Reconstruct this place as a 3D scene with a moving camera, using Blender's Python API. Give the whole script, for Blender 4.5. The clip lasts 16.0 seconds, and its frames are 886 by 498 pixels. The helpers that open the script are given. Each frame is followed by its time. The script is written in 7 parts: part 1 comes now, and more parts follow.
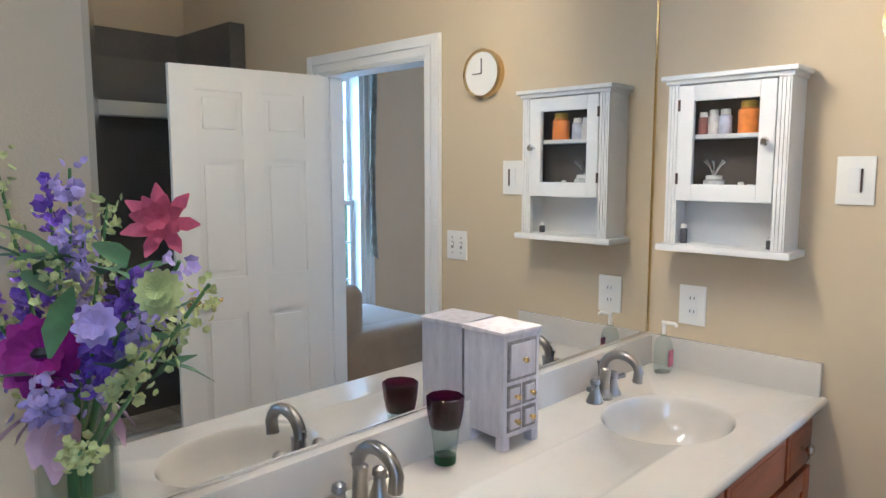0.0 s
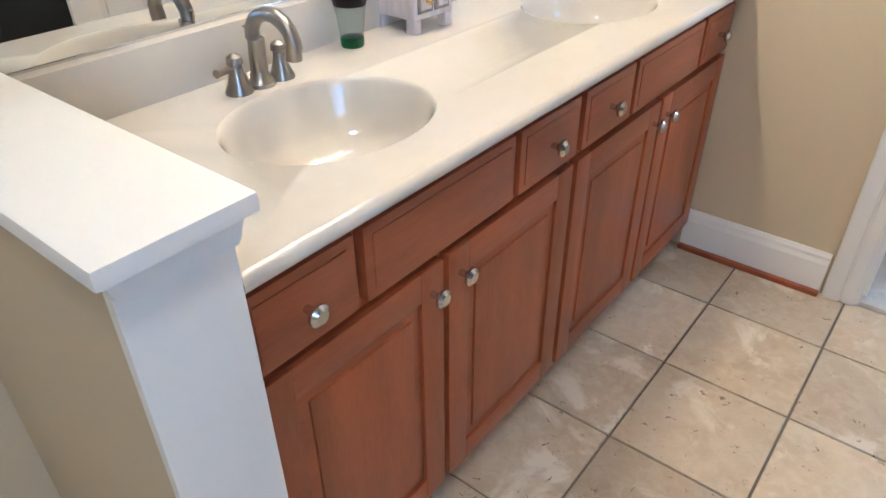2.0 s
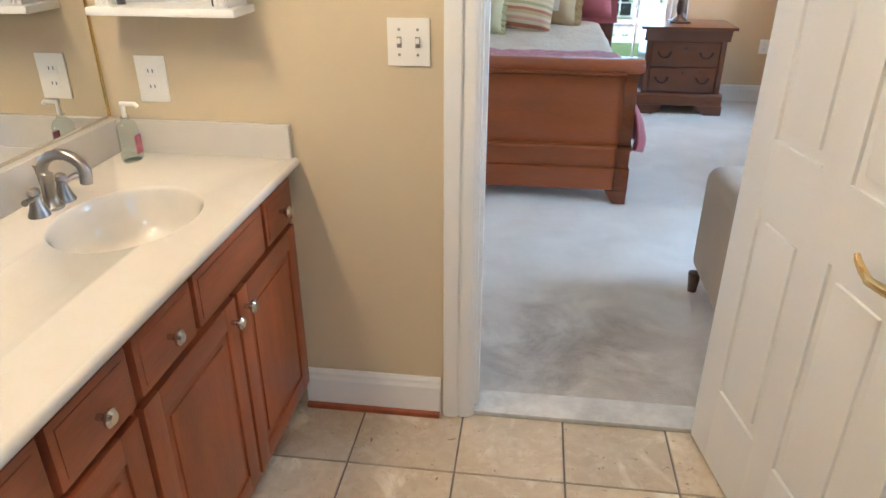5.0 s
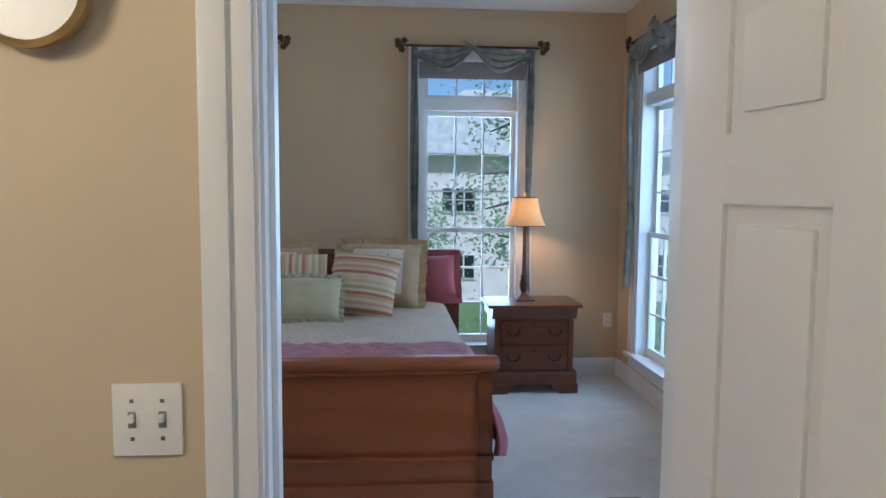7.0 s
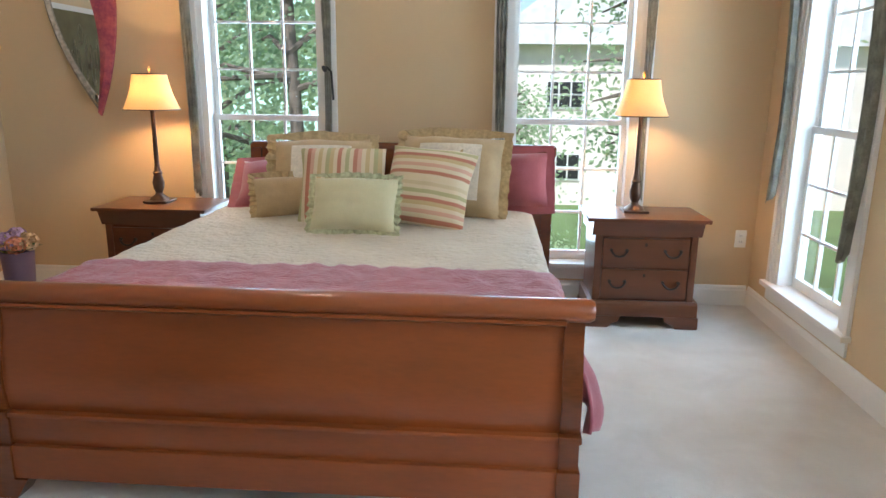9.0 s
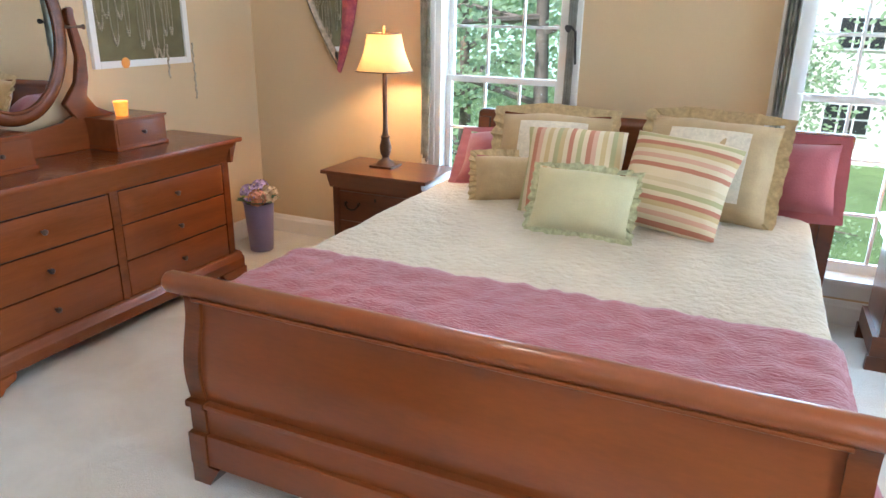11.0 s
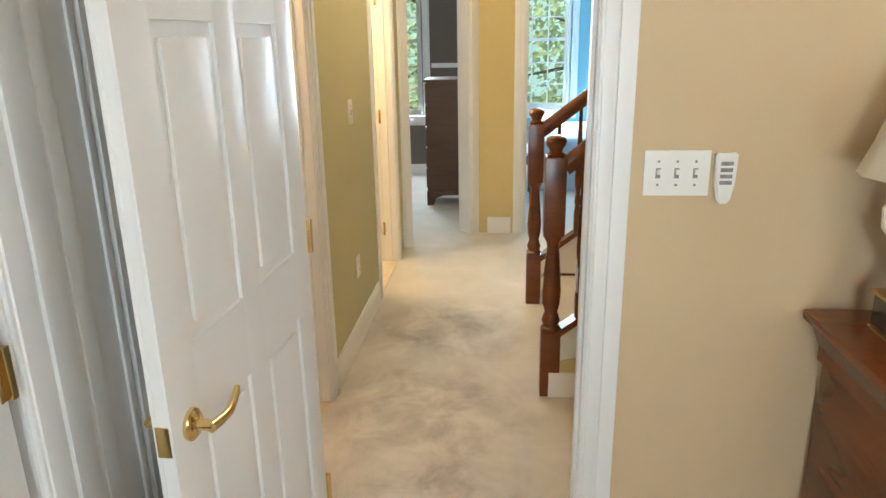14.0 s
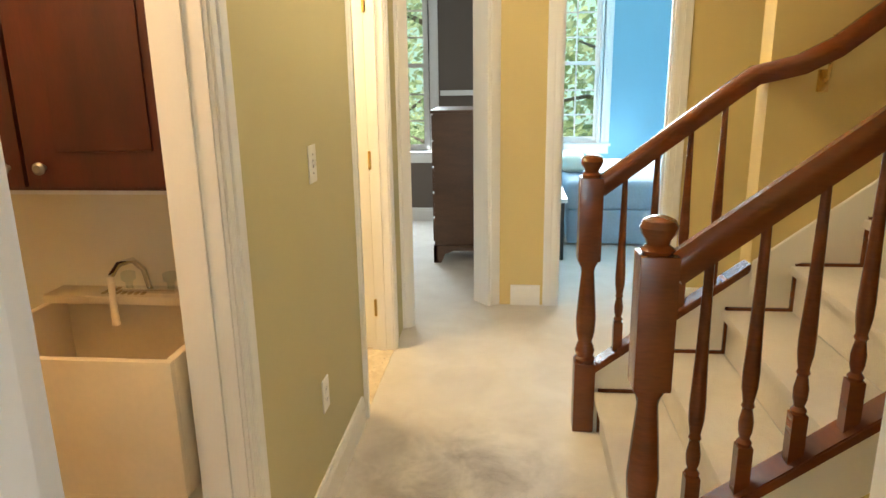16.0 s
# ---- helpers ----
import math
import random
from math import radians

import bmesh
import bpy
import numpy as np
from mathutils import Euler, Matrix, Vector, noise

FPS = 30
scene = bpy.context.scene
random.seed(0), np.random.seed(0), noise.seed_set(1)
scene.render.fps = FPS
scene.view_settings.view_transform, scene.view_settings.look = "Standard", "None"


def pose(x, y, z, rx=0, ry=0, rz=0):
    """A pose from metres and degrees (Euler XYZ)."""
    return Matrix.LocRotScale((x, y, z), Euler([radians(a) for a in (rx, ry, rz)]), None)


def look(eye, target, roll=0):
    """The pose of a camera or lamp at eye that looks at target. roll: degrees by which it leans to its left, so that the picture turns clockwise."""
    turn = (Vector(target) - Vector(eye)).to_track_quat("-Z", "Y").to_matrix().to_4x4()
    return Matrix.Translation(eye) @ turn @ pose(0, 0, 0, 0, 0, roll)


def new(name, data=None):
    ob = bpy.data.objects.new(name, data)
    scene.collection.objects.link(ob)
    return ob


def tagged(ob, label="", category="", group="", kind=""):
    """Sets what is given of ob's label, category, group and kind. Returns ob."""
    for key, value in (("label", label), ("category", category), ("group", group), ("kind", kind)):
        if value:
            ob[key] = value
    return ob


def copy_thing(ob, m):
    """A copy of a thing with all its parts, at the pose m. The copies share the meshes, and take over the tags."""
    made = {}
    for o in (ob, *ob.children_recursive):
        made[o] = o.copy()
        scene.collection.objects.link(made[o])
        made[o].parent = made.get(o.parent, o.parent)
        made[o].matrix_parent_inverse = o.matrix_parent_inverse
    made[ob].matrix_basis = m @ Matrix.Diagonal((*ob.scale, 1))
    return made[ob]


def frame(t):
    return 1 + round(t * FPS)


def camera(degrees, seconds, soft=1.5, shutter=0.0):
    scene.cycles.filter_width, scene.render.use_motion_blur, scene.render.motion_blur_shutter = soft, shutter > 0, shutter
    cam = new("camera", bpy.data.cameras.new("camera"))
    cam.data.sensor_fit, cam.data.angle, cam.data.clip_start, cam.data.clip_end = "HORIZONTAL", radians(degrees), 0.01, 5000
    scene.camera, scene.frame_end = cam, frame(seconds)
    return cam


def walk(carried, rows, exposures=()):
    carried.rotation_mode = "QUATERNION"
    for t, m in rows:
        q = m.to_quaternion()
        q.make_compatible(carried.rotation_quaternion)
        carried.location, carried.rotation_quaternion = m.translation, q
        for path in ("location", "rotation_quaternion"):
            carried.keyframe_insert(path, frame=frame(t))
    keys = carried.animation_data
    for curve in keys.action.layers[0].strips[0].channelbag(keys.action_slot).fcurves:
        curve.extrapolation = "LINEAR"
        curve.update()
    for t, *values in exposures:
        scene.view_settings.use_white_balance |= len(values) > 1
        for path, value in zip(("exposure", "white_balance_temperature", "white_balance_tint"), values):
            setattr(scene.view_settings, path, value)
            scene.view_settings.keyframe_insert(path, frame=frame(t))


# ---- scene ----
cam = camera(65.7, 16.0, 1.5, 0.0)
PATH = [
    (0, (0.229, 0.463, 1.424), (-1.15, 1.894, 1.196), 0.0),
    (0.5, (0.223, 0.477, 1.362), (-1.073, 1.893, 0.801), -0.2),
    (1, (0.238, 0.502, 1.312), (-0.957, 1.895, 0.519), -0.2),
    (1.5, (0.251, 0.508, 1.271), (-0.86, 1.86, 0.302), -0.5),
    (2, (0.259, 0.51, 1.244), (-0.777, 1.804, 0.125), -0.5),
    (2.5, (0.287, 0.515, 1.228), (-0.653, 1.786, 0.003), -0.6),
    (3, (0.326, 0.527, 1.224), (-0.469, 1.83, -0.068), -0.5),
    (3.5, (0.365, 0.535, 1.233), (-0.256, 1.904, -0.087), -0.3),
    (4, (0.399, 0.575, 1.266), (-0.076, 1.996, -0.059), -0.2),
    (4.5, (0.41, 0.662, 1.339), (0.045, 2.241, 0.167), -0.2),
    (5, (0.351, 0.744, 1.408), (0.12, 2.528, 0.534), 0.1),
    (5.2, (0.324, 0.767, 1.422), (0.192, 2.617, 0.675), 0.3),
    (7.3, (0.472, 1.540, 1.490), (0.645, 3.527, 1.338), 0.4),
    (7.5, (0.518, 1.655, 1.491), (0.699, 3.641, 1.341), 0.4),
    (8, (0.558, 1.886, 1.461), (0.690, 3.875, 1.291), 0.5),
    (8.5, (0.570, 2.163, 1.403), (0.588, 4.146, 1.141), 0.5),
    (8.7, (0.584, 2.232, 1.389), (0.537, 4.199, 1.031), 0.6),
    (10.8, (0.488, 2.748, 1.528), (-0.166, 4.525, 0.883), 0.8),
    (11, (0.522, 2.814, 1.561), (-0.249, 4.541, 0.911), 0.9),
    (11.5, (0.390, 3.096, 1.567), (-0.903, 4.489, 0.943), 0.7),
    (11.7, (0.347, 3.168, 1.546), (-1.108, 4.397, 0.936), 0.2),
    (12, (0.186, 3.261, 1.566), (-1.444, 4.240, 0.946), 0.3),
    (12.5, (-0.046, 3.348, 1.573), (-1.846, 3.960, 0.950), -0.2),
    (13, (-0.290, 3.488, 1.567), (-2.188, 3.623, 0.949), -0.8),
    (13.5, (-0.616, 3.479, 1.555), (-2.512, 3.339, 0.935), -0.9),
    (14, (-0.962, 3.433, 1.558), (-2.866, 3.258, 0.971), -1.0),
    (14.5, (-1.322, 3.446, 1.562), (-3.236, 3.258, 1.013), -0.9),
    (15, (-1.639, 3.362, 1.553), (-3.555, 3.154, 1.021), -1.0),
    (15.5, (-1.928, 3.296, 1.512), (-3.849, 3.084, 0.995), -0.7),
    (16, (-2.228, 3.310, 1.509), (-4.151, 3.109, 0.996), -0.9),
]
EXPOSURES = [(0, -0.1, 4450, 10), (0.5, -0.05, 4450, 10), (1, 0.15, 4500, 10), (2, 0.4, 4700, 10), (2.7, 0.6, 5200, 10), (3.5, 0.7, 5600, 10), (4.2, 0.65, 5600, 10), (5, 0.2, 5200, 10),
             (7.3, -0.75, 4750, 10), (8, -0.55, 4950, 10), (8.7, 0.0, 5800, 10), (10.8, 0.65, 5600, 10), (12.5, 0.72, 6000, 10), (13.4, 0.58, 6800, 10), (14.4, 0.28, 6700, 10), (16, 0.47, 7100, 10)]
walk(cam, [(t, look(eye, target, roll)) for t, eye, target, roll in PATH], EXPOSURES)

# ---------------------------------------------------------------- light
world = bpy.data.worlds.new("sky")
scene.world = world
world.use_nodes = True
sky = world.node_tree.nodes.new("ShaderNodeTexSky")
sky.sky_type, sky.sun_disc = "NISHITA", False
sky.sun_elevation, sky.sun_rotation = radians(50), radians(198)
world.node_tree.nodes["Background"].inputs["Strength"].default_value = 0.15
world.node_tree.links.new(sky.outputs[0], world.node_tree.nodes["Background"].inputs["Color"])


def lamp(name, kind, place, energy, colour, size=0.1, target=None, size_y=None):
    data = bpy.data.lights.new(name, kind)
    data.energy, data.color = energy, colour
    if kind == "AREA":
        data.size = size
        if size_y:
            data.shape, data.size_y = "RECTANGLE", size_y
    elif kind == "SUN":
        data.angle = radians(size)
    else:
        data.shadow_soft_size = size
    ob = new(name, data)
    ob.matrix_world = look(place, target) if target else Matrix.Translation(place)
    return ob


lamp("sun", "SUN", (-4, -8, 15), 5.0, (1, 0.96, 0.9), 3, (0, 4, 0))
DAY = (0.68, 0.85, 1.0)
lamp("daylight", "AREA", (-0.92, 7.25, 1.35), 44, DAY, 0.8, (-0.92, 6, 1.2), 2.1)
lamp("daylight", "AREA", (1.07, 7.25, 1.35), 44, DAY, 0.8, (1.07, 6, 1.2), 2.1)
lamp("daylight", "AREA", (2.72, 6.0, 1.35), 50, DAY, 0.8, (1.5, 6.0, 1.2), 2.1)
lamp("daylight", "AREA", (2.72, 3.42, 1.35), 108, DAY, 0.8, (1.5, 3.42, 1.2), 2.1)
lamp("bulb", "POINT", (-1.50, 6.46, 1.33), 22, (1.0, 0.60, 0.28), 0.04)
lamp("bulb", "POINT", (1.45, 6.50, 1.33), 14, (1.0, 0.60, 0.28), 0.04)
lamp("vanity_bulb", "POINT", (-0.60, 1.50, 1.98), 21, (1.0, 0.68, 0.34), 0.05)
lamp("vanity_bulb", "POINT", (-0.60, 1.79, 1.98), 21, (1.0, 0.68, 0.34), 0.05)
lamp("daylight", "AREA", (2.62, -0.45, 1.6), 25, (0.66, 0.82, 1.0), 1.0, (0.0, 0.7, 0.8), 1.1)
# Unseen warm fill, added overhead to brighten the bathroom floor and half wall
lamp("bath_ceiling_bulb", "AREA", (0.5, 0.1, 2.84), 16, (1.0, 0.83, 0.62), 0.3, (0.5, 0.1, 0))
# Fill lamp added under the fan to warm the bedroom; no light is known there
lamp("fan_bulb", "POINT", (-0.25, 4.40, 2.30), 19, (1.0, 0.80, 0.56), 0.12)
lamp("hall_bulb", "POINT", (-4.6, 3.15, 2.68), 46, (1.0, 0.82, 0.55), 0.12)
lamp("second_bath_bulb", "POINT", (-5.3, 1.9, 2.2), 50, (1.0, 0.80, 0.50), 0.1)
lamp("laundry_bulb", "POINT", (-3.3, 2.2, 2.4), 26, (1.0, 0.74, 0.50), 0.1)
lamp("daylight", "AREA", (-8.85, 2.15, 1.5), 60, DAY, 0.8, (-7, 2.5, 1.3), 1.7)
lamp("daylight", "AREA", (-9.55, 4.25, 1.5), 110, DAY, 0.8, (-7, 4.2, 1.3), 1.8)


# ---------------------------------------------------------------- materials
def material(name, colour, rough=0.6, metal=0.0, vary=0.08, scale=6.0, fine=60.0, bump=0.05, stretch=(1, 1, 1), random_tint=0.0,
             second=None, coat=0.0, emit=0.0, sheen=0.0, depth=0.004, warp=0.0):
    """A painted, woven or wooden surface: broad mottling, fine grain and a small relief."""
    m = bpy.data.materials.new(name)
    m.use_nodes = True
    nodes, links = m.node_tree.nodes, m.node_tree.links
    b = nodes["Principled BSDF"]
    b.inputs["Roughness"].default_value, b.inputs["Metallic"].default_value = rough, metal
    b.inputs["Coat Weight"].default_value, b.inputs["Coat Roughness"].default_value = coat, 0.12
    b.inputs["Sheen Weight"].default_value = sheen
    coords = nodes.new("ShaderNodeTexCoord")
    mapping = nodes.new("ShaderNodeMapping")
    mapping.inputs["Scale"].default_value = stretch
    links.new(coords.outputs["Object"], mapping.inputs["Vector"])
    broad, grain = nodes.new("ShaderNodeTexNoise"), nodes.new("ShaderNodeTexNoise")
    broad.inputs["Scale"].default_value, broad.inputs["Detail"].default_value = scale, 6
    grain.inputs["Scale"].default_value, grain.inputs["Detail"].default_value = fine, 4
    broad.inputs["Distortion"].default_value = warp
    for n in (broad, grain):
        links.new(mapping.outputs["Vector"], n.inputs["Vector"])
    c = Vector(colour)
    ramp = nodes.new("ShaderNodeValToRGB")
    ramp.color_ramp.elements[0].position, ramp.color_ramp.elements[1].position = 0.3, 0.7
    ramp.color_ramp.elements[0].color = (*(c * (1 - vary)), 1)
    ramp.color_ramp.elements[1].color = (*(Vector(second) if second else c * (1 + vary)), 1)
    mix = nodes.new("ShaderNodeMath")
    mix.operation = "MULTIPLY_ADD"
    mix.inputs[1].default_value = 0.35
    links.new(grain.outputs["Fac"], mix.inputs[0])
    half = nodes.new("ShaderNodeMath")
    half.operation = "MULTIPLY_ADD"
    half.inputs[1].default_value, half.inputs[2].default_value = 0.9, -0.12
    links.new(broad.outputs["Fac"], half.inputs[0])
    links.new(half.outputs[0], mix.inputs[2])
    links.new(mix.outputs[0], ramp.inputs["Fac"])
    out = ramp.outputs["Color"]
    if random_tint:
        info, hsv, span = nodes.new("ShaderNodeObjectInfo"), nodes.new("ShaderNodeHueSaturation"), nodes.new("ShaderNodeMapRange")
        span.inputs["To Min"].default_value, span.inputs["To Max"].default_value = 1 - random_tint, 1 + random_tint
        links.new(info.outputs["Random"], span.inputs["Value"])
        links.new(span.outputs["Result"], hsv.inputs["Value"])
        links.new(out, hsv.inputs["Color"])
        out = hsv.outputs["Color"]
    links.new(out, b.inputs["Base Color"])
    if bump:
        relief = nodes.new("ShaderNodeBump")
        relief.inputs["Strength"].default_value, relief.inputs["Distance"].default_value = min(1, bump * 4), depth
        links.new(grain.outputs["Fac"], relief.inputs["Height"])
        links.new(relief.outputs["Normal"], b.inputs["Normal"])
    if emit:
        links.new(out, b.inputs["Emission Color"])
        b.inputs["Emission Strength"].default_value = emit
    return m


def glass(name, colour=(1, 1, 1), rough=0.0, ior=1.45, clear=0.9):
    """A thin pane: mostly clear, with a faint gloss."""
    m = bpy.data.materials.new(name)
    m.use_nodes = True
    nodes, links = m.node_tree.nodes, m.node_tree.links
    nodes.remove(nodes["Principled BSDF"])
    a, g, mix = nodes.new("ShaderNodeBsdfTransparent"), nodes.new("ShaderNodeBsdfGlossy"), nodes.new("ShaderNodeMixShader")
    a.inputs["Color"].default_value = (*colour, 1)
    g.inputs["Roughness"].default_value = rough
    edge, gloss = nodes.new("ShaderNodeLayerWeight"), nodes.new("ShaderNodeMapRange")
    edge.inputs["Blend"].default_value = 0.15
    gloss.inputs["To Min"].default_value, gloss.inputs["To Max"].default_value = 0.02, 0.5
    links.new(edge.outputs["Facing"], gloss.inputs["Value"])
    links.new(gloss.outputs["Result"], mix.inputs[0])
    links.new(a.outputs[0], mix.inputs[1])
    links.new(g.outputs[0], mix.inputs[2])
    links.new(mix.outputs[0], nodes["Material Output"].inputs["Surface"])
    return m


def travertine(name):
    """Honed stone: warm clouds, sharp pale patches and small dark pits, each tile cut from another spot."""
    m = bpy.data.materials.new(name)
    m.use_nodes = True
    nodes, links = m.node_tree.nodes, m.node_tree.links
    b = nodes["Principled BSDF"]
    b.inputs["Roughness"].default_value = 0.34
    coords, info, far = nodes.new("ShaderNodeTexCoord"), nodes.new("ShaderNodeObjectInfo"), nodes.new("ShaderNodeVectorMath")
    spread = nodes.new("ShaderNodeMath")
    spread.operation, spread.inputs[1].default_value = "MULTIPLY", 40.0
    links.new(info.outputs["Random"], spread.inputs[0])
    links.new(coords.outputs["Object"], far.inputs[0])
    links.new(spread.outputs[0], far.inputs[1])

    def noise(scale, detail, warp, lo, hi):
        n, r = nodes.new("ShaderNodeTexNoise"), nodes.new("ShaderNodeMapRange")
        n.inputs["Scale"].default_value, n.inputs["Detail"].default_value, n.inputs["Distortion"].default_value = scale, detail, warp
        n.inputs["Roughness"].default_value = 0.62
        r.inputs["From Min"].default_value, r.inputs["From Max"].default_value = lo, hi
        links.new(far.outputs[0], n.inputs["Vector"])
        links.new(n.outputs["Fac"], r.inputs["Value"])
        return r.outputs["Result"]

    def blend(fac, a, c):
        x = nodes.new("ShaderNodeMix")
        x.data_type = "RGBA"
        links.new(fac, x.inputs["Factor"])
        for value, slot in ((a, x.inputs["A"]), (c, x.inputs["B"])):
            if isinstance(value, tuple):
                slot.default_value = (*value, 1)
            else:
                links.new(value, slot)
        return x.outputs["Result"]

    x = blend(noise(5, 8, 0.8, 0.3, 0.7), (0.50, 0.395, 0.265), (0.67, 0.56, 0.40))
    x = blend(noise(30, 5, 0.5, 0.45, 0.75), x, (0.68, 0.59, 0.45))
    x = blend(noise(4.5, 10, 0.5, 0.55, 0.63), x, (0.80, 0.72, 0.58))
    pits = noise(42, 6, 0.6, 0.64, 0.69)
    x = blend(pits, x, (0.25, 0.17, 0.10))
    hsv, span = nodes.new("ShaderNodeHueSaturation"), nodes.new("ShaderNodeMapRange")
    span.inputs["To Min"].default_value, span.inputs["To Max"].default_value = 0.80, 1.14
    links.new(info.outputs["Random"], span.inputs["Value"])
    links.new(span.outputs["Result"], hsv.inputs["Value"])
    links.new(x, hsv.inputs["Color"])
    links.new(hsv.outputs["Color"], b.inputs["Base Color"])
    relief = nodes.new("ShaderNodeBump")
    relief.invert = True
    relief.inputs["Strength"].default_value, relief.inputs["Distance"].default_value = 0.35, 0.001
    links.new(pits, relief.inputs["Height"])
    links.new(relief.outputs["Normal"], b.inputs["Normal"])
    return m


def carpet(name):
    """Cut pile with soft clouds, brush marks and greyish dirt along the trodden ways, with some shade painted in."""
    m = bpy.data.materials.new(name)
    m.use_nodes = True
    nodes, links = m.node_tree.nodes, m.node_tree.links
    b = nodes["Principled BSDF"]
    b.inputs["Roughness"].default_value, b.inputs["Sheen Weight"].default_value = 0.95, 0.2
    coords = nodes.new("ShaderNodeTexCoord")

    def noise(scale, detail, warp, lo, hi, rough=0.6):
        n, r = nodes.new("ShaderNodeTexNoise"), nodes.new("ShaderNodeMapRange")
        n.inputs["Scale"].default_value, n.inputs["Detail"].default_value, n.inputs["Distortion"].default_value = scale, detail, warp
        n.inputs["Roughness"].default_value = rough
        r.inputs["From Min"].default_value, r.inputs["From Max"].default_value = lo, hi
        links.new(coords.outputs["Object"], n.inputs["Vector"])
        links.new(n.outputs["Fac"], r.inputs["Value"])
        return r.outputs["Result"]

    def maths(kind, a, c):
        x = nodes.new("ShaderNodeMath")
        x.operation = kind
        for value, slot in ((a, x.inputs[0]), (c, x.inputs[1])):
            if isinstance(value, float):
                slot.default_value = value
            else:
                links.new(value, slot)
        return x.outputs[0]

    def blend(fac, a, c):
        x = nodes.new("ShaderNodeMix")
        x.data_type = "RGBA"
        links.new(fac, x.inputs["Factor"])
        for value, slot in ((a, x.inputs["A"]), (c, x.inputs["B"])):
            if isinstance(value, tuple):
                slot.default_value = (*value, 1)
            else:
                links.new(value, slot)
        return x.outputs["Result"]

    # Traffic dirt; by the bathroom door the patch also holds painted shade
    trodden = None
    for centre, reach in (((-2.1, 3.25, 0), 0.75), ((-2.9, 3.15, 0), 0.7), ((-3.6, 3.10, 0), 0.75), ((-4.5, 3.10, 0), 0.7), ((0.55, 2.85, 0), 0.7), ((-0.5, 3.45, 0), 0.6)):
        d, near = nodes.new("ShaderNodeVectorMath"), nodes.new("ShaderNodeMapRange")
        d.operation, d.inputs[1].default_value = "DISTANCE", centre
        near.interpolation_type = "SMOOTHSTEP"
        near.inputs["From Min"].default_value, near.inputs["From Max"].default_value = reach, 0.1
        links.new(coords.outputs["Object"], d.inputs[0])
        links.new(d.outputs["Value"], near.inputs["Value"])
        trodden = near.outputs["Result"] if trodden is None else maths("MAXIMUM", trodden, near.outputs["Result"])
    x = blend(noise(3.5, 7, 0.4, 0.32, 0.68), (0.68, 0.62, 0.545), (0.80, 0.75, 0.68))
    soil_and_shade = maths("MULTIPLY", maths("MULTIPLY", trodden, noise(4.2, 9, 0.5, 0.38, 0.72, 0.68)), 1.0)
    x = blend(soil_and_shade, x, (0.27, 0.225, 0.18))
    x = blend(maths("MULTIPLY", noise(170, 3, 0, 0.35, 0.75), 0.16), x, (0.44, 0.39, 0.34))
    links.new(x, b.inputs["Base Color"])
    relief = nodes.new("ShaderNodeBump")
    relief.inputs["Strength"].default_value, relief.inputs["Distance"].default_value = 0.9, 0.006
    links.new(maths("ADD", noise(190, 3, 0, 0.2, 0.8), noise(16, 5, 0.6, 0.2, 0.8)), relief.inputs["Height"])
    links.new(relief.outputs["Normal"], b.inputs["Normal"])
    return m


M = {}
M["tan"] = material("tan_wall_paint", (0.58, 0.485, 0.325), 0.75, vary=0.03, scale=1.5, fine=260, bump=0.03)
M["peach"] = material("peach_wall_paint", (0.635, 0.475, 0.285), 0.75, vary=0.03, scale=1.5, fine=260, bump=0.03)
M["olive"] = material("olive_wall_paint", (0.55, 0.50, 0.285), 0.75, vary=0.03, scale=1.5, fine=260, bump=0.03)
M["gold"] = material("yellow_wall_paint", (0.62, 0.49, 0.22), 0.75, vary=0.03, scale=1.5, fine=260, bump=0.03)
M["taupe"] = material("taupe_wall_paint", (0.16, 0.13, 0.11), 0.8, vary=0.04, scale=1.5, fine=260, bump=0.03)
M["blue"] = material("blue_wall_paint", (0.21, 0.45, 0.56), 0.75, vary=0.03, scale=1.5, fine=260, bump=0.03)
M["ceiling"] = material("ceiling_paint", (0.80, 0.78, 0.74), 0.9, vary=0.02, scale=2, fine=300, bump=0.05)
M["trim"] = material("white_gloss_paint", (0.80, 0.79, 0.76), 0.32, vary=0.02, scale=3, fine=120, bump=0.01)
M["carpet"] = carpet("beige_carpet")
M["cherry"] = material("cherry_wood", (0.135, 0.033, 0.0075), 0.27, vary=0.30, scale=2.2, fine=26, bump=0.015, stretch=(1, 1, 6), coat=0.15)
M["cherry_x"] = material("cherry_wood_along", (0.225, 0.053, 0.0105), 0.34, vary=0.16, scale=2.6, fine=30, bump=0.01, stretch=(0.7, 3, 3), coat=0.2)
M["cherry_y"] = material("cherry_wood_across", (0.185, 0.045, 0.010), 0.27, vary=0.18, scale=2.2, fine=26, bump=0.015, stretch=(6, 0.5, 6), coat=0.2)
M["nightwood"] = material("brown_cherry_wood", (0.105, 0.031, 0.010), 0.3, vary=0.3, scale=2.2, fine=30, bump=0.015, stretch=(0.5, 6, 6), coat=0.2)
M["iron"] = material("blackened_iron", (0.016, 0.013, 0.011), 0.45, 0.3, vary=0.2, bump=0.01)
M["cream"] = material("cream_wall_paint", (0.74, 0.66, 0.49), 0.75, vary=0.03, scale=1.5, fine=260, bump=0.03)
M["vanity"] = material("vanity_wood", (0.30, 0.078, 0.026), 0.36, vary=0.26, scale=3, fine=40, bump=0.02, stretch=(5, 5, 0.8), coat=0.2)
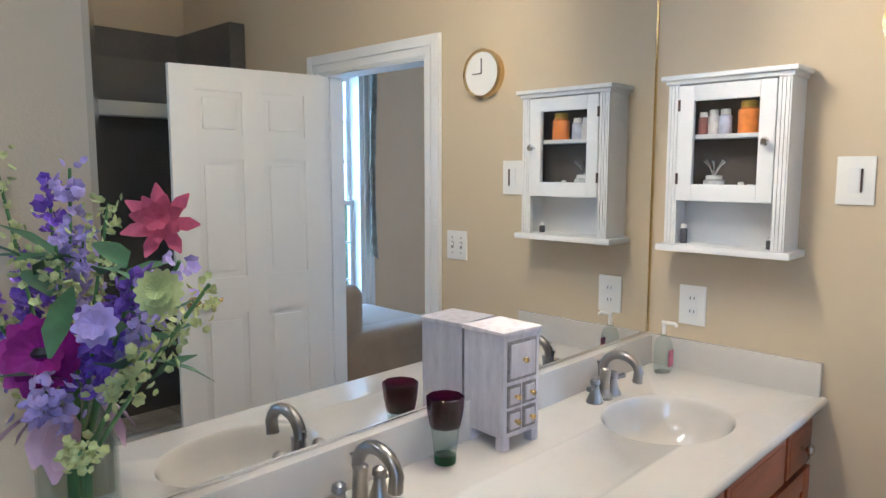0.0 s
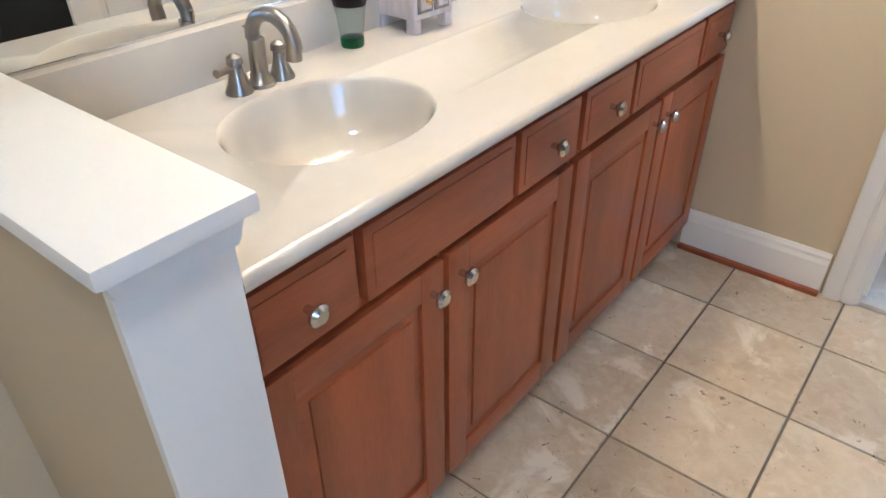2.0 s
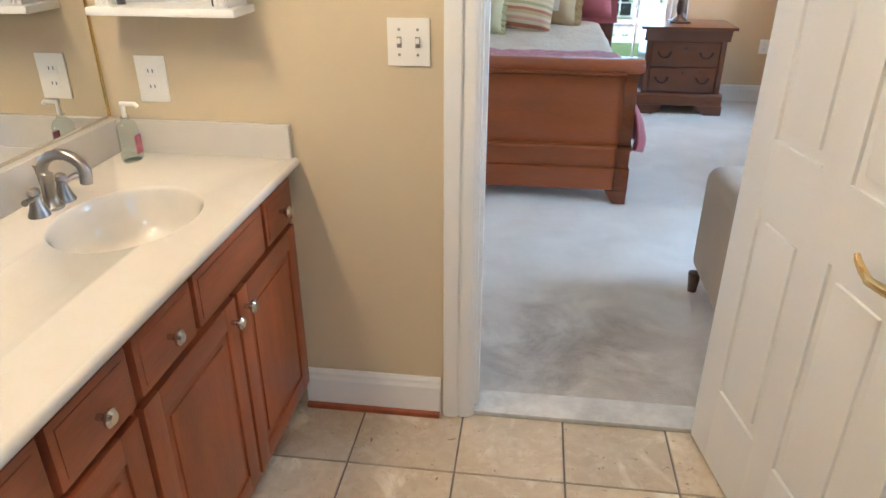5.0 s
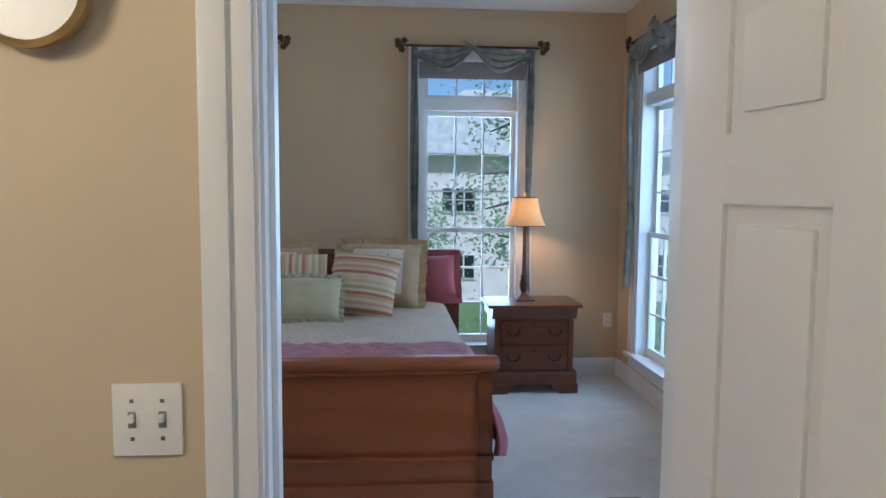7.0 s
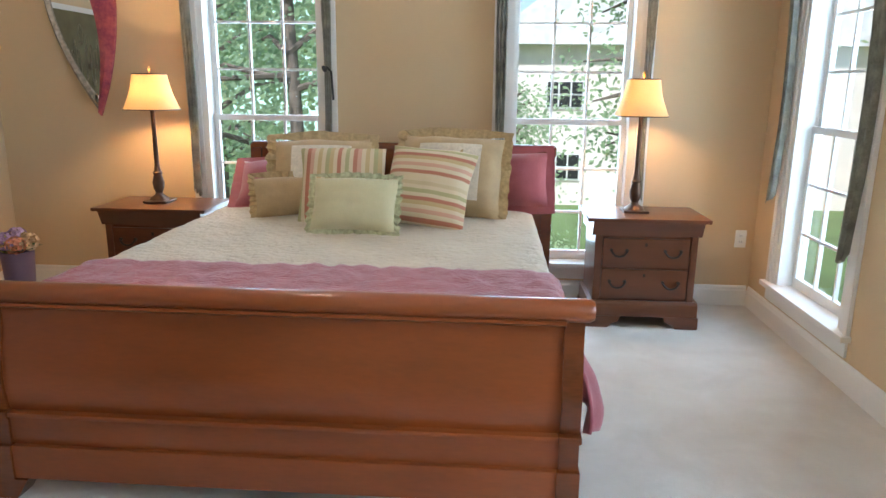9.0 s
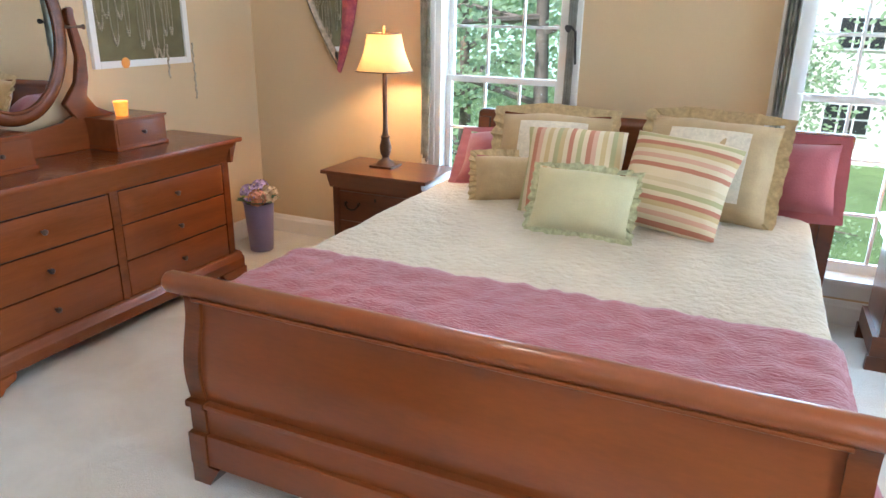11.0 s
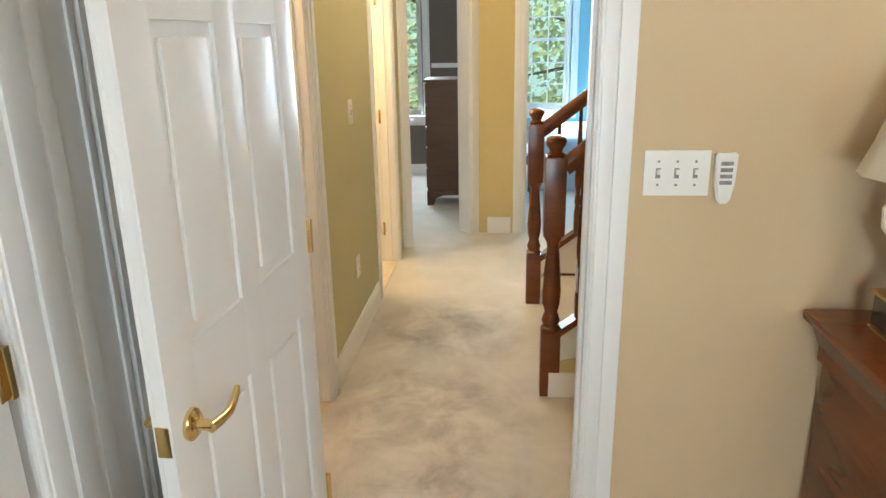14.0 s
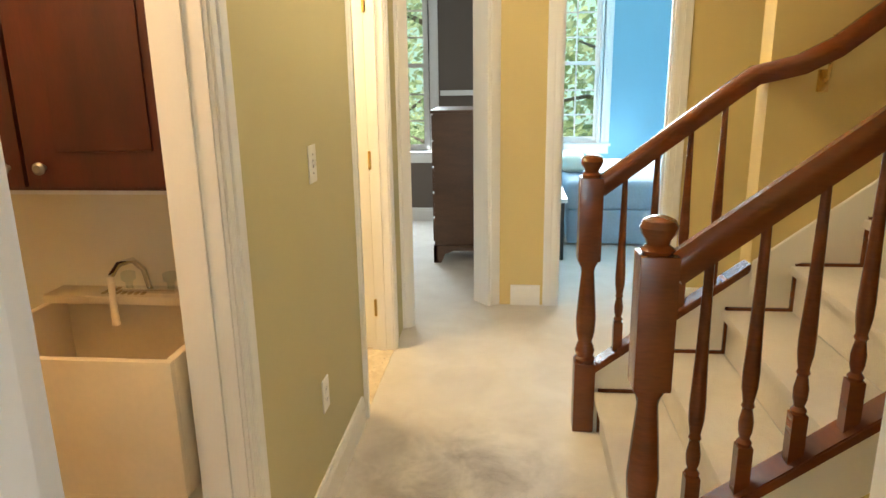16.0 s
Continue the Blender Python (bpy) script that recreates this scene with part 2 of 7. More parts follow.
M["vanity_y"] = material("vanity_wood_across", (0.29, 0.075, 0.026), 0.36, vary=0.26, scale=3, fine=40, bump=0.02, stretch=(5, 0.8, 5), coat=0.2)
M["dark"] = material("gap_shade", (0.03, 0.015, 0.01), 0.8, bump=0)
M["marble"] = material("cultured_marble", (0.63, 0.595, 0.53), 0.12, vary=0.03, scale=5, fine=24, bump=0.0, coat=0.5)
M["tile"] = travertine("travertine_tile")
M["grout"] = material("grey_grout", (0.20, 0.17, 0.14), 0.9, vary=0.15, fine=200, bump=0.1)
M["threshold"] = material("marble_threshold", (0.60, 0.58, 0.54), 0.3, vary=0.22, scale=9, fine=40, bump=0.02)
M["nickel"] = material("brushed_nickel", (0.33, 0.31, 0.285), 0.3, 1.0, vary=0.05, scale=20, fine=300, bump=0.01)
M["knob"] = material("satin_nickel", (0.62, 0.60, 0.57), 0.24, 1.0, vary=0.04, scale=20, fine=300, bump=0.01)
M["chrome"] = material("chrome", (0.75, 0.75, 0.75), 0.08, 1.0, vary=0.02, bump=0)
M["brass"] = material("polished_brass", (0.74, 0.55, 0.24), 0.2, 1.0, vary=0.05, bump=0)
M["bronze"] = material("dark_bronze", (0.10, 0.06, 0.04), 0.4, 0.7, vary=0.2, scale=20, bump=0.02)
M["mirror"] = material("mirror_glass", (0.80, 0.81, 0.80), 0.005, 1.0, vary=0.0, bump=0)
M["pane"] = glass("window_pane", (0.97, 0.98, 0.98))
M["plastic"] = material("white_plastic", (0.82, 0.80, 0.74), 0.35, vary=0.02, bump=0)
M["black"] = material("black_paint", (0.02, 0.02, 0.02), 0.4, vary=0.1, bump=0.01)


# ---------------------------------------------------------------- building blocks
def box(bm, x0, x1, y0, y1, z0, z1, bevel=0.0, turn=None):
    flat = bm.faces.layers.int.get("flat") or bm.faces.layers.int.new("flat")
    before = set(bm.faces)
    made = bmesh.ops.create_cube(bm, size=1)
    vs = made["verts"]
    m = Matrix.Translation(((x0 + x1) / 2, (y0 + y1) / 2, (z0 + z1) / 2)) @ Matrix.Diagonal((abs(x1 - x0), abs(y1 - y0), abs(z1 - z0), 1))
    bmesh.ops.transform(bm, matrix=(turn @ m) if turn else m, verts=vs)
    if bevel:
        es = list({e for v in vs for e in v.link_edges})
        bmesh.ops.bevel(bm, geom=es, offset=bevel, segments=2 if bevel < 0.03 else 5, profile=0.7 if bevel < 0.03 else 0.5, affect="EDGES", clamp_overlap=True)
    if bevel < 0.03:
        for f in bm.faces:
            if f not in before:
                f[flat] = 1
    return bm


def lathe(bm, outline, centre=(0, 0, 0), n=24, squash=(1, 1), wave=0.0, waves=0):
    """A turned body from (radius, height) pairs."""
    rings = []
    for k, (r, z) in enumerate(outline):
        ring = []
        for i in range(n):
            a = 2 * math.pi * i / n
            rr = max(r, 1e-4) * (1 + (wave * math.cos(waves * a) if waves else 0))
            ring.append(bm.verts.new((centre[0] + rr * math.cos(a) * squash[0], centre[1] + rr * math.sin(a) * squash[1], centre[2] + z)))
        rings.append(ring)
    for lo, hi in zip(rings, rings[1:]):
        for i in range(n):
            bm.faces.new((lo[i], lo[(i + 1) % n], hi[(i + 1) % n], hi[i]))
    bm.faces.new(list(reversed(rings[0])))
    bm.faces.new(rings[-1])
    return bm


def tube(bm, points, radius, n=10, ends=True):
    """A round bar along a line of points; radius is a number or one for each point."""
    pts = [Vector(p) for p in points]
    rs = radius if isinstance(radius, (list, tuple)) else [radius] * len(pts)
    side, rings = None, []
    for i, p in enumerate(pts):
        way = (pts[min(i + 1, len(pts) - 1)] - pts[max(i - 1, 0)]).normalized()
        if side is None:
            side = way.orthogonal().normalized()
        side = (side - way * side.dot(way)).normalized()
        up = way.cross(side)
        rings.append([bm.verts.new(p + rs[i] * (math.cos(2 * math.pi * k / n) * side + math.sin(2 * math.pi * k / n) * up)) for k in range(n)])
    for lo, hi in zip(rings, rings[1:]):
        for i in range(n):
            bm.faces.new((lo[i], lo[(i + 1) % n], hi[(i + 1) % n], hi[i]))
    if ends:
        bm.faces.new(list(reversed(rings[0])))
        bm.faces.new(rings[-1])
    return bm


def prism(bm, outline, axis, lo, hi, bevel=0.0):
    """A flat outline (pairs) drawn out along an axis from lo to hi. x: pairs are (y, z); y: (x, z); z: (x, y)."""
    def at(p, d):
        return {"x": (d, p[0], p[1]), "y": (p[0], d, p[1]), "z": (p[0], p[1], d)}[axis]
    flat = bm.faces.layers.int.get("flat") or bm.faces.layers.int.new("flat")
    a, b = [bm.verts.new(at(p, lo)) for p in outline], [bm.verts.new(at(p, hi)) for p in outline]
    n = len(outline)
    fs = [bm.faces.new(a), bm.faces.new(list(reversed(b)))]
    for f in fs:
        f[flat] = 1
    for i in range(n):
        fs.append(bm.faces.new((a[i], b[i], b[(i + 1) % n], a[(i + 1) % n])))
    bmesh.ops.recalc_face_normals(bm, faces=fs)
    if bevel:
        bmesh.ops.bevel(bm, geom=list({e for v in a + b for e in v.link_edges}), offset=bevel, segments=2, affect="EDGES", clamp_overlap=True)
    return bm


def part(name, bm, mat, parent=None, label="", smooth=True):
    mesh = bpy.data.meshes.new(name)
    bmesh.ops.recalc_face_normals(bm, faces=bm.faces[:])
    flat = bm.faces.layers.int.get("flat")
    for f in bm.faces:
        f.smooth = smooth and not (flat and f[flat])
    bm.to_mesh(mesh)
    bm.free()
    mesh.materials.append(mat)
    if smooth:
        mesh.set_sharp_from_angle(angle=radians(38))
    ob = new(name, mesh)
    if parent:
        ob.parent = parent
        ob.matrix_parent_inverse = parent.matrix_world.inverted() if parent.type != "EMPTY" or parent.parent else Matrix.Translation(-parent.location)
    if label:
        ob["label"] = label
    return ob


def B(*args, **kw):
    return box(bmesh.new(), *args, **kw)


def T(points, radius, n=10):
    return tube(bmesh.new(), points, radius, n)


def L(outline, centre=(0, 0, 0), n=24, **kw):
    return lathe(bmesh.new(), outline, centre, n, **kw)


def P(outline, axis, lo, hi, bevel=0.0):
    return prism(bmesh.new(), outline, axis, lo, hi, bevel)


def thing(name, place, label, category, group="", kind=""):
    ob = new(name)
    ob.location = place
    ob.empty_display_size = 0.1
    return tagged(ob, label, category, group, kind)


def structure(name, bm, mat, label, category, smooth=False):
    return tagged(part(name, bm, mat, None, smooth=smooth), label, category, "", "structure")


def wall(name, axis, lo, hi, a0, a1, z0, z1, openings, mat, mat_hi, label):
    """A wall between lo and hi on its axis, running from a0 to a1, with openings (a0, a1, z0, z1). mat_hi: its paint on the hi side."""
    bm = bmesh.new()
    cuts = sorted({a0, a1, *(o[0] for o in openings), *(o[1] for o in openings)})
    for p, q in zip(cuts, cuts[1:]):
        hole = [o for o in openings if o[0] <= p + 1e-6 and o[1] >= q - 1e-6]
        spans, z = [], z0
        for o in sorted(hole, key=lambda o: o[2]):
            if o[2] > z + 1e-4:
                spans.append((z, o[2]))
            z = o[3]
        if z < z1 - 1e-4:
            spans.append((z, z1))
        for s in spans:
            box(bm, lo, hi, p, q, *s) if axis == "x" else box(bm, p, q, lo, hi, *s)
    ob = structure(name, bm, mat, label, "wall")
    ob.data.materials.append(mat_hi)
    for f in ob.data.polygons:
        if f.normal["xy".index(axis)] > 0.5:
            f.material_index = 1
    return ob


# ---------------------------------------------------------------- the house
H = 2.90
SILL, HEAD = 0.26, 2.52
wall("wall_bath_mirror", "x", -0.92, -0.805, -1.2, 2.45, 0, H, [], M["tan"], M["tan"], "tan painted bathroom wall behind the vanity")
wall("wall_bath_bedroom", "y", 2.45, 2.57, -0.90, 2.44, 0, H, [(0.21, 0.940, 0, 1.883)], M["tan"], M["peach"], "tan painted wall between bathroom and bedroom")
wall("wall_bath_east", "x", 2.30, 2.42, -1.2, 2.45, 0, H, [(-0.97, 0.07, 1.0, 2.2)], M["tan"], M["tan"], "tan painted bathroom wall")
wall("wall_bath_south", "y", -1.32, -1.2, -0.90, 2.42, 0, H, [], M["tan"], M["tan"], "tan painted bathroom wall")
wall("wall_closet", "y", 2.51, 2.63, -2.727, -0.90, 0, H, [(-1.94, -1.20, 0, 2.05)], M["peach"], M["peach"], "tan painted bedroom wall with a closet door")
wall("wall_bedroom_west", "x", -2.847, -2.727, 2.51, 6.80, 0, H, [(2.80, 3.675, 0, 2.05)], M["gold"], M["peach"], "peach tan bedroom wall with the hall door")
W1, W2, WE = -0.92, 1.07, 6.0
wall("wall_bedroom_north", "y", 6.80, 6.97, -2.847, 2.46, 0, H, [(W1 - 0.42, W1 + 0.42, SILL, HEAD), (W2 - 0.42, W2 + 0.42, SILL, HEAD)], M["peach"], M["ceiling"], "peach tan bedroom wall with two tall windows")
wall("wall_bedroom_east", "x", 2.29, 2.46, 2.57, 6.80, 0, H, [(WE - 0.42, WE + 0.42, SILL, HEAD), (3.00, 3.84, SILL, HEAD)], M["peach"], M["ceiling"], "peach tan bedroom wall with a tall window")
wall("wall_hall_south", "y", 2.546, 2.666, -6.05, -2.847, 0, H, [(-3.68, -2.95, 0, 2.05), (-5.72, -4.98, 0, 2.05)], M["gold"], M["olive"], "olive green painted hall wall")
wall("wall_hall_end", "x", -6.62, -6.50, 3.20, 6.2, 0, H, [(3.585, 4.25, 0, 2.05)], M["blue"], M["gold"], "yellow painted wall at the end of the hall")
wall("wall_stair", "x", -5.03, -4.91, 4.235, 6.2, 0, 4.2, [], M["gold"], M["gold"], "yellow painted wall beside the stairs")
wall("wall_stair_back", "y", 6.2, 6.32, -6.62, -2.847, 0, 4.2, [], M["gold"], M["gold"], "yellow painted wall behind the stairs")
wall("wall_hall_east", "x", -2.90, -2.847, 6.80, 6.9, 0, H, [], M["gold"], M["gold"], "yellow painted wall")
wall("wall_laundry_west", "x", -4.22, -4.10, 1.0, 2.546, 0, H, [], M["cream"], M["cream"], "cream painted laundry wall")
wall("wall_laundry_south", "y", 0.88, 1.0, -6.0, -2.727, 0, H, [], M["cream"], M["cream"], "cream painted laundry wall")
wall("wall_laundry_east", "x", -2.847, -2.727, 1.0, 2.51, 0, H, [], M["cream"], M["cream"], "cream painted laundry wall")
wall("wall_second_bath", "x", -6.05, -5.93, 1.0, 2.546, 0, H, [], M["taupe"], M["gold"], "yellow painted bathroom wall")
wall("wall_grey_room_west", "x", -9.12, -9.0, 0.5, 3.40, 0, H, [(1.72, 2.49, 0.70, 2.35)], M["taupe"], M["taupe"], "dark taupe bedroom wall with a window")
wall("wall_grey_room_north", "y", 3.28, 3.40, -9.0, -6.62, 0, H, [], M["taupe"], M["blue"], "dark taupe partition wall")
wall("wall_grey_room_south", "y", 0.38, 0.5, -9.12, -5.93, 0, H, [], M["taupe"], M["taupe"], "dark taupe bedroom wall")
wall("wall_blue_room_west", "x", -9.82, -9.7, 3.40, 6.2, 0, H, [(3.50, 4.22, 0.70, 2.35)], M["blue"], M["blue"], "bright blue bedroom wall with a window")
wall("wall_blue_room_north", "y", 6.2, 6.32, -9.82, -6.62, 0, H, [], M["blue"], M["blue"], "bright blue bedroom wall")
# Unseen wall, added to keep daylight out of the closet door's gap
wall("wall_closet_back", "y", 1.80, 1.92, -2.727, -0.92, 0, H, [], M["tan"], M["tan"], "unseen tan closet back wall added to block daylight")
# the angled wall with the grey bedroom's door
ang = Matrix.Translation((-6.05, 2.666, 0)) @ Matrix.Rotation(math.atan2(0.53, -0.46), 4, "Z")
span = math.hypot(0.53, 0.46)
bm = bmesh.new()
box(bm, 0, span, 0, 0.12, 2.05, H, turn=ang)
structure("wall_hall_corner", bm, M["gold"], "yellow painted wall over an angled doorway", "wall")

# floors and ceilings
structure("floor_hall", B(-10, -2.787, 2.666, 6.9, -0.12, 0.0), M["carpet"], "beige hall carpet with darker trodden patches", "carpet")
structure("floor", B(-2.787, 2.30, 2.666, 6.9, -0.12, 0.0), M["carpet"], "beige cut pile carpet with wear and painted shade along the walkway", "carpet")
structure("floor_south", B(-0.90, 2.30, 2.51, 2.666, -0.12, 0.0), M["carpet"], "beige cut pile carpet", "carpet")
structure("floor_closet", B(-2.85, -0.90, 2.40, 2.666, -0.12, -0.001), M["carpet"], "beige cut pile carpet", "carpet")
# Unseen closet floor and ceiling, added against the same light leak
structure("floor_closet_inside", B(-2.727, -0.92, 1.92, 2.40, -0.12, 0.0), M["carpet"], "beige cut pile carpet", "carpet")
structure("ceiling_closet", B(-2.727, -0.92, 1.80, 2.51, H + 0.001, H + 0.1), M["ceiling"], "white painted ceiling", "ceiling")
structure("floor_grey_room", B(-9.1, -5.99, 0.5, 2.666, -0.12, 0.0), M["carpet"], "beige cut pile carpet", "carpet")
structure("floor_laundry", B(-5.99, -2.85, 1.0, 2.664, -0.12, 0.002), M["tile"], "cream floor tiles", "floor")
structure("floor_bath", B(-0.90, 2.42, -1.3, 2.51, -0.12, -0.006), M["grout"], "grey grout bed of the tiled bathroom floor", "floor")
structure("doorway_threshold", B(0.215, 0.935, 2.455, 2.568, -0.004, 0.012, bevel=0.004), M["threshold"], "white marble threshold in the bathroom doorway", "threshold")
structure("ceiling_bath", B(-0.90, 2.42, -1.32, 2.51, H, H + 0.1), M["ceiling"], "white painted ceiling", "ceiling")
structure("ceiling_bedroom", B(-2.79, 2.46, 2.51, 6.97, H + 0.001, H + 0.1), M["ceiling"], "white painted ceiling", "ceiling")
structure("ceiling_hall", B(-10, -2.79, 0.4, 3.72, H + 0.002, H + 0.1), M["ceiling"], "white painted ceiling", "ceiling")
structure("ceiling_far", B(-10, -4.97, 3.72, 6.4, H + 0.002, H + 0.1), M["ceiling"], "white painted ceiling", "ceiling")
structure("ceiling_stair", B(-4.97, -2.79, 3.72, 6.4, 4.2, 4.3), M["ceiling"], "white painted ceiling over the stairs", "ceiling")
structure("wall_stairwell", B(-4.97, -2.79, 3.66, 3.72, H + 0.1, 4.2), M["gold"], "yellow painted wall above the stairs", "wall")
structure("wall_stairwell_east", B(-2.847, -2.75, 3.72, 6.4, H + 0.11, 4.2), M["gold"], "yellow painted wall above the stairs", "wall")


# bathroom floor tiles
PITCH = 0.308
tile_mesh = {}
floor_bath = bpy.data.objects["floor_bath"]


def tile(x0, x1, y0, y1):
    key = (round(x1 - x0, 3), round(y1 - y0, 3))
    if key not in tile_mesh:
        bm = B(-key[0] / 2, key[0] / 2, -key[1] / 2, key[1] / 2, -0.01, 0.0, bevel=0.003)
        me = bpy.data.meshes.new("tile")
        bm.to_mesh(me)
        bm.free()
        me.materials.append(M["tile"])
        tile_mesh[key] = me
    ob = new("tile", tile_mesh[key])
    ob.parent = floor_bath
    ob.location = ((x0 + x1) / 2, (y0 + y1) / 2, 0)


for i in range(-4, 8):
    for j in range(-12, 2):
        x0, y0 = 0.195 + PITCH * i, 2.198 + PITCH * j
        x1, y1 = min(x0 + PITCH, 2.30), min(y0 + PITCH, 2.455)
        x0, y0 = max(x0, -0.78), max(y0, -1.2)
        if x1 - x0 > 0.03 and y1 - y0 > 0.03:
            tile(x0 + 0.003, x1 - 0.003, y0 + 0.003, y1 - 0.003)


# baseboards and door trim
def baseboard(x0, y0, x1, y1, side, z=0.135):
    """A moulded board on the wall face from one end to the other; side: +1 or -1, the way it stands out."""
    prof = [(0, 0), (0.015, 0), (0.015, z - 0.035), (0.011, z - 0.022), (0.011, z - 0.012), (0.006, z), (0, z)]
    if abs(x1 - x0) > abs(y1 - y0):
        bm = P([(y0 + side * a, b) for a, b in prof], "x", min(x0, x1), max(x0, x1))
    else:
        bm = P([(x0 + side * a, b) for a, b in prof], "y", min(y0, y1), max(y0, y1))
    return structure("baseboard", bm, M["trim"], "white moulded baseboard", "baseboard")


baseboard(-0.30, 2.45, 0.124, 2.45, -1)
structure("shoe_moulding", B(-0.30, 0.124, 2.416, 2.4345, 0.0, 0.016, bevel=0.005), M["vanity_y"], "reddish brown strip along the baseboard", "moulding")
baseboard(-2.71, 6.80, 2.275, 6.80, -1)
baseboard(2.29, 2.58, 2.29, 6.785, -1)
baseboard(-2.727, 3.745, -2.727, 6.785, 1)
baseboard(-4.89, 2.666, -3.785, 2.666, 1)
baseboard(-6.50, 3.30, -6.50, 3.49, 1)
baseboard(-6.50, 4.345, -6.50, 5.5, 1)
baseboard(-9.0, 0.6, -9.0, 3.27, 1)
baseboard(1.02, 2.57, 2.27, 2.57, 1)


def door_frame(name, axis, lo, hi, a0, a1, head, casing=0.09, sides=(1, 1), label="white painted door frame with moulded casing"):
    """Lining of an opening through a wall lying between lo and hi, with a moulded casing on the sides named."""
    holder = thing(name, (0, 0, 0), label, "door frame", "", "structure")

    def put(n, u0, u1, v0, v1, z0, z1, b=0.0):
        bm = B(u0, u1, v0, v1, z0, z1, bevel=b) if axis == "y" else B(v0, v1, u0, u1, z0, z1, bevel=b)
        part(n, bm, M["trim"], holder, smooth=True)

    put("jamb", a0, a0 + 0.018, lo, hi, 0, head)
    put("jamb", a1 - 0.018, a1, lo, hi, 0, head)
    put("head", a0 + 0.018, a1 - 0.018, lo, hi, head - 0.018, head)
    mid = (lo + hi) / 2
    put("stop", a0 + 0.018, a0 + 0.028, mid - 0.02, mid + 0.02, 0, head - 0.018)
    put("stop", a1 - 0.028, a1 - 0.018, mid - 0.02, mid + 0.02, 0, head - 0.018)
    for face, way, use in ((lo, -1, sides[0]), (hi, 1, sides[1])):
        if not use:
            continue
        for k, (w0, w1, d) in enumerate(((0.0, casing, 0.010), (0.008, casing * 0.42, 0.015), (casing * 0.5, casing - 0.004, 0.019))):
            f0, f1 = sorted((face, face + way * d))
            put("casing", a0 + 0.012 - w1, a0 + 0.012 - w0, f0, f1, 0, head - 0.012 + w1, 0.003)
            put("casing", a1 - 0.012 + w0, a1 - 0.012 + w1, f0, f1, 0, head - 0.012 + w1, 0.003)
            put("casing", a0 + 0.012 - w0, a1 - 0.012 + w0, f0, f1, head - 0.012 + w0, head - 0.012 + w1, 0.003)
    return holder


door_frame("door_frame_1", "y", 2.45, 2.57, 0.21, 0.940, 1.883)
door_frame("door_frame_2", "x", -2.847, -2.727, 2.80, 3.675, 2.05)
f3 = door_frame("door_frame_3", "y", 2.51, 2.63, -1.94, -1.20, 2.05, 0.14, sides=(0, 1))
for x0, x1, dd in ((-2.29, -2.068, 0.010), (-2.286, -2.235, 0.022), (-2.225, -2.205, 0.016), (-2.13, -2.085, 0.015)):
    part("casing", B(x0, x1, 2.63, 2.63 + dd, 0, 2.17, bevel=0.003), M["trim"], f3)
door_frame("door_frame_4", "y", 2.546, 2.666, -3.68, -2.95, 2.05, sides=(0, 1))
door_frame("door_frame_5", "y", 2.546, 2.666, -5.72, -4.98, 2.05, 0.06, sides=(0, 1))
door_frame("door_frame_6", "x", -6.62, -6.50, 3.585, 4.25, 2.05)
# the angled door frame
holder = thing("door_frame_7", (-6.05, 2.666, 0), "white painted frame of an angled doorway", "door frame", "", "structure")
for a, b, d0, d1, z0, z1 in ((-0.02, 0.07, -0.02, 0.13, 0, 2.05), (span - 0.07, span + 0.05, -0.02, 0.13, 0, 2.05), (0.07, span - 0.07, -0.02, 0.13, 1.98, 2.06),
                             (0.0, 0.05, -0.03, -0.02, 0, 2.05), (span - 0.05, span + 0.02, -0.03, -0.02, 0, 2.05)):
    bm = bmesh.new()
    box(bm, a, b, d0, d1, z0, z1, 0.004, turn=ang)
    part("casing", bm, M["trim"], holder)


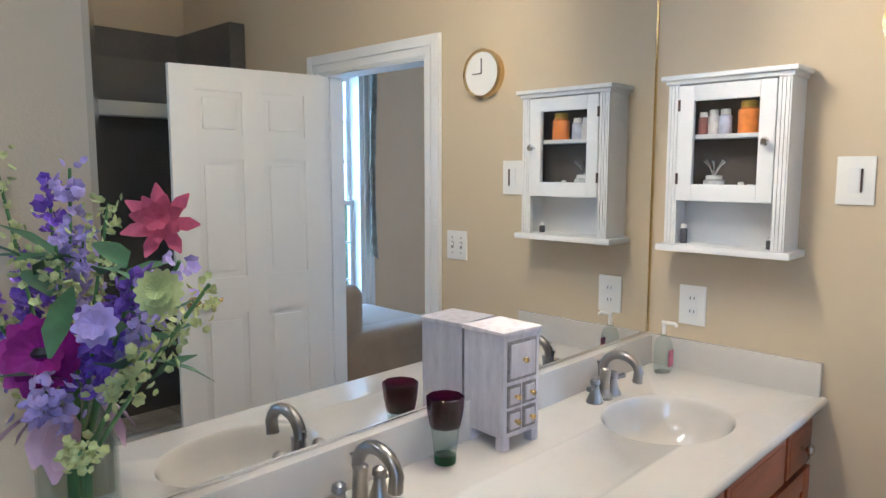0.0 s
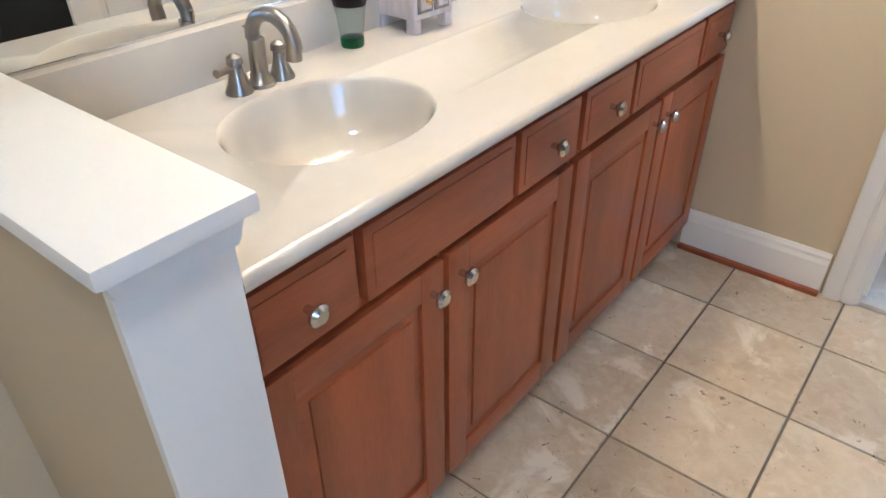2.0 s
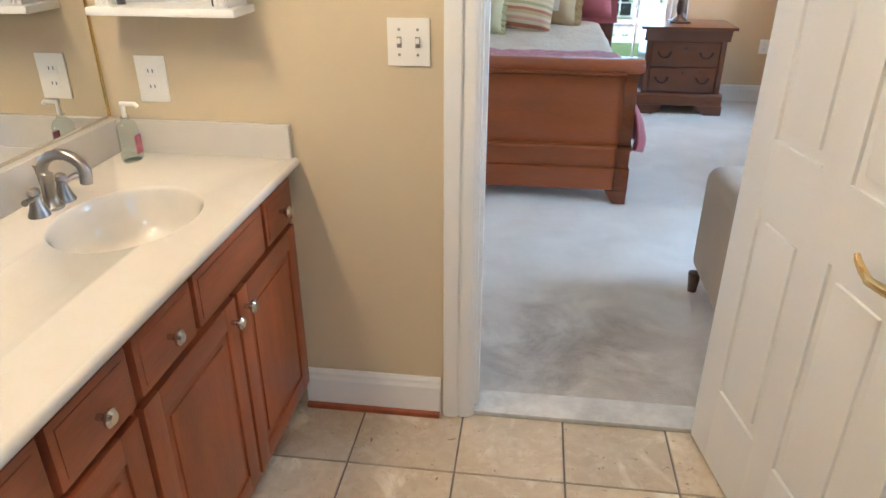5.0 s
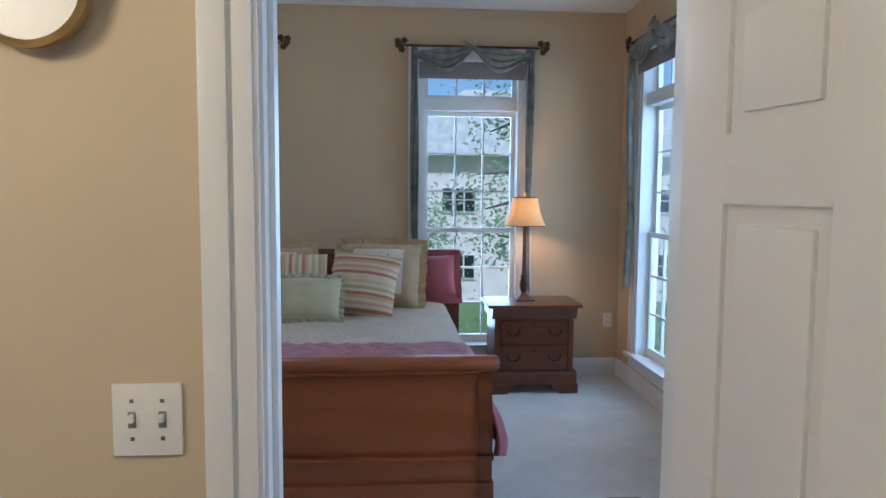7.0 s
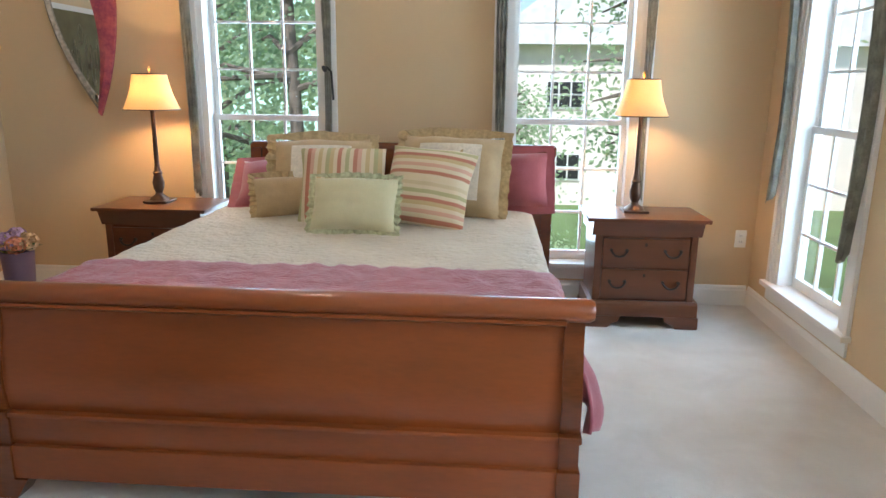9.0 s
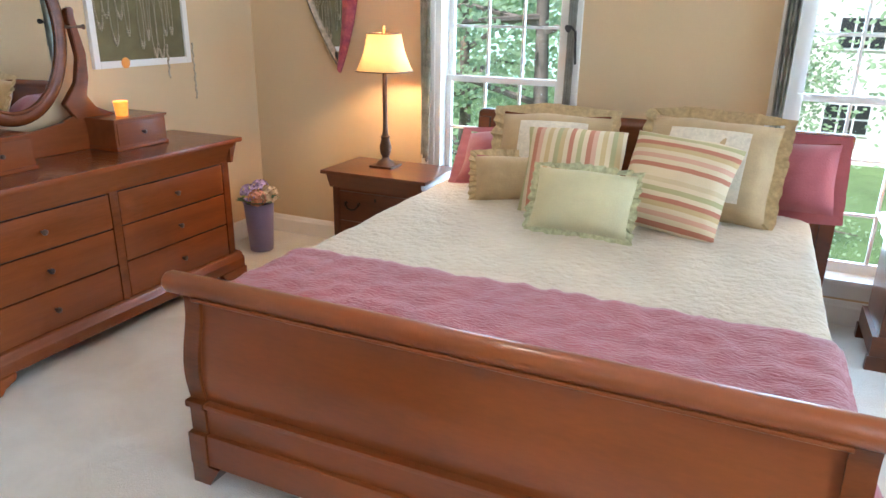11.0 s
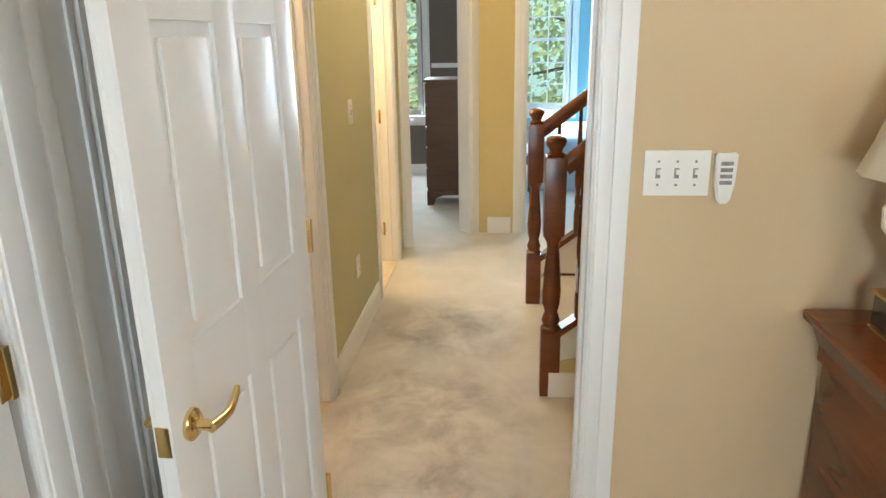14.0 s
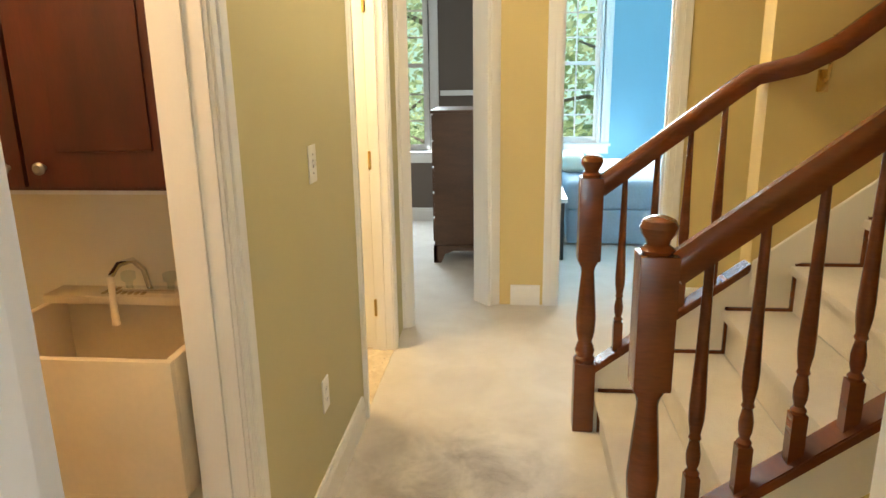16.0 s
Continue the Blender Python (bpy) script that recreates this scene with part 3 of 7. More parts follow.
def door_leaf(name, width, label, mat=None, lever=True, lever_at=0.89, h=2.02):
    """A six-panel door standing at the origin: hinge edge at x = 0, free edge at x = width, faces at y = 0 and y = -0.035."""
    holder = thing(name, (0, 0, 0), label, "door", "", "structure")
    mat = mat or M["trim"]
    t = 0.035
    part("leaf_core", B(0.001, width - 0.001, -t + 0.009, -0.009, 0.012, h - 0.001), mat, holder)
    st, mid = 0.105, 0.095
    rows = [(0.012, 0.25), (0.424 * h, 0.512 * h), (0.790 * h, 0.844 * h), (h - 0.10, h)]
    bm = bmesh.new()
    for y0, y1 in ((-0.0095, 0.0), (-t, -t + 0.0095)):
        for x0, x1 in ((0, st), (width - st, width), (width / 2 - mid / 2, width / 2 + mid / 2)):
            box(bm, x0, x1, y0, y1, 0.012, h, 0.002)
        for z0, z1 in rows:
            for x0, x1 in ((st, width / 2 - mid / 2), (width / 2 + mid / 2, width - st)):
                box(bm, x0 - 0.002, x1 + 0.002, y0, y1 - (0.0002 if y1 == 0 else 0), z0, z1)
    part("leaf_frame", bm, mat, holder)
    for x0, x1 in ((st, width / 2 - mid / 2), (width / 2 + mid / 2, width - st)):
        for (_, z0), (z1, _) in zip(rows, rows[1:]):
            bm = bmesh.new()
            for y0, y1 in ((-0.0155, -0.001), (-t + 0.001, -t + 0.0155)):
                box(bm, x0 + 0.028, x1 - 0.028, y0, y1, z0 + 0.028, z1 - 0.028, 0.007)
            part("panel", bm, mat, holder)
    for z in (0.25, 0.52 * h, h - 0.2):
        part("hinge", box(box(bmesh.new(), -0.012, 0.018 if "closet" in label else 0.003, -0.004, 0.003, z - 0.045, z + 0.045), -0.012, 0.002, -0.002, 0.012, z - 0.047, z + 0.047, 0.003), M["brass"], holder, "brass hinge")
    if lever:
        x = width - 0.065
        for s, y in ((1, 0.0), (-1, -t)):
            bm = bmesh.new()
            lathe(bm, [(0.031, 0), (0.031, 0.006), (0.024, 0.012), (0.012, 0.014), (0.010, 0.042)], (0, 0, 0), 20)
            bmesh.ops.transform(bm, matrix=Matrix.Translation((x, y, lever_at)) @ Matrix.Rotation(radians(-90 * s), 4, "X"), verts=bm.verts)
            tube(bm, [(x + 0.008, y + s * 0.042, lever_at), (x - 0.02, y + s * 0.046, lever_at - 0.002), (x - 0.06, y + s * 0.046, lever_at - 0.006), (x - 0.085, y + s * 0.044, lever_at + 0.002), (x - 0.105, y + s * 0.042, lever_at + 0.012), (x - 0.112, y + s * 0.042, lever_at + 0.022)], [0.011, 0.010, 0.009, 0.008, 0.007, 0.005], 10)
            part("door_handle", bm, M["brass"], holder, "polished brass lever handle")
        part("latch_plate", B(width - 0.001, width + 0.0015, -t / 2 - 0.013, -t / 2 + 0.013, lever_at - 0.03, lever_at + 0.03, bevel=0.001), M["brass"], holder, "brass latch plate")
    return holder


d = door_leaf("door_1", 0.70, "white six-panel bathroom door standing open", lever_at=0.852, h=1.862)
d.matrix_basis = pose(0.916, 2.442, 0, 0, 0, -79.5)
d = door_leaf("door_2", 0.755, "white six-panel bedroom door standing open with brass lever")
d.matrix_basis = pose(-2.715, 2.902, 0, 0, 0, -3)
d = door_leaf("door_3", 0.72, "white six-panel closet door almost closed")
d.matrix_basis = pose(-1.897, 2.628, 0, 0, 0, 2.0)
d = door_leaf("door_4", 0.70, "white six-panel door open into the second bathroom", lever=False)
d.matrix_basis = pose(-5.70, 2.57, 0, 0, 0, -88)


# windows
def window(name, axis, face, c, out, half=0.40, sill=SILL, head=HEAD, transom=True, cols=3, rows=3, label="tall white window with muntin bars and a transom above"):
    """A double-hung window with glazing bars in a wall whose room face is at face; out: +1 or -1, the way outdoors."""
    holder = thing(name, (0, 0, 0), label, "window", "", "structure")

    def put(n, u0, u1, d0, d1, z0, z1, mat=None, b=0.0, parent=None):
        v0, v1 = sorted((face + out * d0, face + out * d1))
        bm = B(u0, u1, v0, v1, z0, z1, bevel=b) if axis == "y" else B(v0, v1, u0, u1, z0, z1, bevel=b)
        return part(n, bm, mat or M["trim"], parent or holder)

    a, e = half + 0.02, head
    put("window_frame", c - a, c - half + 0.03, 0.0, 0.15, sill, e)
    put("window_frame", c + half - 0.03, c + a, 0.0, 0.15, sill, e)
    put("window_frame", c - half + 0.03, c + half - 0.03, 0.02, 0.15, e - 0.03, e)
    for k, (w0, w1, dd) in enumerate(((0, 0.085, 0.012), (0.04, 0.082, 0.02))):
        put("casing", c - a + 0.01 - w1, c - a + 0.01 - w0, -dd, 0, sill, e + w1, b=0.003)
        put("casing", c + a - 0.01 + w0, c + a - 0.01 + w1, -dd, 0, sill, e + w1, b=0.003)
        put("casing", c - a + 0.01 - w0, c + a - 0.01 + w0, -dd, 0, e - 0.01 + w0, e + w1, b=0.003)
    put("window_sill", c - a - 0.09, c + a + 0.09, -0.05, 0.14, sill - 0.028, sill + 0.002, b=0.006)
    put("apron", c - a - 0.07, c + a + 0.07, -0.014, 0, sill - 0.11, sill - 0.028, b=0.003)
    meet = 1.175 if transom else (sill + head) / 2
    top = 2.125 if transom else head - 0.03
    sashes = [("lower_sash", sill + 0.002, meet + 0.02, 0.085, rows), ("upper_sash", meet - 0.02, top, 0.115, rows)]
    if transom:
        put("transom_bar", c - half + 0.03, c + half - 0.03, 0.03, 0.15, top, top + 0.09, b=0.004)
        sashes.append(("transom_sash", top + 0.09, e - 0.03, 0.10, 1))
    for n, z0, z1, d0, rr in sashes:
        u0, u1 = c - half + 0.03, c + half - 0.03
        frame_part = put(n, u0, u0 + 0.035, d0, d0 + 0.03, z0, z1, b=0.002)
        put("stile", u1 - 0.035, u1, d0, d0 + 0.03, z0, z1, b=0.002, parent=frame_part)
        put("rail", u0 + 0.035, u1 - 0.035, d0, d0 + 0.03, z0, z0 + (0.06 if n == "lower_sash" else 0.035), b=0.002, parent=frame_part)
        put("rail", u0 + 0.035, u1 - 0.035, d0, d0 + 0.03, z1 - 0.038, z1, b=0.002, parent=frame_part)
        g0, g1, y0, y1 = u0 + 0.035, u1 - 0.035, z0 + 0.035, z1 - 0.038
        for i in range(1, cols):
            x = g0 + (g1 - g0) * i / cols
            put("muntin", x - 0.008, x + 0.008, d0 + 0.004, d0 + 0.026, y0, y1, parent=frame_part)
        for i in range(1, rr):
            z = y0 + (y1 - y0) * i / rr
            put("muntin", g0, g1, d0 + 0.005, d0 + 0.025, z - 0.008, z + 0.008, parent=frame_part)
        p = put("pane", g0, g1, d0 + 0.013, d0 + 0.016, y0, y1, M["pane"], parent=frame_part)
        p.visible_shadow = False
    return holder


window("window_1", "y", 6.80, W1, 1)
window("window_2", "y", 6.80, W2, 1)
window("window_3", "x", 2.29, WE, 1)
window("window_6", "x", 2.29, 3.42, 1)
window("window_7", "x", 2.30, -0.45, 1, 0.50, 1.0, 2.2, False, label="white bathroom window with muntin bars")
window("window_4", "x", -9.0, 2.105, -1, 0.385, 0.70, 2.35, False, label="white double-hung window with muntin bars")
window("window_5", "x", -9.7, 3.86, -1, 0.36, 0.70, 2.35, False, label="white double-hung window with muntin bars")
# ---------------------------------------------------------------- bathroom
M["shade_glass"] = material("frosted_lamp_glass", (0.95, 0.90, 0.80), 0.5, vary=0.01, bump=0, emit=5.0)
M["whitewash"] = material("whitewashed_wood", (0.66, 0.60, 0.60), 0.8, vary=0.14, scale=9, fine=50, bump=0.10, stretch=(6, 6, 1), second=(0.74, 0.69, 0.69))
M["old_metal"] = material("aged_pewter", (0.30, 0.27, 0.25), 0.5, 0.7, vary=0.3, scale=60, fine=180, bump=0.2)
M["plum_glass"] = glass("plum_glass", (0.30, 0.10, 0.22), 0.05)
M["clear_glass"] = glass("clear_glass", (0.90, 0.94, 0.93), 0.02)
M["green_glass"] = glass("green_glass", (0.08, 0.45, 0.20), 0.05)
M["pebble"] = material("river_pebble", (0.42, 0.35, 0.27), 0.55, vary=0.14, scale=14, fine=90, bump=0.03, random_tint=0.32)
M["shower"] = material("dark_slate_tile", (0.09, 0.085, 0.08), 0.3, vary=0.3, scale=3, fine=40, bump=0.05)

# vanity with its doors and drawer fronts
FACE = -0.31
vanity = thing("vanity_cabinet", (-0.5, 1.62, 0), "long reddish brown wooden double vanity against the wall", "vanity cabinet")
part("carcass", B(-0.775, FACE - 0.02, 0.826, 2.445, 0.085, 0.675, bevel=0.002), M["vanity"], vanity)
part("face_frame", B(FACE - 0.02, FACE, 0.826, 2.445, 0.085, 0.797, bevel=0.001), M["vanity"], vanity)
part("end_panel", B(-0.775, FACE - 0.02, 0.826, 0.842, 0.675, 0.797), M["vanity"], vanity)
part("plinth", B(-0.775, -0.355, 0.826, 2.445, 0.0, 0.085), M["vanity_y"], vanity)


def knob(parent, x, y, z, way="x", r=0.016, mat="knob", label="brushed nickel knob"):
    bm = L([(0.006, 0), (0.006, 0.012), (0.009, 0.015), (r, 0.020), (r, 0.025), (r * 0.6, 0.030)], (0, 0, 0), 16)
    turn = {"x": Matrix.Rotation(radians(90), 4, "Y"), "-y": Matrix.Rotation(radians(90), 4, "X"), "y": Matrix.Rotation(radians(-90), 4, "X")}[way]
    bmesh.ops.transform(bm, matrix=Matrix.Translation((x, y, z)) @ turn, verts=bm.verts)
    return part("knob", bm, M[mat], parent, label)


def raised_front(name, parent, y0, y1, z0, z1, x, mat, rail=0.055, mat_rail=None):
    """A cabinet front facing +x: a frame with a recessed, raised panel."""
    holder = part(name, B(x, x + 0.010, y0, y1, z0, z1, bevel=0.002), M[mat], parent)
    for a, b, c, d, m in ((y0, y0 + rail, z0, z1, "vanity"), (y1 - rail, y1, z0, z1, "vanity"), (y0 + rail, y1 - rail, z0, z0 + rail, "vanity_y"), (y0 + rail, y1 - rail, z1 - rail, z1, "vanity_y")):
        part("rail", B(x + 0.0095, x + 0.020, a, b, c, d, bevel=0.0025), M[m], holder)
    part("bead", B(x + 0.0095, x + 0.014, y0 + rail, y1 - rail, z0 + rail, z1 - rail, bevel=0.002), M["vanity_y"], holder)
    part("panel", B(x + 0.010, x + 0.019, y0 + rail + 0.022, y1 - rail - 0.022, z0 + rail + 0.022, z1 - rail - 0.022, bevel=0.007), M[mat], holder)
    return holder


for y0, y1, k in ((0.830, 1.014, True), (1.030, 1.392, False), (1.408, 1.612, True), (1.632, 1.842, True), (1.858, 2.225, False), (2.241, 2.436, True)):
    d = part("drawer_front", B(FACE, FACE + 0.020, y0, y1, 0.648, 0.771, bevel=0.006), M["vanity_y"], vanity)
    part("field", B(FACE + 0.0195, FACE + 0.022, y0 + 0.016, y1 - 0.016, 0.664, 0.755, bevel=0.002), M["vanity_y"], d)
    if k:
        knob(d, FACE + 0.022, (y0 + y1) / 2, 0.709)
for y0, y1, ky in ((0.830, 1.197, 1), (1.211, 1.606, 0), (1.624, 2.021, 1), (2.035, 2.436, 0)):
    d = raised_front("cabinet_door", vanity, y0, y1, 0.092, 0.631, FACE, "vanity")
    knob(d, FACE + 0.020, y1 - 0.03 if ky else y0 + 0.03, 0.582)


# counter with two moulded basins
TOP = 0.823
counter = thing("countertop", (-0.5, 1.62, TOP), "white cultured marble vanity top with two moulded basins", "countertop")
SINKS = ((-0.500, 1.183), (-0.500, 2.012))
bm = bmesh.new()
edges = []


def loop(points, z):
    vs = [bm.verts.new((*p, z)) for p in points]
    es = [bm.edges.new((a, b)) for a, b in zip(vs, vs[1:] + vs[:1])]
    edges.extend(es)
    return vs


rim = loop([(-0.80, 0.826), (-0.272, 0.826), (-0.272, 2.446), (-0.80, 2.446)], TOP)
N = 48
holes = [loop([(cx + 0.150 * math.cos(2 * math.pi * i / N), cy + 0.185 * math.sin(2 * math.pi * i / N)) for i in range(N)], TOP) for cx, cy in SINKS]
bmesh.ops.triangle_fill(bm, edges=edges, use_beauty=True)
level = bm.faces.layers.int.new("flat")
for f in bm.faces:
    f[level] = 1
    if f.normal.z < 0:
        f.normal_flip()
low = [bm.verts.new((v.co.x, v.co.y, TOP - 0.026)) for v in rim]
for i in range(4):
    bm.faces.new((rim[i], low[i], low[(i + 1) % 4], rim[(i + 1) % 4]))
for (cx, cy), hole in zip(SINKS, holes):
    last = hole
    for s, dz in ((0.985, 0.002), (0.965, 0.008), (0.94, 0.022), (0.90, 0.05), (0.82, 0.085), (0.66, 0.112), (0.42, 0.128), (0.14, 0.133)):
        ring = [bm.verts.new((cx + 0.150 * s * math.cos(2 * math.pi * i / N), cy + 0.185 * s * math.sin(2 * math.pi * i / N), TOP - dz)) for i in range(N)]
        for i in range(N):
            bm.faces.new((last[i], last[(i + 1) % N], ring[(i + 1) % N], ring[i]))
        last = ring
    bm.faces.new(last)
part("slab", bm, M["marble"], counter)
part("rolled_edge", T([(-0.272, 0.826, TOP - 0.013), (-0.272, 2.446, TOP - 0.013)], 0.0132, 14), M["marble"], counter)
part("backsplash", B(-0.8045, -0.757, 0.826, 2.446, TOP - 0.002, TOP + 0.092, bevel=0.005), M["marble"], counter)
part("side_splash", B(-0.757, -0.276, 2.427, 2.4495, TOP - 0.002, TOP + 0.092, bevel=0.005), M["marble"], counter)
for cx, cy in SINKS:
    part("drain", L([(0.024, 0), (0.024, 0.004), (0.018, 0.005), (0.016, 0.002)], (cx, cy, TOP - 0.133), 20), M["nickel"], counter, "brushed nickel drain")


def faucet(x, y):
    f = thing("faucet", (x, y, TOP), "brushed nickel gooseneck faucet with two lever handles", "faucet", "vanity faucets")
    part("base", L([(0.028, 0), (0.028, 0.008), (0.020, 0.016), (0.017, 0.03)], (x, y, TOP), 20), M["nickel"], f)
    pts = [(x, y, TOP + 0.0164), (x, y, TOP + 0.0574), (x + 0.0049, y, TOP + 0.0943)]
    for i in range(9):
        a = math.pi * (1 - i / 8 * 0.94)
        pts.append((x + 0.0558 + 0.06 * math.cos(a), y, TOP + 0.0984 + 0.052 * math.sin(a)))
    pts.append((x + 0.1099, y, TOP + 0.0754))
    part("spout", T(pts, [0.017, 0.0165, 0.016] + [0.0145] * 7 + [0.014, 0.0145, 0.0155], 14), M["nickel"], f)
    part("lift_rod", T([(x - 0.018, y, TOP + 0.0656), (x - 0.0213, y, TOP + 0.1107), (x - 0.0221, y, TOP + 0.1164)], [0.003, 0.003, 0.007], 8), M["nickel"], f)
    for s in (-1, 1):
        yy = y + s * 0.0508
        h = part("handle", L([(0.026, 0), (0.026, 0.005), (0.019, 0.02), (0.013, 0.045), (0.012, 0.055), (0.016, 0.060), (0.014, 0.072), (0.006, 0.078)], (x, yy, TOP), 18), M["nickel"], f)
        part("lever", T([(x, yy, TOP + 0.0492), (x + 0.0041, yy + s * 0.0246, TOP + 0.0525), (x + 0.0098, yy + s * 0.0476, TOP + 0.0541)], [0.008, 0.007, 0.0085], 10), M["nickel"], h)
    f.scale = (0.86, 0.90, 0.84)


faucet(-0.687, 1.200)
faucet(-0.689, 2.032)

mirror_thing = thing("wall_mirror", (-0.775, 1.6, 0.95), "large frameless mirror above the vanity", "mirror")
part("glass", B(-0.8035, -0.780, 0.825, 2.438, 0.920, 1.945), M["mirror"], mirror_thing, smooth=False)
part("edge_strip", B(-0.8045, -0.777, 0.819, 0.825, 0.920, 1.945), M["chrome"], mirror_thing)
part("edge_strip", B(-0.8045, -0.777, 2.438, 2.444, 0.920, 1.945), M["brass"], mirror_thing)
part("edge_strip", B(-0.8045, -0.778, 0.825, 2.438, 0.916, 0.920), M["chrome"], mirror_thing)

# half wall at the end of the vanity
half = thing("half_wall", (-0.52, 0.745, 0), "low tan wall with a white moulded wooden cap", "half wall", "", "structure")
part("body", B(-0.804, -0.245, 0.690, 0.804, 0, 0.915), M["tan"], half)
part("end_board", B(-0.2445, -0.230, 0.686, 0.808, 0, 0.900, bevel=0.002), M["trim"], half)
part("cap", B(-0.804, -0.203, 0.667, 0.825, 0.926, 0.947, bevel=0.005), M["trim"], half)
part("cap_moulding", P([(0.677, 0.926), (0.682, 0.912), (0.686, 0.900), (0.690, 0.895), (0.804, 0.895), (0.808, 0.900), (0.812, 0.912), (0.818, 0.926)], "x", -0.804, -0.217), M["trim"], half)

# flowers in a glass vase on the half wall
M["stem"] = material("green_stem", (0.10, 0.20, 0.06), 0.6, vary=0.25, scale=20, bump=0.02)
M["leaf"] = material("green_leaf", (0.05, 0.13, 0.05), 0.5, vary=0.3, scale=16, bump=0.05)
M["leaf_light"] = material("pale_green_petal", (0.54, 0.57, 0.22), 0.6, vary=0.25, scale=30, bump=0.03)
M["purple"] = material("purple_petal", (0.20, 0.09, 0.50), 0.6, vary=0.3, scale=30, bump=0.03)
M["lilac"] = material("lilac_petal", (0.46, 0.36, 0.66), 0.6, vary=0.2, scale=30, bump=0.03)
M["magenta"] = material("magenta_petal", (0.28, 0.01, 0.20), 0.6, vary=0.25, scale=30, bump=0.03)
M["pink"] = material("pink_petal", (0.52, 0.10, 0.15), 0.6, vary=0.4, scale=30, bump=0.03)
M["tulle"] = material("pink_tulle_ribbon", (0.62, 0.42, 0.50), 0.8, vary=0.1, scale=30, bump=0.05)
M["lemon"] = material("lemon_yellow", (0.75, 0.55, 0.05), 0.6, vary=0.2, scale=30, bump=0.03)
VX, VY, VZ = -0.67, 0.738, 0.9475


def petal(bm, at, way, length, width, cup=0.3, up=Vector((0, 0, 1))):
    """One curved petal or leaf: two rows of faces bent along its length."""
    way = way.normalized()
    side = way.cross(up)
    side = side.normalized() if side.length > 1e-3 else Vector((1, 0, 0))
    norm = side.cross(way)
    rows = []
    for k, (s, w) in enumerate(((0, 0.12), (0.35, 0.9), (0.7, 1.0), (1, 0.15))):
        c = at + way * (length * s) + norm * (cup * length * s * s)
        rows.append([bm.verts.new(c - side * width * w / 2 + norm * 0.1 * width * w), bm.verts.new(c), bm.verts.new(c + side * width * w / 2 + norm * 0.1 * width * w)])
    for a, b in zip(rows, rows[1:]):
        for i in range(2):
            bm.faces.new((a[i], a[i + 1], b[i + 1], b[i]))


def floret(bm, at, r, n=5, tilt=None):
    axis = tilt or Vector((random.uniform(-1, 1), random.uniform(-1, 1), random.uniform(-0.2, 1))).normalized()
    u = axis.orthogonal().normalized()
    v = axis.cross(u)
    for i in range(n):
        a = 2 * math.pi * i / n + random.uniform(-0.2, 0.2)
        petal(bm, at, u * math.cos(a) + v * math.sin(a) + axis * 0.35, r, r * 0.9, 0.1, axis)


rng = random.Random(4)
random.seed(4)
bouquet = thing("flower_vase", (VX, VY, VZ), "glass vase of mixed purple and green flowers on the half wall", "flowers")
part("vase", L([(0.045, 0), (0.048, 0.004), (0.047, 0.12), (0.040, 0.16), (0.034, 0.19), (0.038, 0.21), (0.035, 0.21), (0.031, 0.19), (0.037, 0.16), (0.044, 0.12), (0.044, 0.008)], (VX, VY, VZ), 28), M["clear_glass"], bouquet, "clear glass vase")
bow = bmesh.new()
for i in range(14):
    a = rng.uniform(0, 6.28)
    petal(bow, Vector((VX + 0.03 * math.cos(a), VY + 0.03 * math.sin(a), VZ + 0.19)), Vector((math.cos(a), math.sin(a), rng.uniform(-1.6, -0.1))), rng.uniform(0.05, 0.09), 0.035, -0.2)
part("ribbon", bow, M["tulle"], bouquet, "sheer pink ribbon bow")
SPIKES = [(-0.17, -0.03, 0.47, "leaf_light"), (-0.13, 0.02, 0.42, "purple"), (-0.15, -0.06, 0.30, "purple"), (-0.05, 0.02, 0.44, "lilac"), (-0.02, 0.05, 0.40, "leaf_light"),
          (0.02, -0.02, 0.36, "leaf_light"), (0.10, 0.03, 0.33, "purple"), (0.16, 0.05, 0.35, "lilac"), (0.14, 0.02, 0.26, "leaf_light"), (0.20, 0.06, 0.33, "leaf_light"),
          (-0.20, -0.05, 0.26, "lilac"), (0.05, -0.05, 0.22, "lilac"), (0.12, -0.04, 0.17, "leaf_light"), (-0.08, -0.06, 0.28, "leaf_light"), (0.0, 0.06, 0.30, "purple"), (-0.11, 0.05, 0.36, "lilac"),
          (0.07, 0.0, 0.29, "purple"), (-0.03, -0.06, 0.24, "leaf_light"), (0.03, 0.04, 0.26, "lilac"), (-0.20, 0.0, 0.33, "purple")]
for dx, dy, dz, m in SPIKES:
    top = Vector((VX + 0.085 + dx * 0.98, VY - 0.02 + dy, VZ + 0.03 + dz * 1.02))
    root = Vector((VX + dx * 0.1, VY + dy * 0.1, VZ + 0.12))
    sp = part("stem", T([root - Vector((0, 0, 0.1)), root, root.lerp(top, 0.55) + Vector((dx * 0.1, 0, 0.02)), top], [0.003, 0.003, 0.0025, 0.002], 6), M["stem"], bouquet)
    bm = bmesh.new()
    for i in range(64):
        s = rng.uniform(0.55, 1.02)
        p = root.lerp(top, s) + Vector((rng.gauss(0, 0.011), rng.gauss(0, 0.011), rng.gauss(0, 0.008)))
        floret(bm, p, rng.uniform(0.005, 0.009) * (0.8 if m == "leaf_light" else 1.05) * (1.25 - 0.5 * max(0, s - 0.5)))
    part("blossoms", bm, M[m], sp)
bm = bmesh.new()
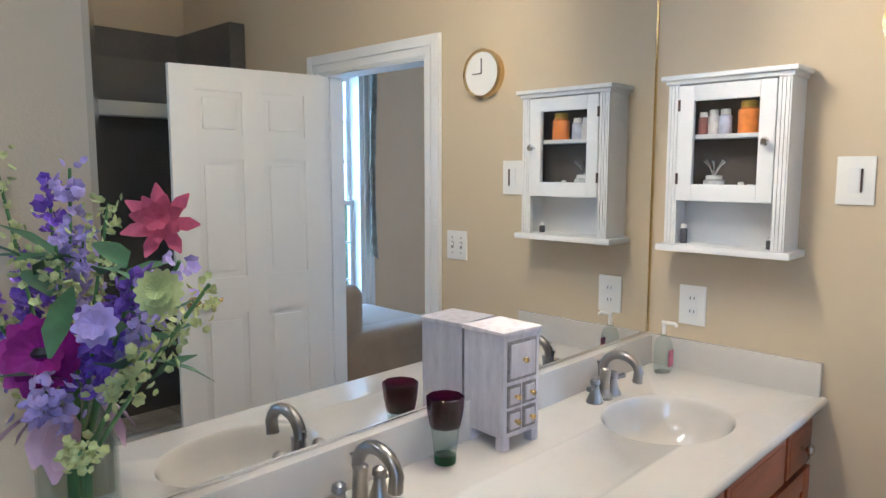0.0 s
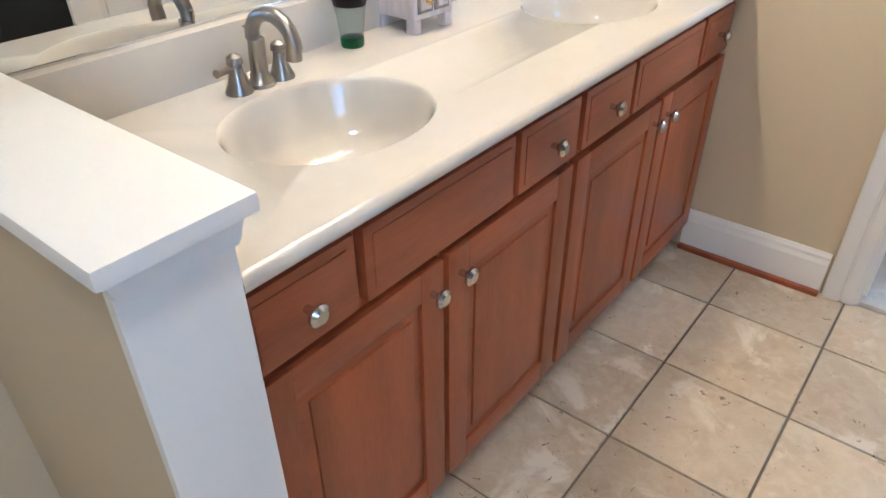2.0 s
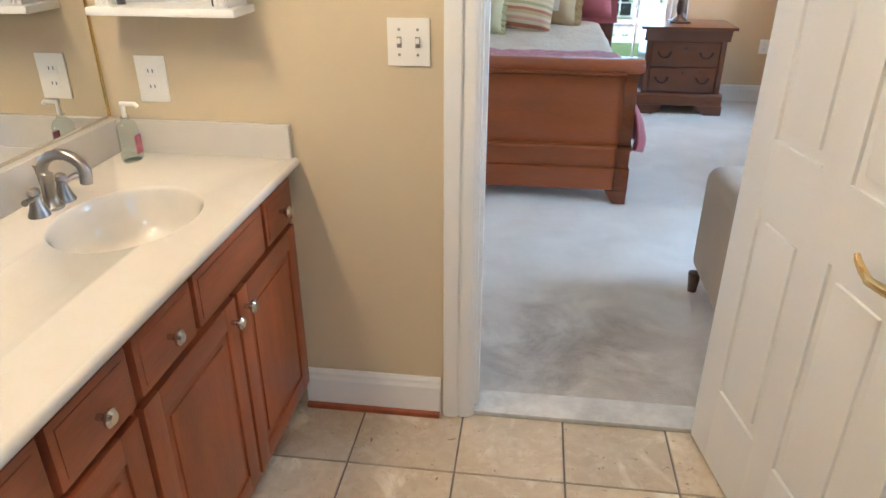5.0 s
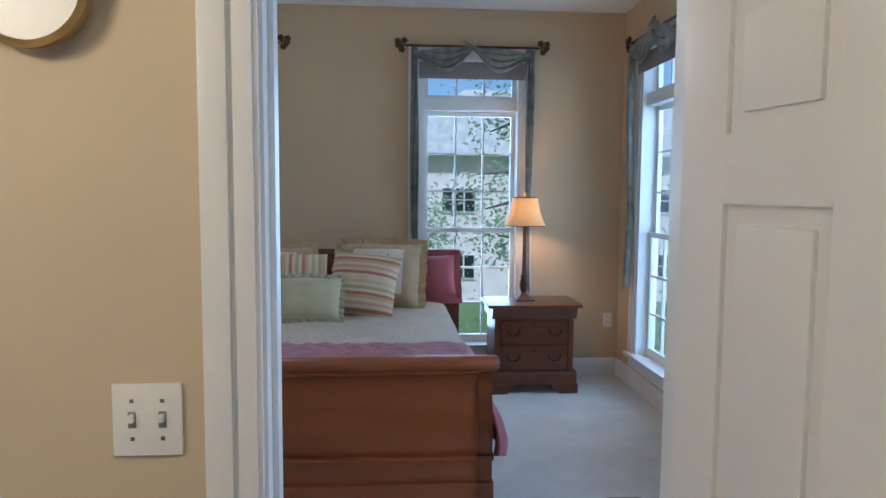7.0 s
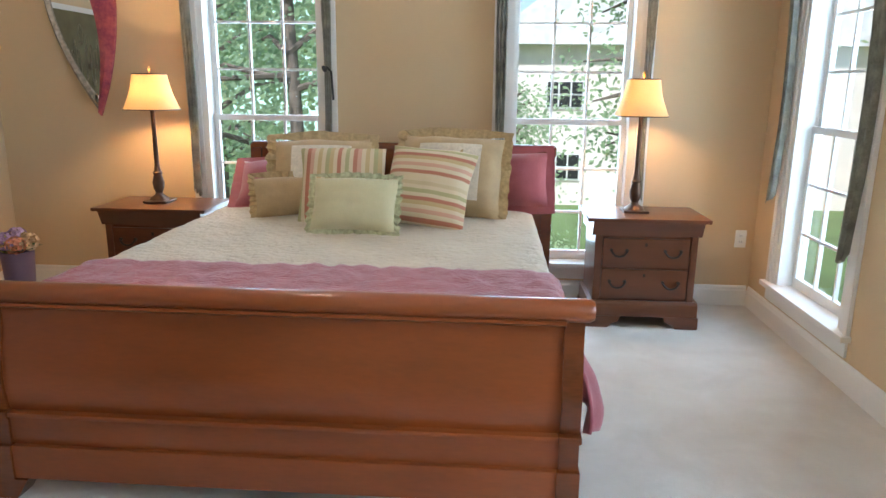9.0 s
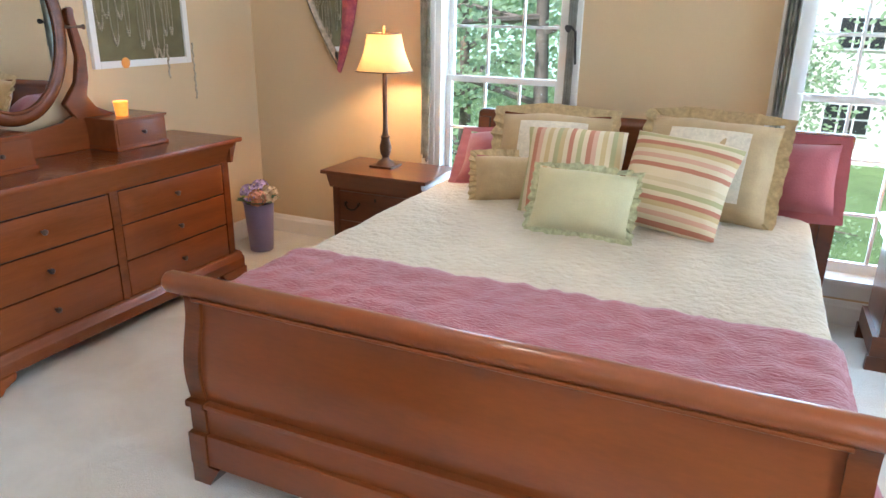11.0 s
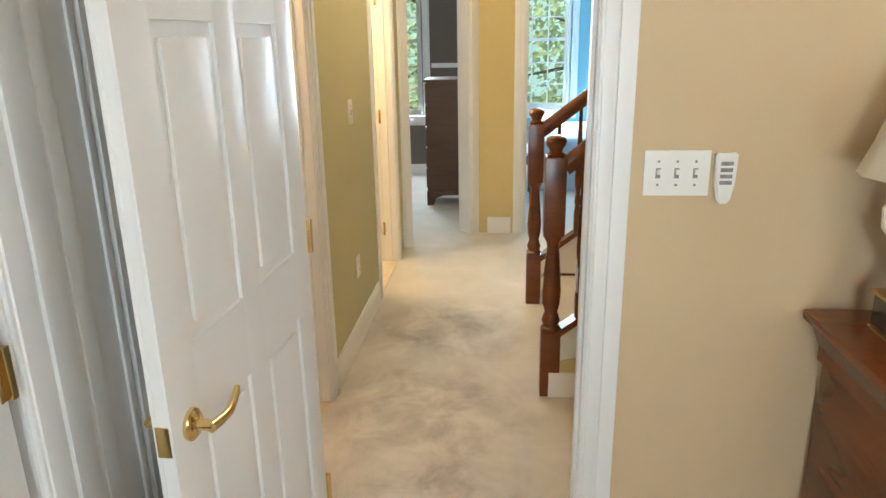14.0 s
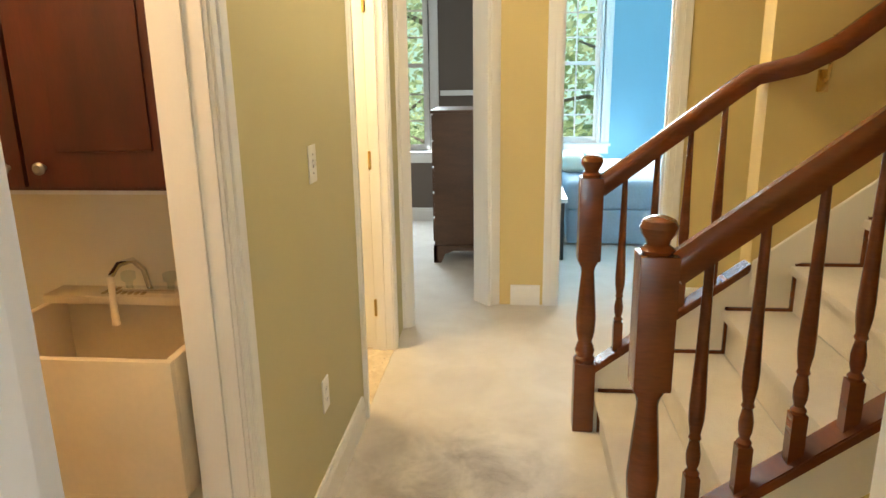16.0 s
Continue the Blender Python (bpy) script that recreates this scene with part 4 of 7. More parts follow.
for i in range(26):
    a, r = rng.uniform(0, 6.28), rng.uniform(0.02, 0.12)
    p = Vector((VX + 0.08 + r * math.cos(a), VY + 0.6 * r * math.sin(a), VZ + rng.uniform(0.22, 0.40)))
    petal(bm, p, Vector((math.cos(a), 0.6 * math.sin(a), rng.uniform(-0.4, 0.9))), rng.uniform(0.05, 0.10), rng.uniform(0.025, 0.045), -0.25)
part("leaves", bm, M["leaf"], bouquet)
# The lemon-coloured bloom stands in for the yellow filling in the vase's bottom
for name, m, at, r, n, rings in (("dahlia", "magenta", (0.075, -0.05, 0.275), 0.048, 12, 2), ("stargazer_lily", "pink", (0.32, -0.02, 0.432), 0.034, 7, 3), ("pompon", "leaf_light", (0.31, -0.02, 0.370), 0.022, 14, 3), ("daisy", "lemon", (0.0, -0.02, 0.05), 0.025, 9, 1), ("hydrangea", "lilac", (0.24, -0.05, 0.335), 0.022, 10, 2)):
    bm = bmesh.new()
    c = Vector((VX + at[0], VY + at[1], VZ + at[2]))
    face = Vector((0.75, -0.55, 0.25)).normalized()
    u = face.orthogonal().normalized()
    v = face.cross(u)
    for k in range(rings):
        for i in range(n):
            a = 2 * math.pi * (i + 0.5 * k) / n
            petal(bm, c + face * 0.006 * k, u * math.cos(a) + v * math.sin(a) + face * (0.15 + 0.4 * k), r * (1 - 0.22 * k), r * (0.36 if name == "stargazer_lily" else 0.62), 0.12, face)
    fl = part(name, bm, M[m], bouquet)
    if name == "dahlia":
        part("eye", L([(0.012, 0), (0.013, 0.004), (0.008, 0.010)], c + face * 0.004, 12), M["black"], fl)

# small things on the counter
box_ob = thing("trinket_chest", (-0.708, 1.628, TOP), "small whitewashed wooden chest with five drawers on the counter", "trinket chest")
turn = Matrix.Translation((-0.708, 1.628, TOP)) @ Matrix.Rotation(radians(-4), 4, "Z")
bm = bmesh.new()
box(bm, -0.065, 0.055, -0.058, 0.058, 0.028, 0.250, 0.003, turn=turn)
part("case", bm, M["whitewash"], box_ob)
bm = bmesh.new()
box(bm, -0.069, 0.060, -0.062, 0.062, 0.2505, 0.262, 0.004, turn=turn)
part("lid", bm, M["whitewash"], box_ob)
for x, y in ((-0.052, -0.047), (-0.052, 0.047), (0.044, -0.047), (0.044, 0.047)):
    bm = bmesh.new()
    box(bm, x - 0.011, x + 0.011, y - 0.011, y + 0.011, 0.0, 0.028, 0.003, turn=turn)
    part("foot", bm, M["whitewash"], box_ob)
for y0, y1, z0, z1 in ((-0.046, 0.046, 0.152, 0.240), (-0.046, -0.003, 0.095, 0.143), (0.003, 0.046, 0.095, 0.143), (-0.046, -0.003, 0.040, 0.088), (0.003, 0.046, 0.040, 0.088)):
    bm = bmesh.new()
    box(bm, 0.0545, 0.0575, y0, y1, z0, z1, 0.001, turn=turn)
    dr = part("drawer", bm, M["old_metal"], box_ob, "pewter trimmed drawer")
    bm = bmesh.new()
    box(bm, 0.057, 0.061, y0 + 0.007, y1 - 0.007, z0 + 0.007, z1 - 0.007, 0.002, turn=turn)
    part("face", bm, M["whitewash"], dr)
    bm = L([(0.004, 0), (0.004, 0.006), (0.007, 0.009), (0.005, 0.013)], (0, 0, 0), 10)
    bmesh.ops.transform(bm, matrix=turn @ Matrix.Translation((0.061, (y0 + y1) / 2, (z0 + z1) / 2)) @ Matrix.Rotation(radians(90), 4, "Y"), verts=bm.verts)
    part("pull", bm, M["brass"], dr)

gx, gy = -0.712, 1.446
tumbler = thing("tumbler", (gx, gy, TOP), "ribbed tumbler of plum glass with green foot", "glass")
part("foot", L([(0.021, 0), (0.022, 0.004), (0.022, 0.014), (0.018, 0.016)], (gx, gy, TOP + 0.0005), 24), M["green_glass"], tumbler, "green glass foot")
part("body", L([(0.022, 0.016), (0.026, 0.05), (0.029, 0.066), (0.027, 0.066), (0.024, 0.05), (0.020, 0.017)], (gx, gy, TOP), 40, wave=0.03, waves=20), M["clear_glass"], tumbler, "clear ribbed glass")
tumbler.scale = (1.05, 1.05, 1.2)
part("rim", L([(0.029, 0.066), (0.034, 0.088), (0.037, 0.118), (0.035, 0.119), (0.032, 0.088), (0.027, 0.067)], (gx, gy, TOP), 40, wave=0.03, waves=8), M["plum_glass"], tumbler, "dark plum glass rim")

sx, sy = -0.69, 2.368
soap = thing("soap_dispenser", (sx, sy, TOP), "clear pump bottle of pink hand soap by the basin", "soap dispenser")
part("bottle", L([(0.030, 0), (0.033, 0.006), (0.033, 0.085), (0.026, 0.10), (0.013, 0.108), (0.013, 0.118)], (sx, sy, TOP), 24, squash=(0.75, 1)), M["clear_glass"], soap)
part("label", B(sx + 0.0235, sx + 0.0262, sy - 0.014, sy + 0.014, TOP + 0.02, TOP + 0.07, bevel=0.001), material("soap_label", (0.55, 0.16, 0.22), 0.4, vary=0.35, scale=40, bump=0), soap, "pink label")
part("pump", tube(tube(bmesh.new(), [(sx, sy, TOP + 0.115), (sx, sy, TOP + 0.150)], 0.006, 10), [(sx - 0.006, sy, TOP + 0.150), (sx + 0.034, sy, TOP + 0.150), (sx + 0.040, sy, TOP + 0.143)], 0.006, 10), M["plastic"], soap, "white pump")

# medicine cabinet
cab = thing("medicine_cabinet", (-0.51, 2.40, 1.21), "white wooden wall cabinet with glass door and open shelf", "wall cabinet")
CX0, CX1, CY = -0.690, -0.330, 2.335
part("back", B(CX0, CX1, 2.437, 2.4495, 1.225, 1.69), M["trim"], cab)
# Shade inside the cabinet, put in as a dark sheet on its white back
part("inner_back", B(CX0 + 0.016, CX1 - 0.016, 2.434, 2.4368, 1.379, 1.688), material("cabinet_shade", (0.10, 0.08, 0.07), 0.7, vary=0.1), cab, "dark sheet painted as shade behind the glass door")
for x0, x1 in ((CX0, CX0 + 0.015), (CX1 - 0.015, CX1)):
    part("side", B(x0, x1, CY + 0.014, 2.437, 1.225, 1.69, bevel=0.001), M["trim"], cab)
part("shelf", B(CX0 + 0.015, CX1 - 0.015, CY + 0.02, 2.437, 1.535, 1.547), M["trim"], cab)
part("shelf", B(CX0 + 0.015, CX1 - 0.015, CY + 0.02, 2.437, 1.365, 1.378), M["trim"], cab)
part("ledge", B(CX0 - 0.022, CX1 + 0.022, CY - 0.016, 2.4495, 1.206, 1.226, bevel=0.006), M["trim"], cab)
part("top", B(CX0 - 0.008, CX1 + 0.008, CY - 0.006, 2.4495, 1.690, 1.702, bevel=0.003), M["trim"], cab)
part("cornice", B(CX0 - 0.020, CX1 + 0.020, CY - 0.018, 2.4495, 1.702, 1.716, bevel=0.005), M["trim"], cab)
for x0, x1 in ((CX0, CX0 + 0.036), (CX1 - 0.036, CX1)):
    bm = B(x0, x1, CY, CY + 0.014, 1.226, 1.69)
    for k in range(3):
        box(bm, x0 + 0.004 + 0.0105 * k, x0 + 0.011 + 0.0105 * k, CY - 0.004, CY, 1.23, 1.685, 0.0015)
    part("pilaster", bm, M["trim"], cab)
dx0, dx1, dz0, dz1 = CX0 + 0.038, CX1 - 0.038, 1.356, 1.686
door = part("cabinet_door", B(dx0, dx0 + 0.045, CY - 0.004, CY + 0.012, dz0, dz1, bevel=0.002), M["trim"], cab)
part("stile", B(dx1 - 0.045, dx1, CY - 0.004, CY + 0.012, dz0, dz1, bevel=0.002), M["trim"], door)
part("rail", B(dx0 + 0.045, dx1 - 0.045, CY - 0.004, CY + 0.012, dz0, dz0 + 0.048, bevel=0.002), M["trim"], door)
part("rail", B(dx0 + 0.045, dx1 - 0.045, CY - 0.004, CY + 0.012, dz1 - 0.045, dz1, bevel=0.002), M["trim"], door)
part("pane", B(dx0 + 0.045, dx1 - 0.045, CY + 0.003, CY + 0.006, dz0 + 0.048, dz1 - 0.045), M["pane"], door).visible_shadow = False
knob(door, dx1 - 0.018, CY - 0.004, 1.52, "-y", 0.012, "chrome", "faceted glass knob")
for z in (1.42, 1.63):
    part("hinge", B(dx0 - 0.004, dx0 + 0.003, CY - 0.007, CY - 0.003, z - 0.016, z + 0.016), M["bronze"], door)
for n, x, z, r, h, c, lab in (("medicine_bottle", -0.600, 1.5475, 0.014, 0.060, (0.30, 0.12, 0.10), "brown medicine bottle on the cabinet shelf"), ("medicine_bottle", -0.568, 1.5475, 0.015, 0.066, (0.75, 0.68, 0.62), "white medicine bottle on the cabinet shelf"),
                              ("medicine_bottle", -0.532, 1.5475, 0.017, 0.066, (0.66, 0.66, 0.76), "pale bottle with blue label on the shelf"), ("vitamin_jar", -0.462, 1.5475, 0.028, 0.085, (0.80, 0.26, 0.03), "orange and yellow vitamin jar on the shelf"),
                              ("cotton_jar", -0.560, 1.378, 0.028, 0.048, (0.70, 0.70, 0.68), "small white jar of cosmetic tools"), ("cosmetic_tube", -0.478, 1.378, 0.010, 0.030, (0.20, 0.20, 0.20), "small dark cosmetic tube on the shelf"),
                              ("cosmetic_tube", -0.450, 1.378, 0.012, 0.024, (0.55, 0.52, 0.48), "small grey cosmetic jar on the shelf"), ("nail_polish", -0.650, 1.226, 0.010, 0.055, (0.08, 0.08, 0.09), "black nail polish bottle on the open shelf"), ("perfume_bottle", -0.385, 1.226, 0.010, 0.03, (0.05, 0.05, 0.05), "small black bottle on the open shelf")):
    x, z = -0.5215 + (x + 0.51) * 0.908, 1.198 + (z - 1.21) * 0.965
    o = thing(n, (x, 2.385, z), lab, "bottle")
    part("body", L([(r * 0.95, 0), (r, 0.003), (r, h * 0.72), (r * 0.75, h * 0.8)], (x, 2.385, z), 18), material(n, c, 0.35, vary=0.25, scale=50, bump=0), o)
    part("cap", L([(r * 0.78, h * 0.8), (r * 0.78, h), (r * 0.6, h + 0.002)], (x, 2.385, z), 18), M["plastic"] if n != "vitamin_jar" else material("yellow_cap", (0.75, 0.5, 0.05), 0.4, vary=0.1), o)
cab.location, cab.scale = (-0.5215, 2.40, 1.198), (0.908, 1, 0.965)
bm = bmesh.new()
for a in (-0.5, 0.0, 0.6):
    tube(bm, [(-0.567, 2.385, 1.408), (-0.567 + 0.025 * a, 2.385, 1.436), (-0.567 + 0.05 * a, 2.38, 1.452)], [0.003, 0.003, 0.006], 8)
tagged(part("cosmetic_brushes", bm, M["chrome"]), "silver handled brushes standing in the small jar", "brush")


def plate(name, axis, face, way, c, z, w, h, label, toggles=0, outlet=False, dimmer=False):
    """A wall plate on a wall face; way: +1 or -1, the way it looks."""
    o = thing(name, (0, 0, 0), label, "outlet" if outlet else "light switch")

    def put(n, u0, u1, d0, d1, z0, z1, m="plastic", b=0.0, parent=None):
        v0, v1 = sorted((face + way * d0, face + way * d1))
        return part(n, B(u0, u1, v0, v1, z0, z1, bevel=b) if axis == "y" else B(v0, v1, u0, u1, z0, z1, bevel=b), M[m], parent or o)

    put("cover", c - w / 2, c + w / 2, 0.0005, 0.006, z - h / 2, z + h / 2, b=0.002)
    for i in range(toggles):
        u = c + (i - (toggles - 1) / 2) * 0.046
        put("slot", u - 0.006, u + 0.006, 0.0055, 0.0065, z - 0.013, z + 0.013, "old_metal")
        put("toggle", u - 0.004, u + 0.004, 0.006, 0.016, z - 0.002, z + 0.010, "plastic", 0.001)
        for s in (-0.030, 0.030):
            put("screw", u - 0.003, u + 0.003, 0.006, 0.007, z + s - 0.003, z + s + 0.003, "nickel")
    if outlet:
        for s in (-0.020, 0.020):
            r = put("receptacle", c - 0.017, c + 0.017, 0.0055, 0.0075, z + s - 0.014, z + s + 0.014, "trim", 0.002)
            for k in (-0.006, 0.006):
                put("slot", c + k - 0.0012, c + k + 0.0012, 0.0075, 0.008, z + s - 0.003, z + s + 0.006, "black", parent=r)
    if dimmer:
        put("paddle", c - 0.017, c + 0.010, 0.0055, 0.008, z - 0.033, z + 0.033, "trim", 0.001)
        put("slider", c + 0.012, c + 0.016, 0.0055, 0.010, z - 0.030, z + 0.030, "bronze")
    return o


plate("outlet", "y", 2.45, -1, -0.640, 1.021, 0.082, 0.120, "white double outlet on the bathroom wall", outlet=True)
plate("dimmer_switch", "y", 2.45, -1, -0.230, 1.398, 0.088, 0.122, "white dimmer switch plate on the bathroom wall", dimmer=True)
plate("light_switch", "y", 2.45, -1, 0.045, 1.130, 0.105, 0.114, "white double light switch beside the bathroom door", toggles=2)

clock = thing("wall_clock", (-0.10, 2.44, 1.777), "round brass wall clock with a white dial", "clock")


def disc_y(r, d, x, y, z, n=32, outline=None):
    bm = L(outline or [(r, 0), (r, d)], (0, 0, 0), n)
    bmesh.ops.transform(bm, matrix=Matrix.Translation((x, y, z)) @ Matrix.Rotation(radians(90), 4, "X"), verts=bm.verts)
    return bm


part("case", disc_y(0, 0, -0.10, 2.4495, 1.777, outline=[(0.085, 0), (0.09, 0.02), (0.09, 0.032), (0.080, 0.036), (0.078, 0.026)]), M["brass"], clock)
part("dial", disc_y(0.078, 0.004, -0.10, 2.4235, 1.777), M["plastic"], clock)
part("pointer", B(-0.102, -0.098, 2.4165, 2.4185, 1.777, 1.832), M["black"], clock)
part("pointer", B(-0.102, -0.060, 2.4145, 2.4162, 1.775, 1.779), M["black"], clock)

vl = thing("vanity_light", (-0.72, 1.64, 2.05), "brushed nickel light bar with frosted glass shades above the mirror", "wall lamp")
part("bar", B(-0.8045, -0.76, 1.22, 2.06, 2.14, 2.22, bevel=0.01), M["nickel"], vl)
for y in (1.35, 1.64, 1.93):
    arm = part("arm", T([(-0.77, y, 2.18), (-0.66, y, 2.195), (-0.63, y, 2.16), (-0.63, y, 2.105)], 0.010, 10), M["nickel"], vl)
    part("shade", L([(0.03, 0.185), (0.045, 0.16), (0.07, 0.08), (0.080, 0.02), (0.068, 0.0), (0.03, -0.006)], (-0.63, y, 1.915), 28), M["shade_glass"], arm, "lit frosted glass shade")

# pebble mat, turned on the floor
mat_ob = thing("pebble_mat", (0.58, 1.1, 0), "bath mat of smooth grey river pebbles on the tiles", "bath mat")
mt = Matrix.Translation((0.60, 1.515, 0)) @ Matrix.Rotation(radians(-135), 4, "Z")
bm = bmesh.new()
box(bm, 0.005, 0.78, 0.005, 0.44, 0.001, 0.006, 0.002, turn=mt)
part("backing", bm, material("mat_mesh", (0.10, 0.09, 0.08), 0.9), mat_ob)
pebbles = []
for k in range(5):
    bm = bmesh.new()
    bmesh.ops.create_icosphere(bm, subdivisions=2, radius=1)
    for v in bm.verts:
        v.co *= 1 + 0.12 * noise.noise(v.co * 1.3 + Vector((k * 7.1, 0, 0)))
    me = bpy.data.meshes.new("pebble")
    bm.to_mesh(me)
    bm.free()
    me.materials.append(M["pebble"])
    me.shade_smooth()
    pebbles.append(me)
rng = random.Random(8)
v = 0.026
while v < 0.43:
    u = 0.026 + rng.uniform(0, 0.012)
    while u < 0.765:
        rx = rng.uniform(0.017, 0.024)
        o = new("pebble", pebbles[rng.randrange(5)])
        o.parent = mat_ob
        o.matrix_parent_inverse = Matrix.Translation(-mat_ob.location)
        o.matrix_basis = mt @ Matrix.Translation((u, v + rng.uniform(-0.004, 0.004), 0.013)) @ Matrix.Rotation(rng.uniform(0, 3.1), 4, "Z") @ Matrix.Diagonal((rx, rx * rng.uniform(0.72, 0.95), 0.011, 1))
        u += rx * 2 * 0.93
    v += 0.0385

# shower seen in the mirror
sh = thing("shower_enclosure", (1.95, 1.2, 0), "dark tiled shower behind a glass panel with a white towel bar", "shower")
part("tiled_wall", B(1.60, 2.29, 2.36, 2.449, 0, 2.2), M["shower"], sh)
part("tiled_wall", B(2.20, 2.299, 0.3, 2.36, 0, 2.2), M["shower"], sh)
part("curb", B(1.56, 1.64, 0.3, 2.36, 0.0, 0.11, bevel=0.006), M["marble"], sh)
part("glass_panel", B(1.596, 1.604, 0.3, 2.36, 0.111, 1.95), M["pane"], sh).visible_shadow = False
part("shelf", B(2.10, 2.2, 1.7, 2.35, 1.72, 1.80, bevel=0.01), M["plastic"], sh)
# ---------------------------------------------------------------- bedroom
M["quilt"] = material("cream_matelasse", (0.54, 0.46, 0.34), 0.85, vary=0.06, scale=5, fine=34, bump=0.25, sheen=0.2, depth=0.014)
M["maroon"] = material("dusty_rose_fabric", (0.34, 0.085, 0.10), 0.8, vary=0.12, scale=7, fine=140, bump=0.10, sheen=0.3)
M["runner"] = material("ruched_rose_fabric", (0.31, 0.072, 0.088), 0.75, vary=0.08, scale=7, fine=42, bump=0.13, stretch=(1, 3, 1), sheen=0.3, depth=0.016)
M["tanfab"] = material("tan_damask", (0.48, 0.35, 0.19), 0.85, vary=0.12, scale=10, fine=160, bump=0.08, sheen=0.2)
M["lattice"] = material("white_lattice_fabric", (0.72, 0.66, 0.55), 0.85, vary=0.12, scale=60, fine=200, bump=0.12)
M["sage"] = material("pale_green_fabric", (0.52, 0.485, 0.30), 0.85, vary=0.06, scale=10, fine=160, bump=0.08, sheen=0.2)
M["fringe"] = material("moss_fringe", (0.43, 0.43, 0.26), 0.9, vary=0.2, scale=60, bump=0.2)
M["tassel"] = material("tan_ruffle", (0.45, 0.33, 0.17), 0.9, vary=0.2, scale=50, bump=0.2)
M["curtain"] = material("grey_green_drapery", (0.36, 0.36, 0.30), 0.55, vary=0.35, scale=14, fine=120, bump=0.06, sheen=0.2)
M["roller"] = material("grey_roller_blind", (0.28, 0.25, 0.24), 0.9, vary=0.05, bump=0.03)
cnodes, clinks = M["curtain"].node_tree.nodes, M["curtain"].node_tree.links
sheer, sheer_mix = cnodes.new("ShaderNodeBsdfTranslucent"), cnodes.new("ShaderNodeMixShader")
clinks.new(cnodes["Color Ramp"].outputs["Color"], sheer.inputs["Color"])
sheer_mix.inputs[0].default_value = 0.35
clinks.new(cnodes["Principled BSDF"].outputs[0], sheer_mix.inputs[1])
clinks.new(sheer.outputs[0], sheer_mix.inputs[2])
clinks.new(sheer_mix.outputs[0], cnodes["Material Output"].inputs["Surface"])
M["shade"] = material("cream_lamp_shade", (0.85, 0.52, 0.22), 0.8, vary=0.06, scale=8, fine=120, bump=0.03)
snodes, slinks = M["shade"].node_tree.nodes, M["shade"].node_tree.links
through_cloth, cloth_mix = snodes.new("ShaderNodeBsdfTranslucent"), snodes.new("ShaderNodeMixShader")
slinks.new(snodes["Color Ramp"].outputs["Color"], through_cloth.inputs["Color"])
cloth_mix.inputs[0].default_value = 0.06
slinks.new(snodes["Principled BSDF"].outputs[0], cloth_mix.inputs[1])
slinks.new(through_cloth.outputs[0], cloth_mix.inputs[2])
slinks.new(cloth_mix.outputs[0], snodes["Material Output"].inputs["Surface"])
M["shade_off"] = material("cream_pleated_shade", (0.74, 0.66, 0.52), 0.85, vary=0.05, scale=8, fine=120, bump=0.03)
M["porcelain"] = material("black_floral_porcelain", (0.02, 0.02, 0.025), 0.15, vary=0.2, scale=26, fine=60, bump=0, second=(0.045, 0.03, 0.03), coat=0.5)
M["ivory"] = material("ivory_porcelain", (0.70, 0.60, 0.44), 0.25, vary=0.1, scale=30, bump=0)


def striped(name, axis, colours, count):
    """Woven stripes along one axis of the cushion."""
    m = material(name, colours[0], 0.85, bump=0.08, fine=200)
    nodes, links = m.node_tree.nodes, m.node_tree.links
    b = nodes["Principled BSDF"]
    sep, mul, frac, ramp = nodes.new("ShaderNodeSeparateXYZ"), nodes.new("ShaderNodeMath"), nodes.new("ShaderNodeMath"), nodes.new("ShaderNodeValToRGB")
    co = nodes.new("ShaderNodeTexCoord")
    links.new(co.outputs["Object"], sep.inputs[0])
    mul.operation, frac.operation = "MULTIPLY_ADD", "FRACT"
    mul.inputs[1].default_value, mul.inputs[2].default_value = count, 10.0
    links.new(sep.outputs["XYZ".index(axis)], mul.inputs[0])
    links.new(mul.outputs[0], frac.inputs[0])
    links.new(frac.outputs[0], ramp.inputs["Fac"])
    ramp.color_ramp.interpolation = "CONSTANT"
    while len(ramp.color_ramp.elements) < len(colours):
        ramp.color_ramp.elements.new(0.5)
    for i, c in enumerate(colours):
        ramp.color_ramp.elements[i].position = i / len(colours)
        ramp.color_ramp.elements[i].color = (*c, 1)
    links.new(ramp.outputs["Color"], b.inputs["Base Color"])
    return m


CREAM, RUST, SAGE, GOLD = (0.66, 0.56, 0.38), (0.46, 0.19, 0.12), (0.42, 0.39, 0.20), (0.54, 0.41, 0.21)
M["stripe_z"] = striped("striped_fabric_across", "Z", [CREAM, CREAM, RUST, CREAM, (0.60, 0.36, 0.26), CREAM, GOLD, RUST, CREAM, SAGE, CREAM, (0.58, 0.48, 0.30)], 4.2)
M["stripe_x"] = striped("striped_fabric_upright", "X", [CREAM, SAGE, CREAM, RUST, (0.60, 0.36, 0.26), CREAM, GOLD, CREAM, SAGE, GOLD, CREAM, RUST], 4.0)

# sleigh bed
BX0, BX1 = -1.075, 0.880
bed = thing("sleigh_bed", (-0.1, 5.4, 0), "large cherry wood sleigh bed with curved ends", "bed")


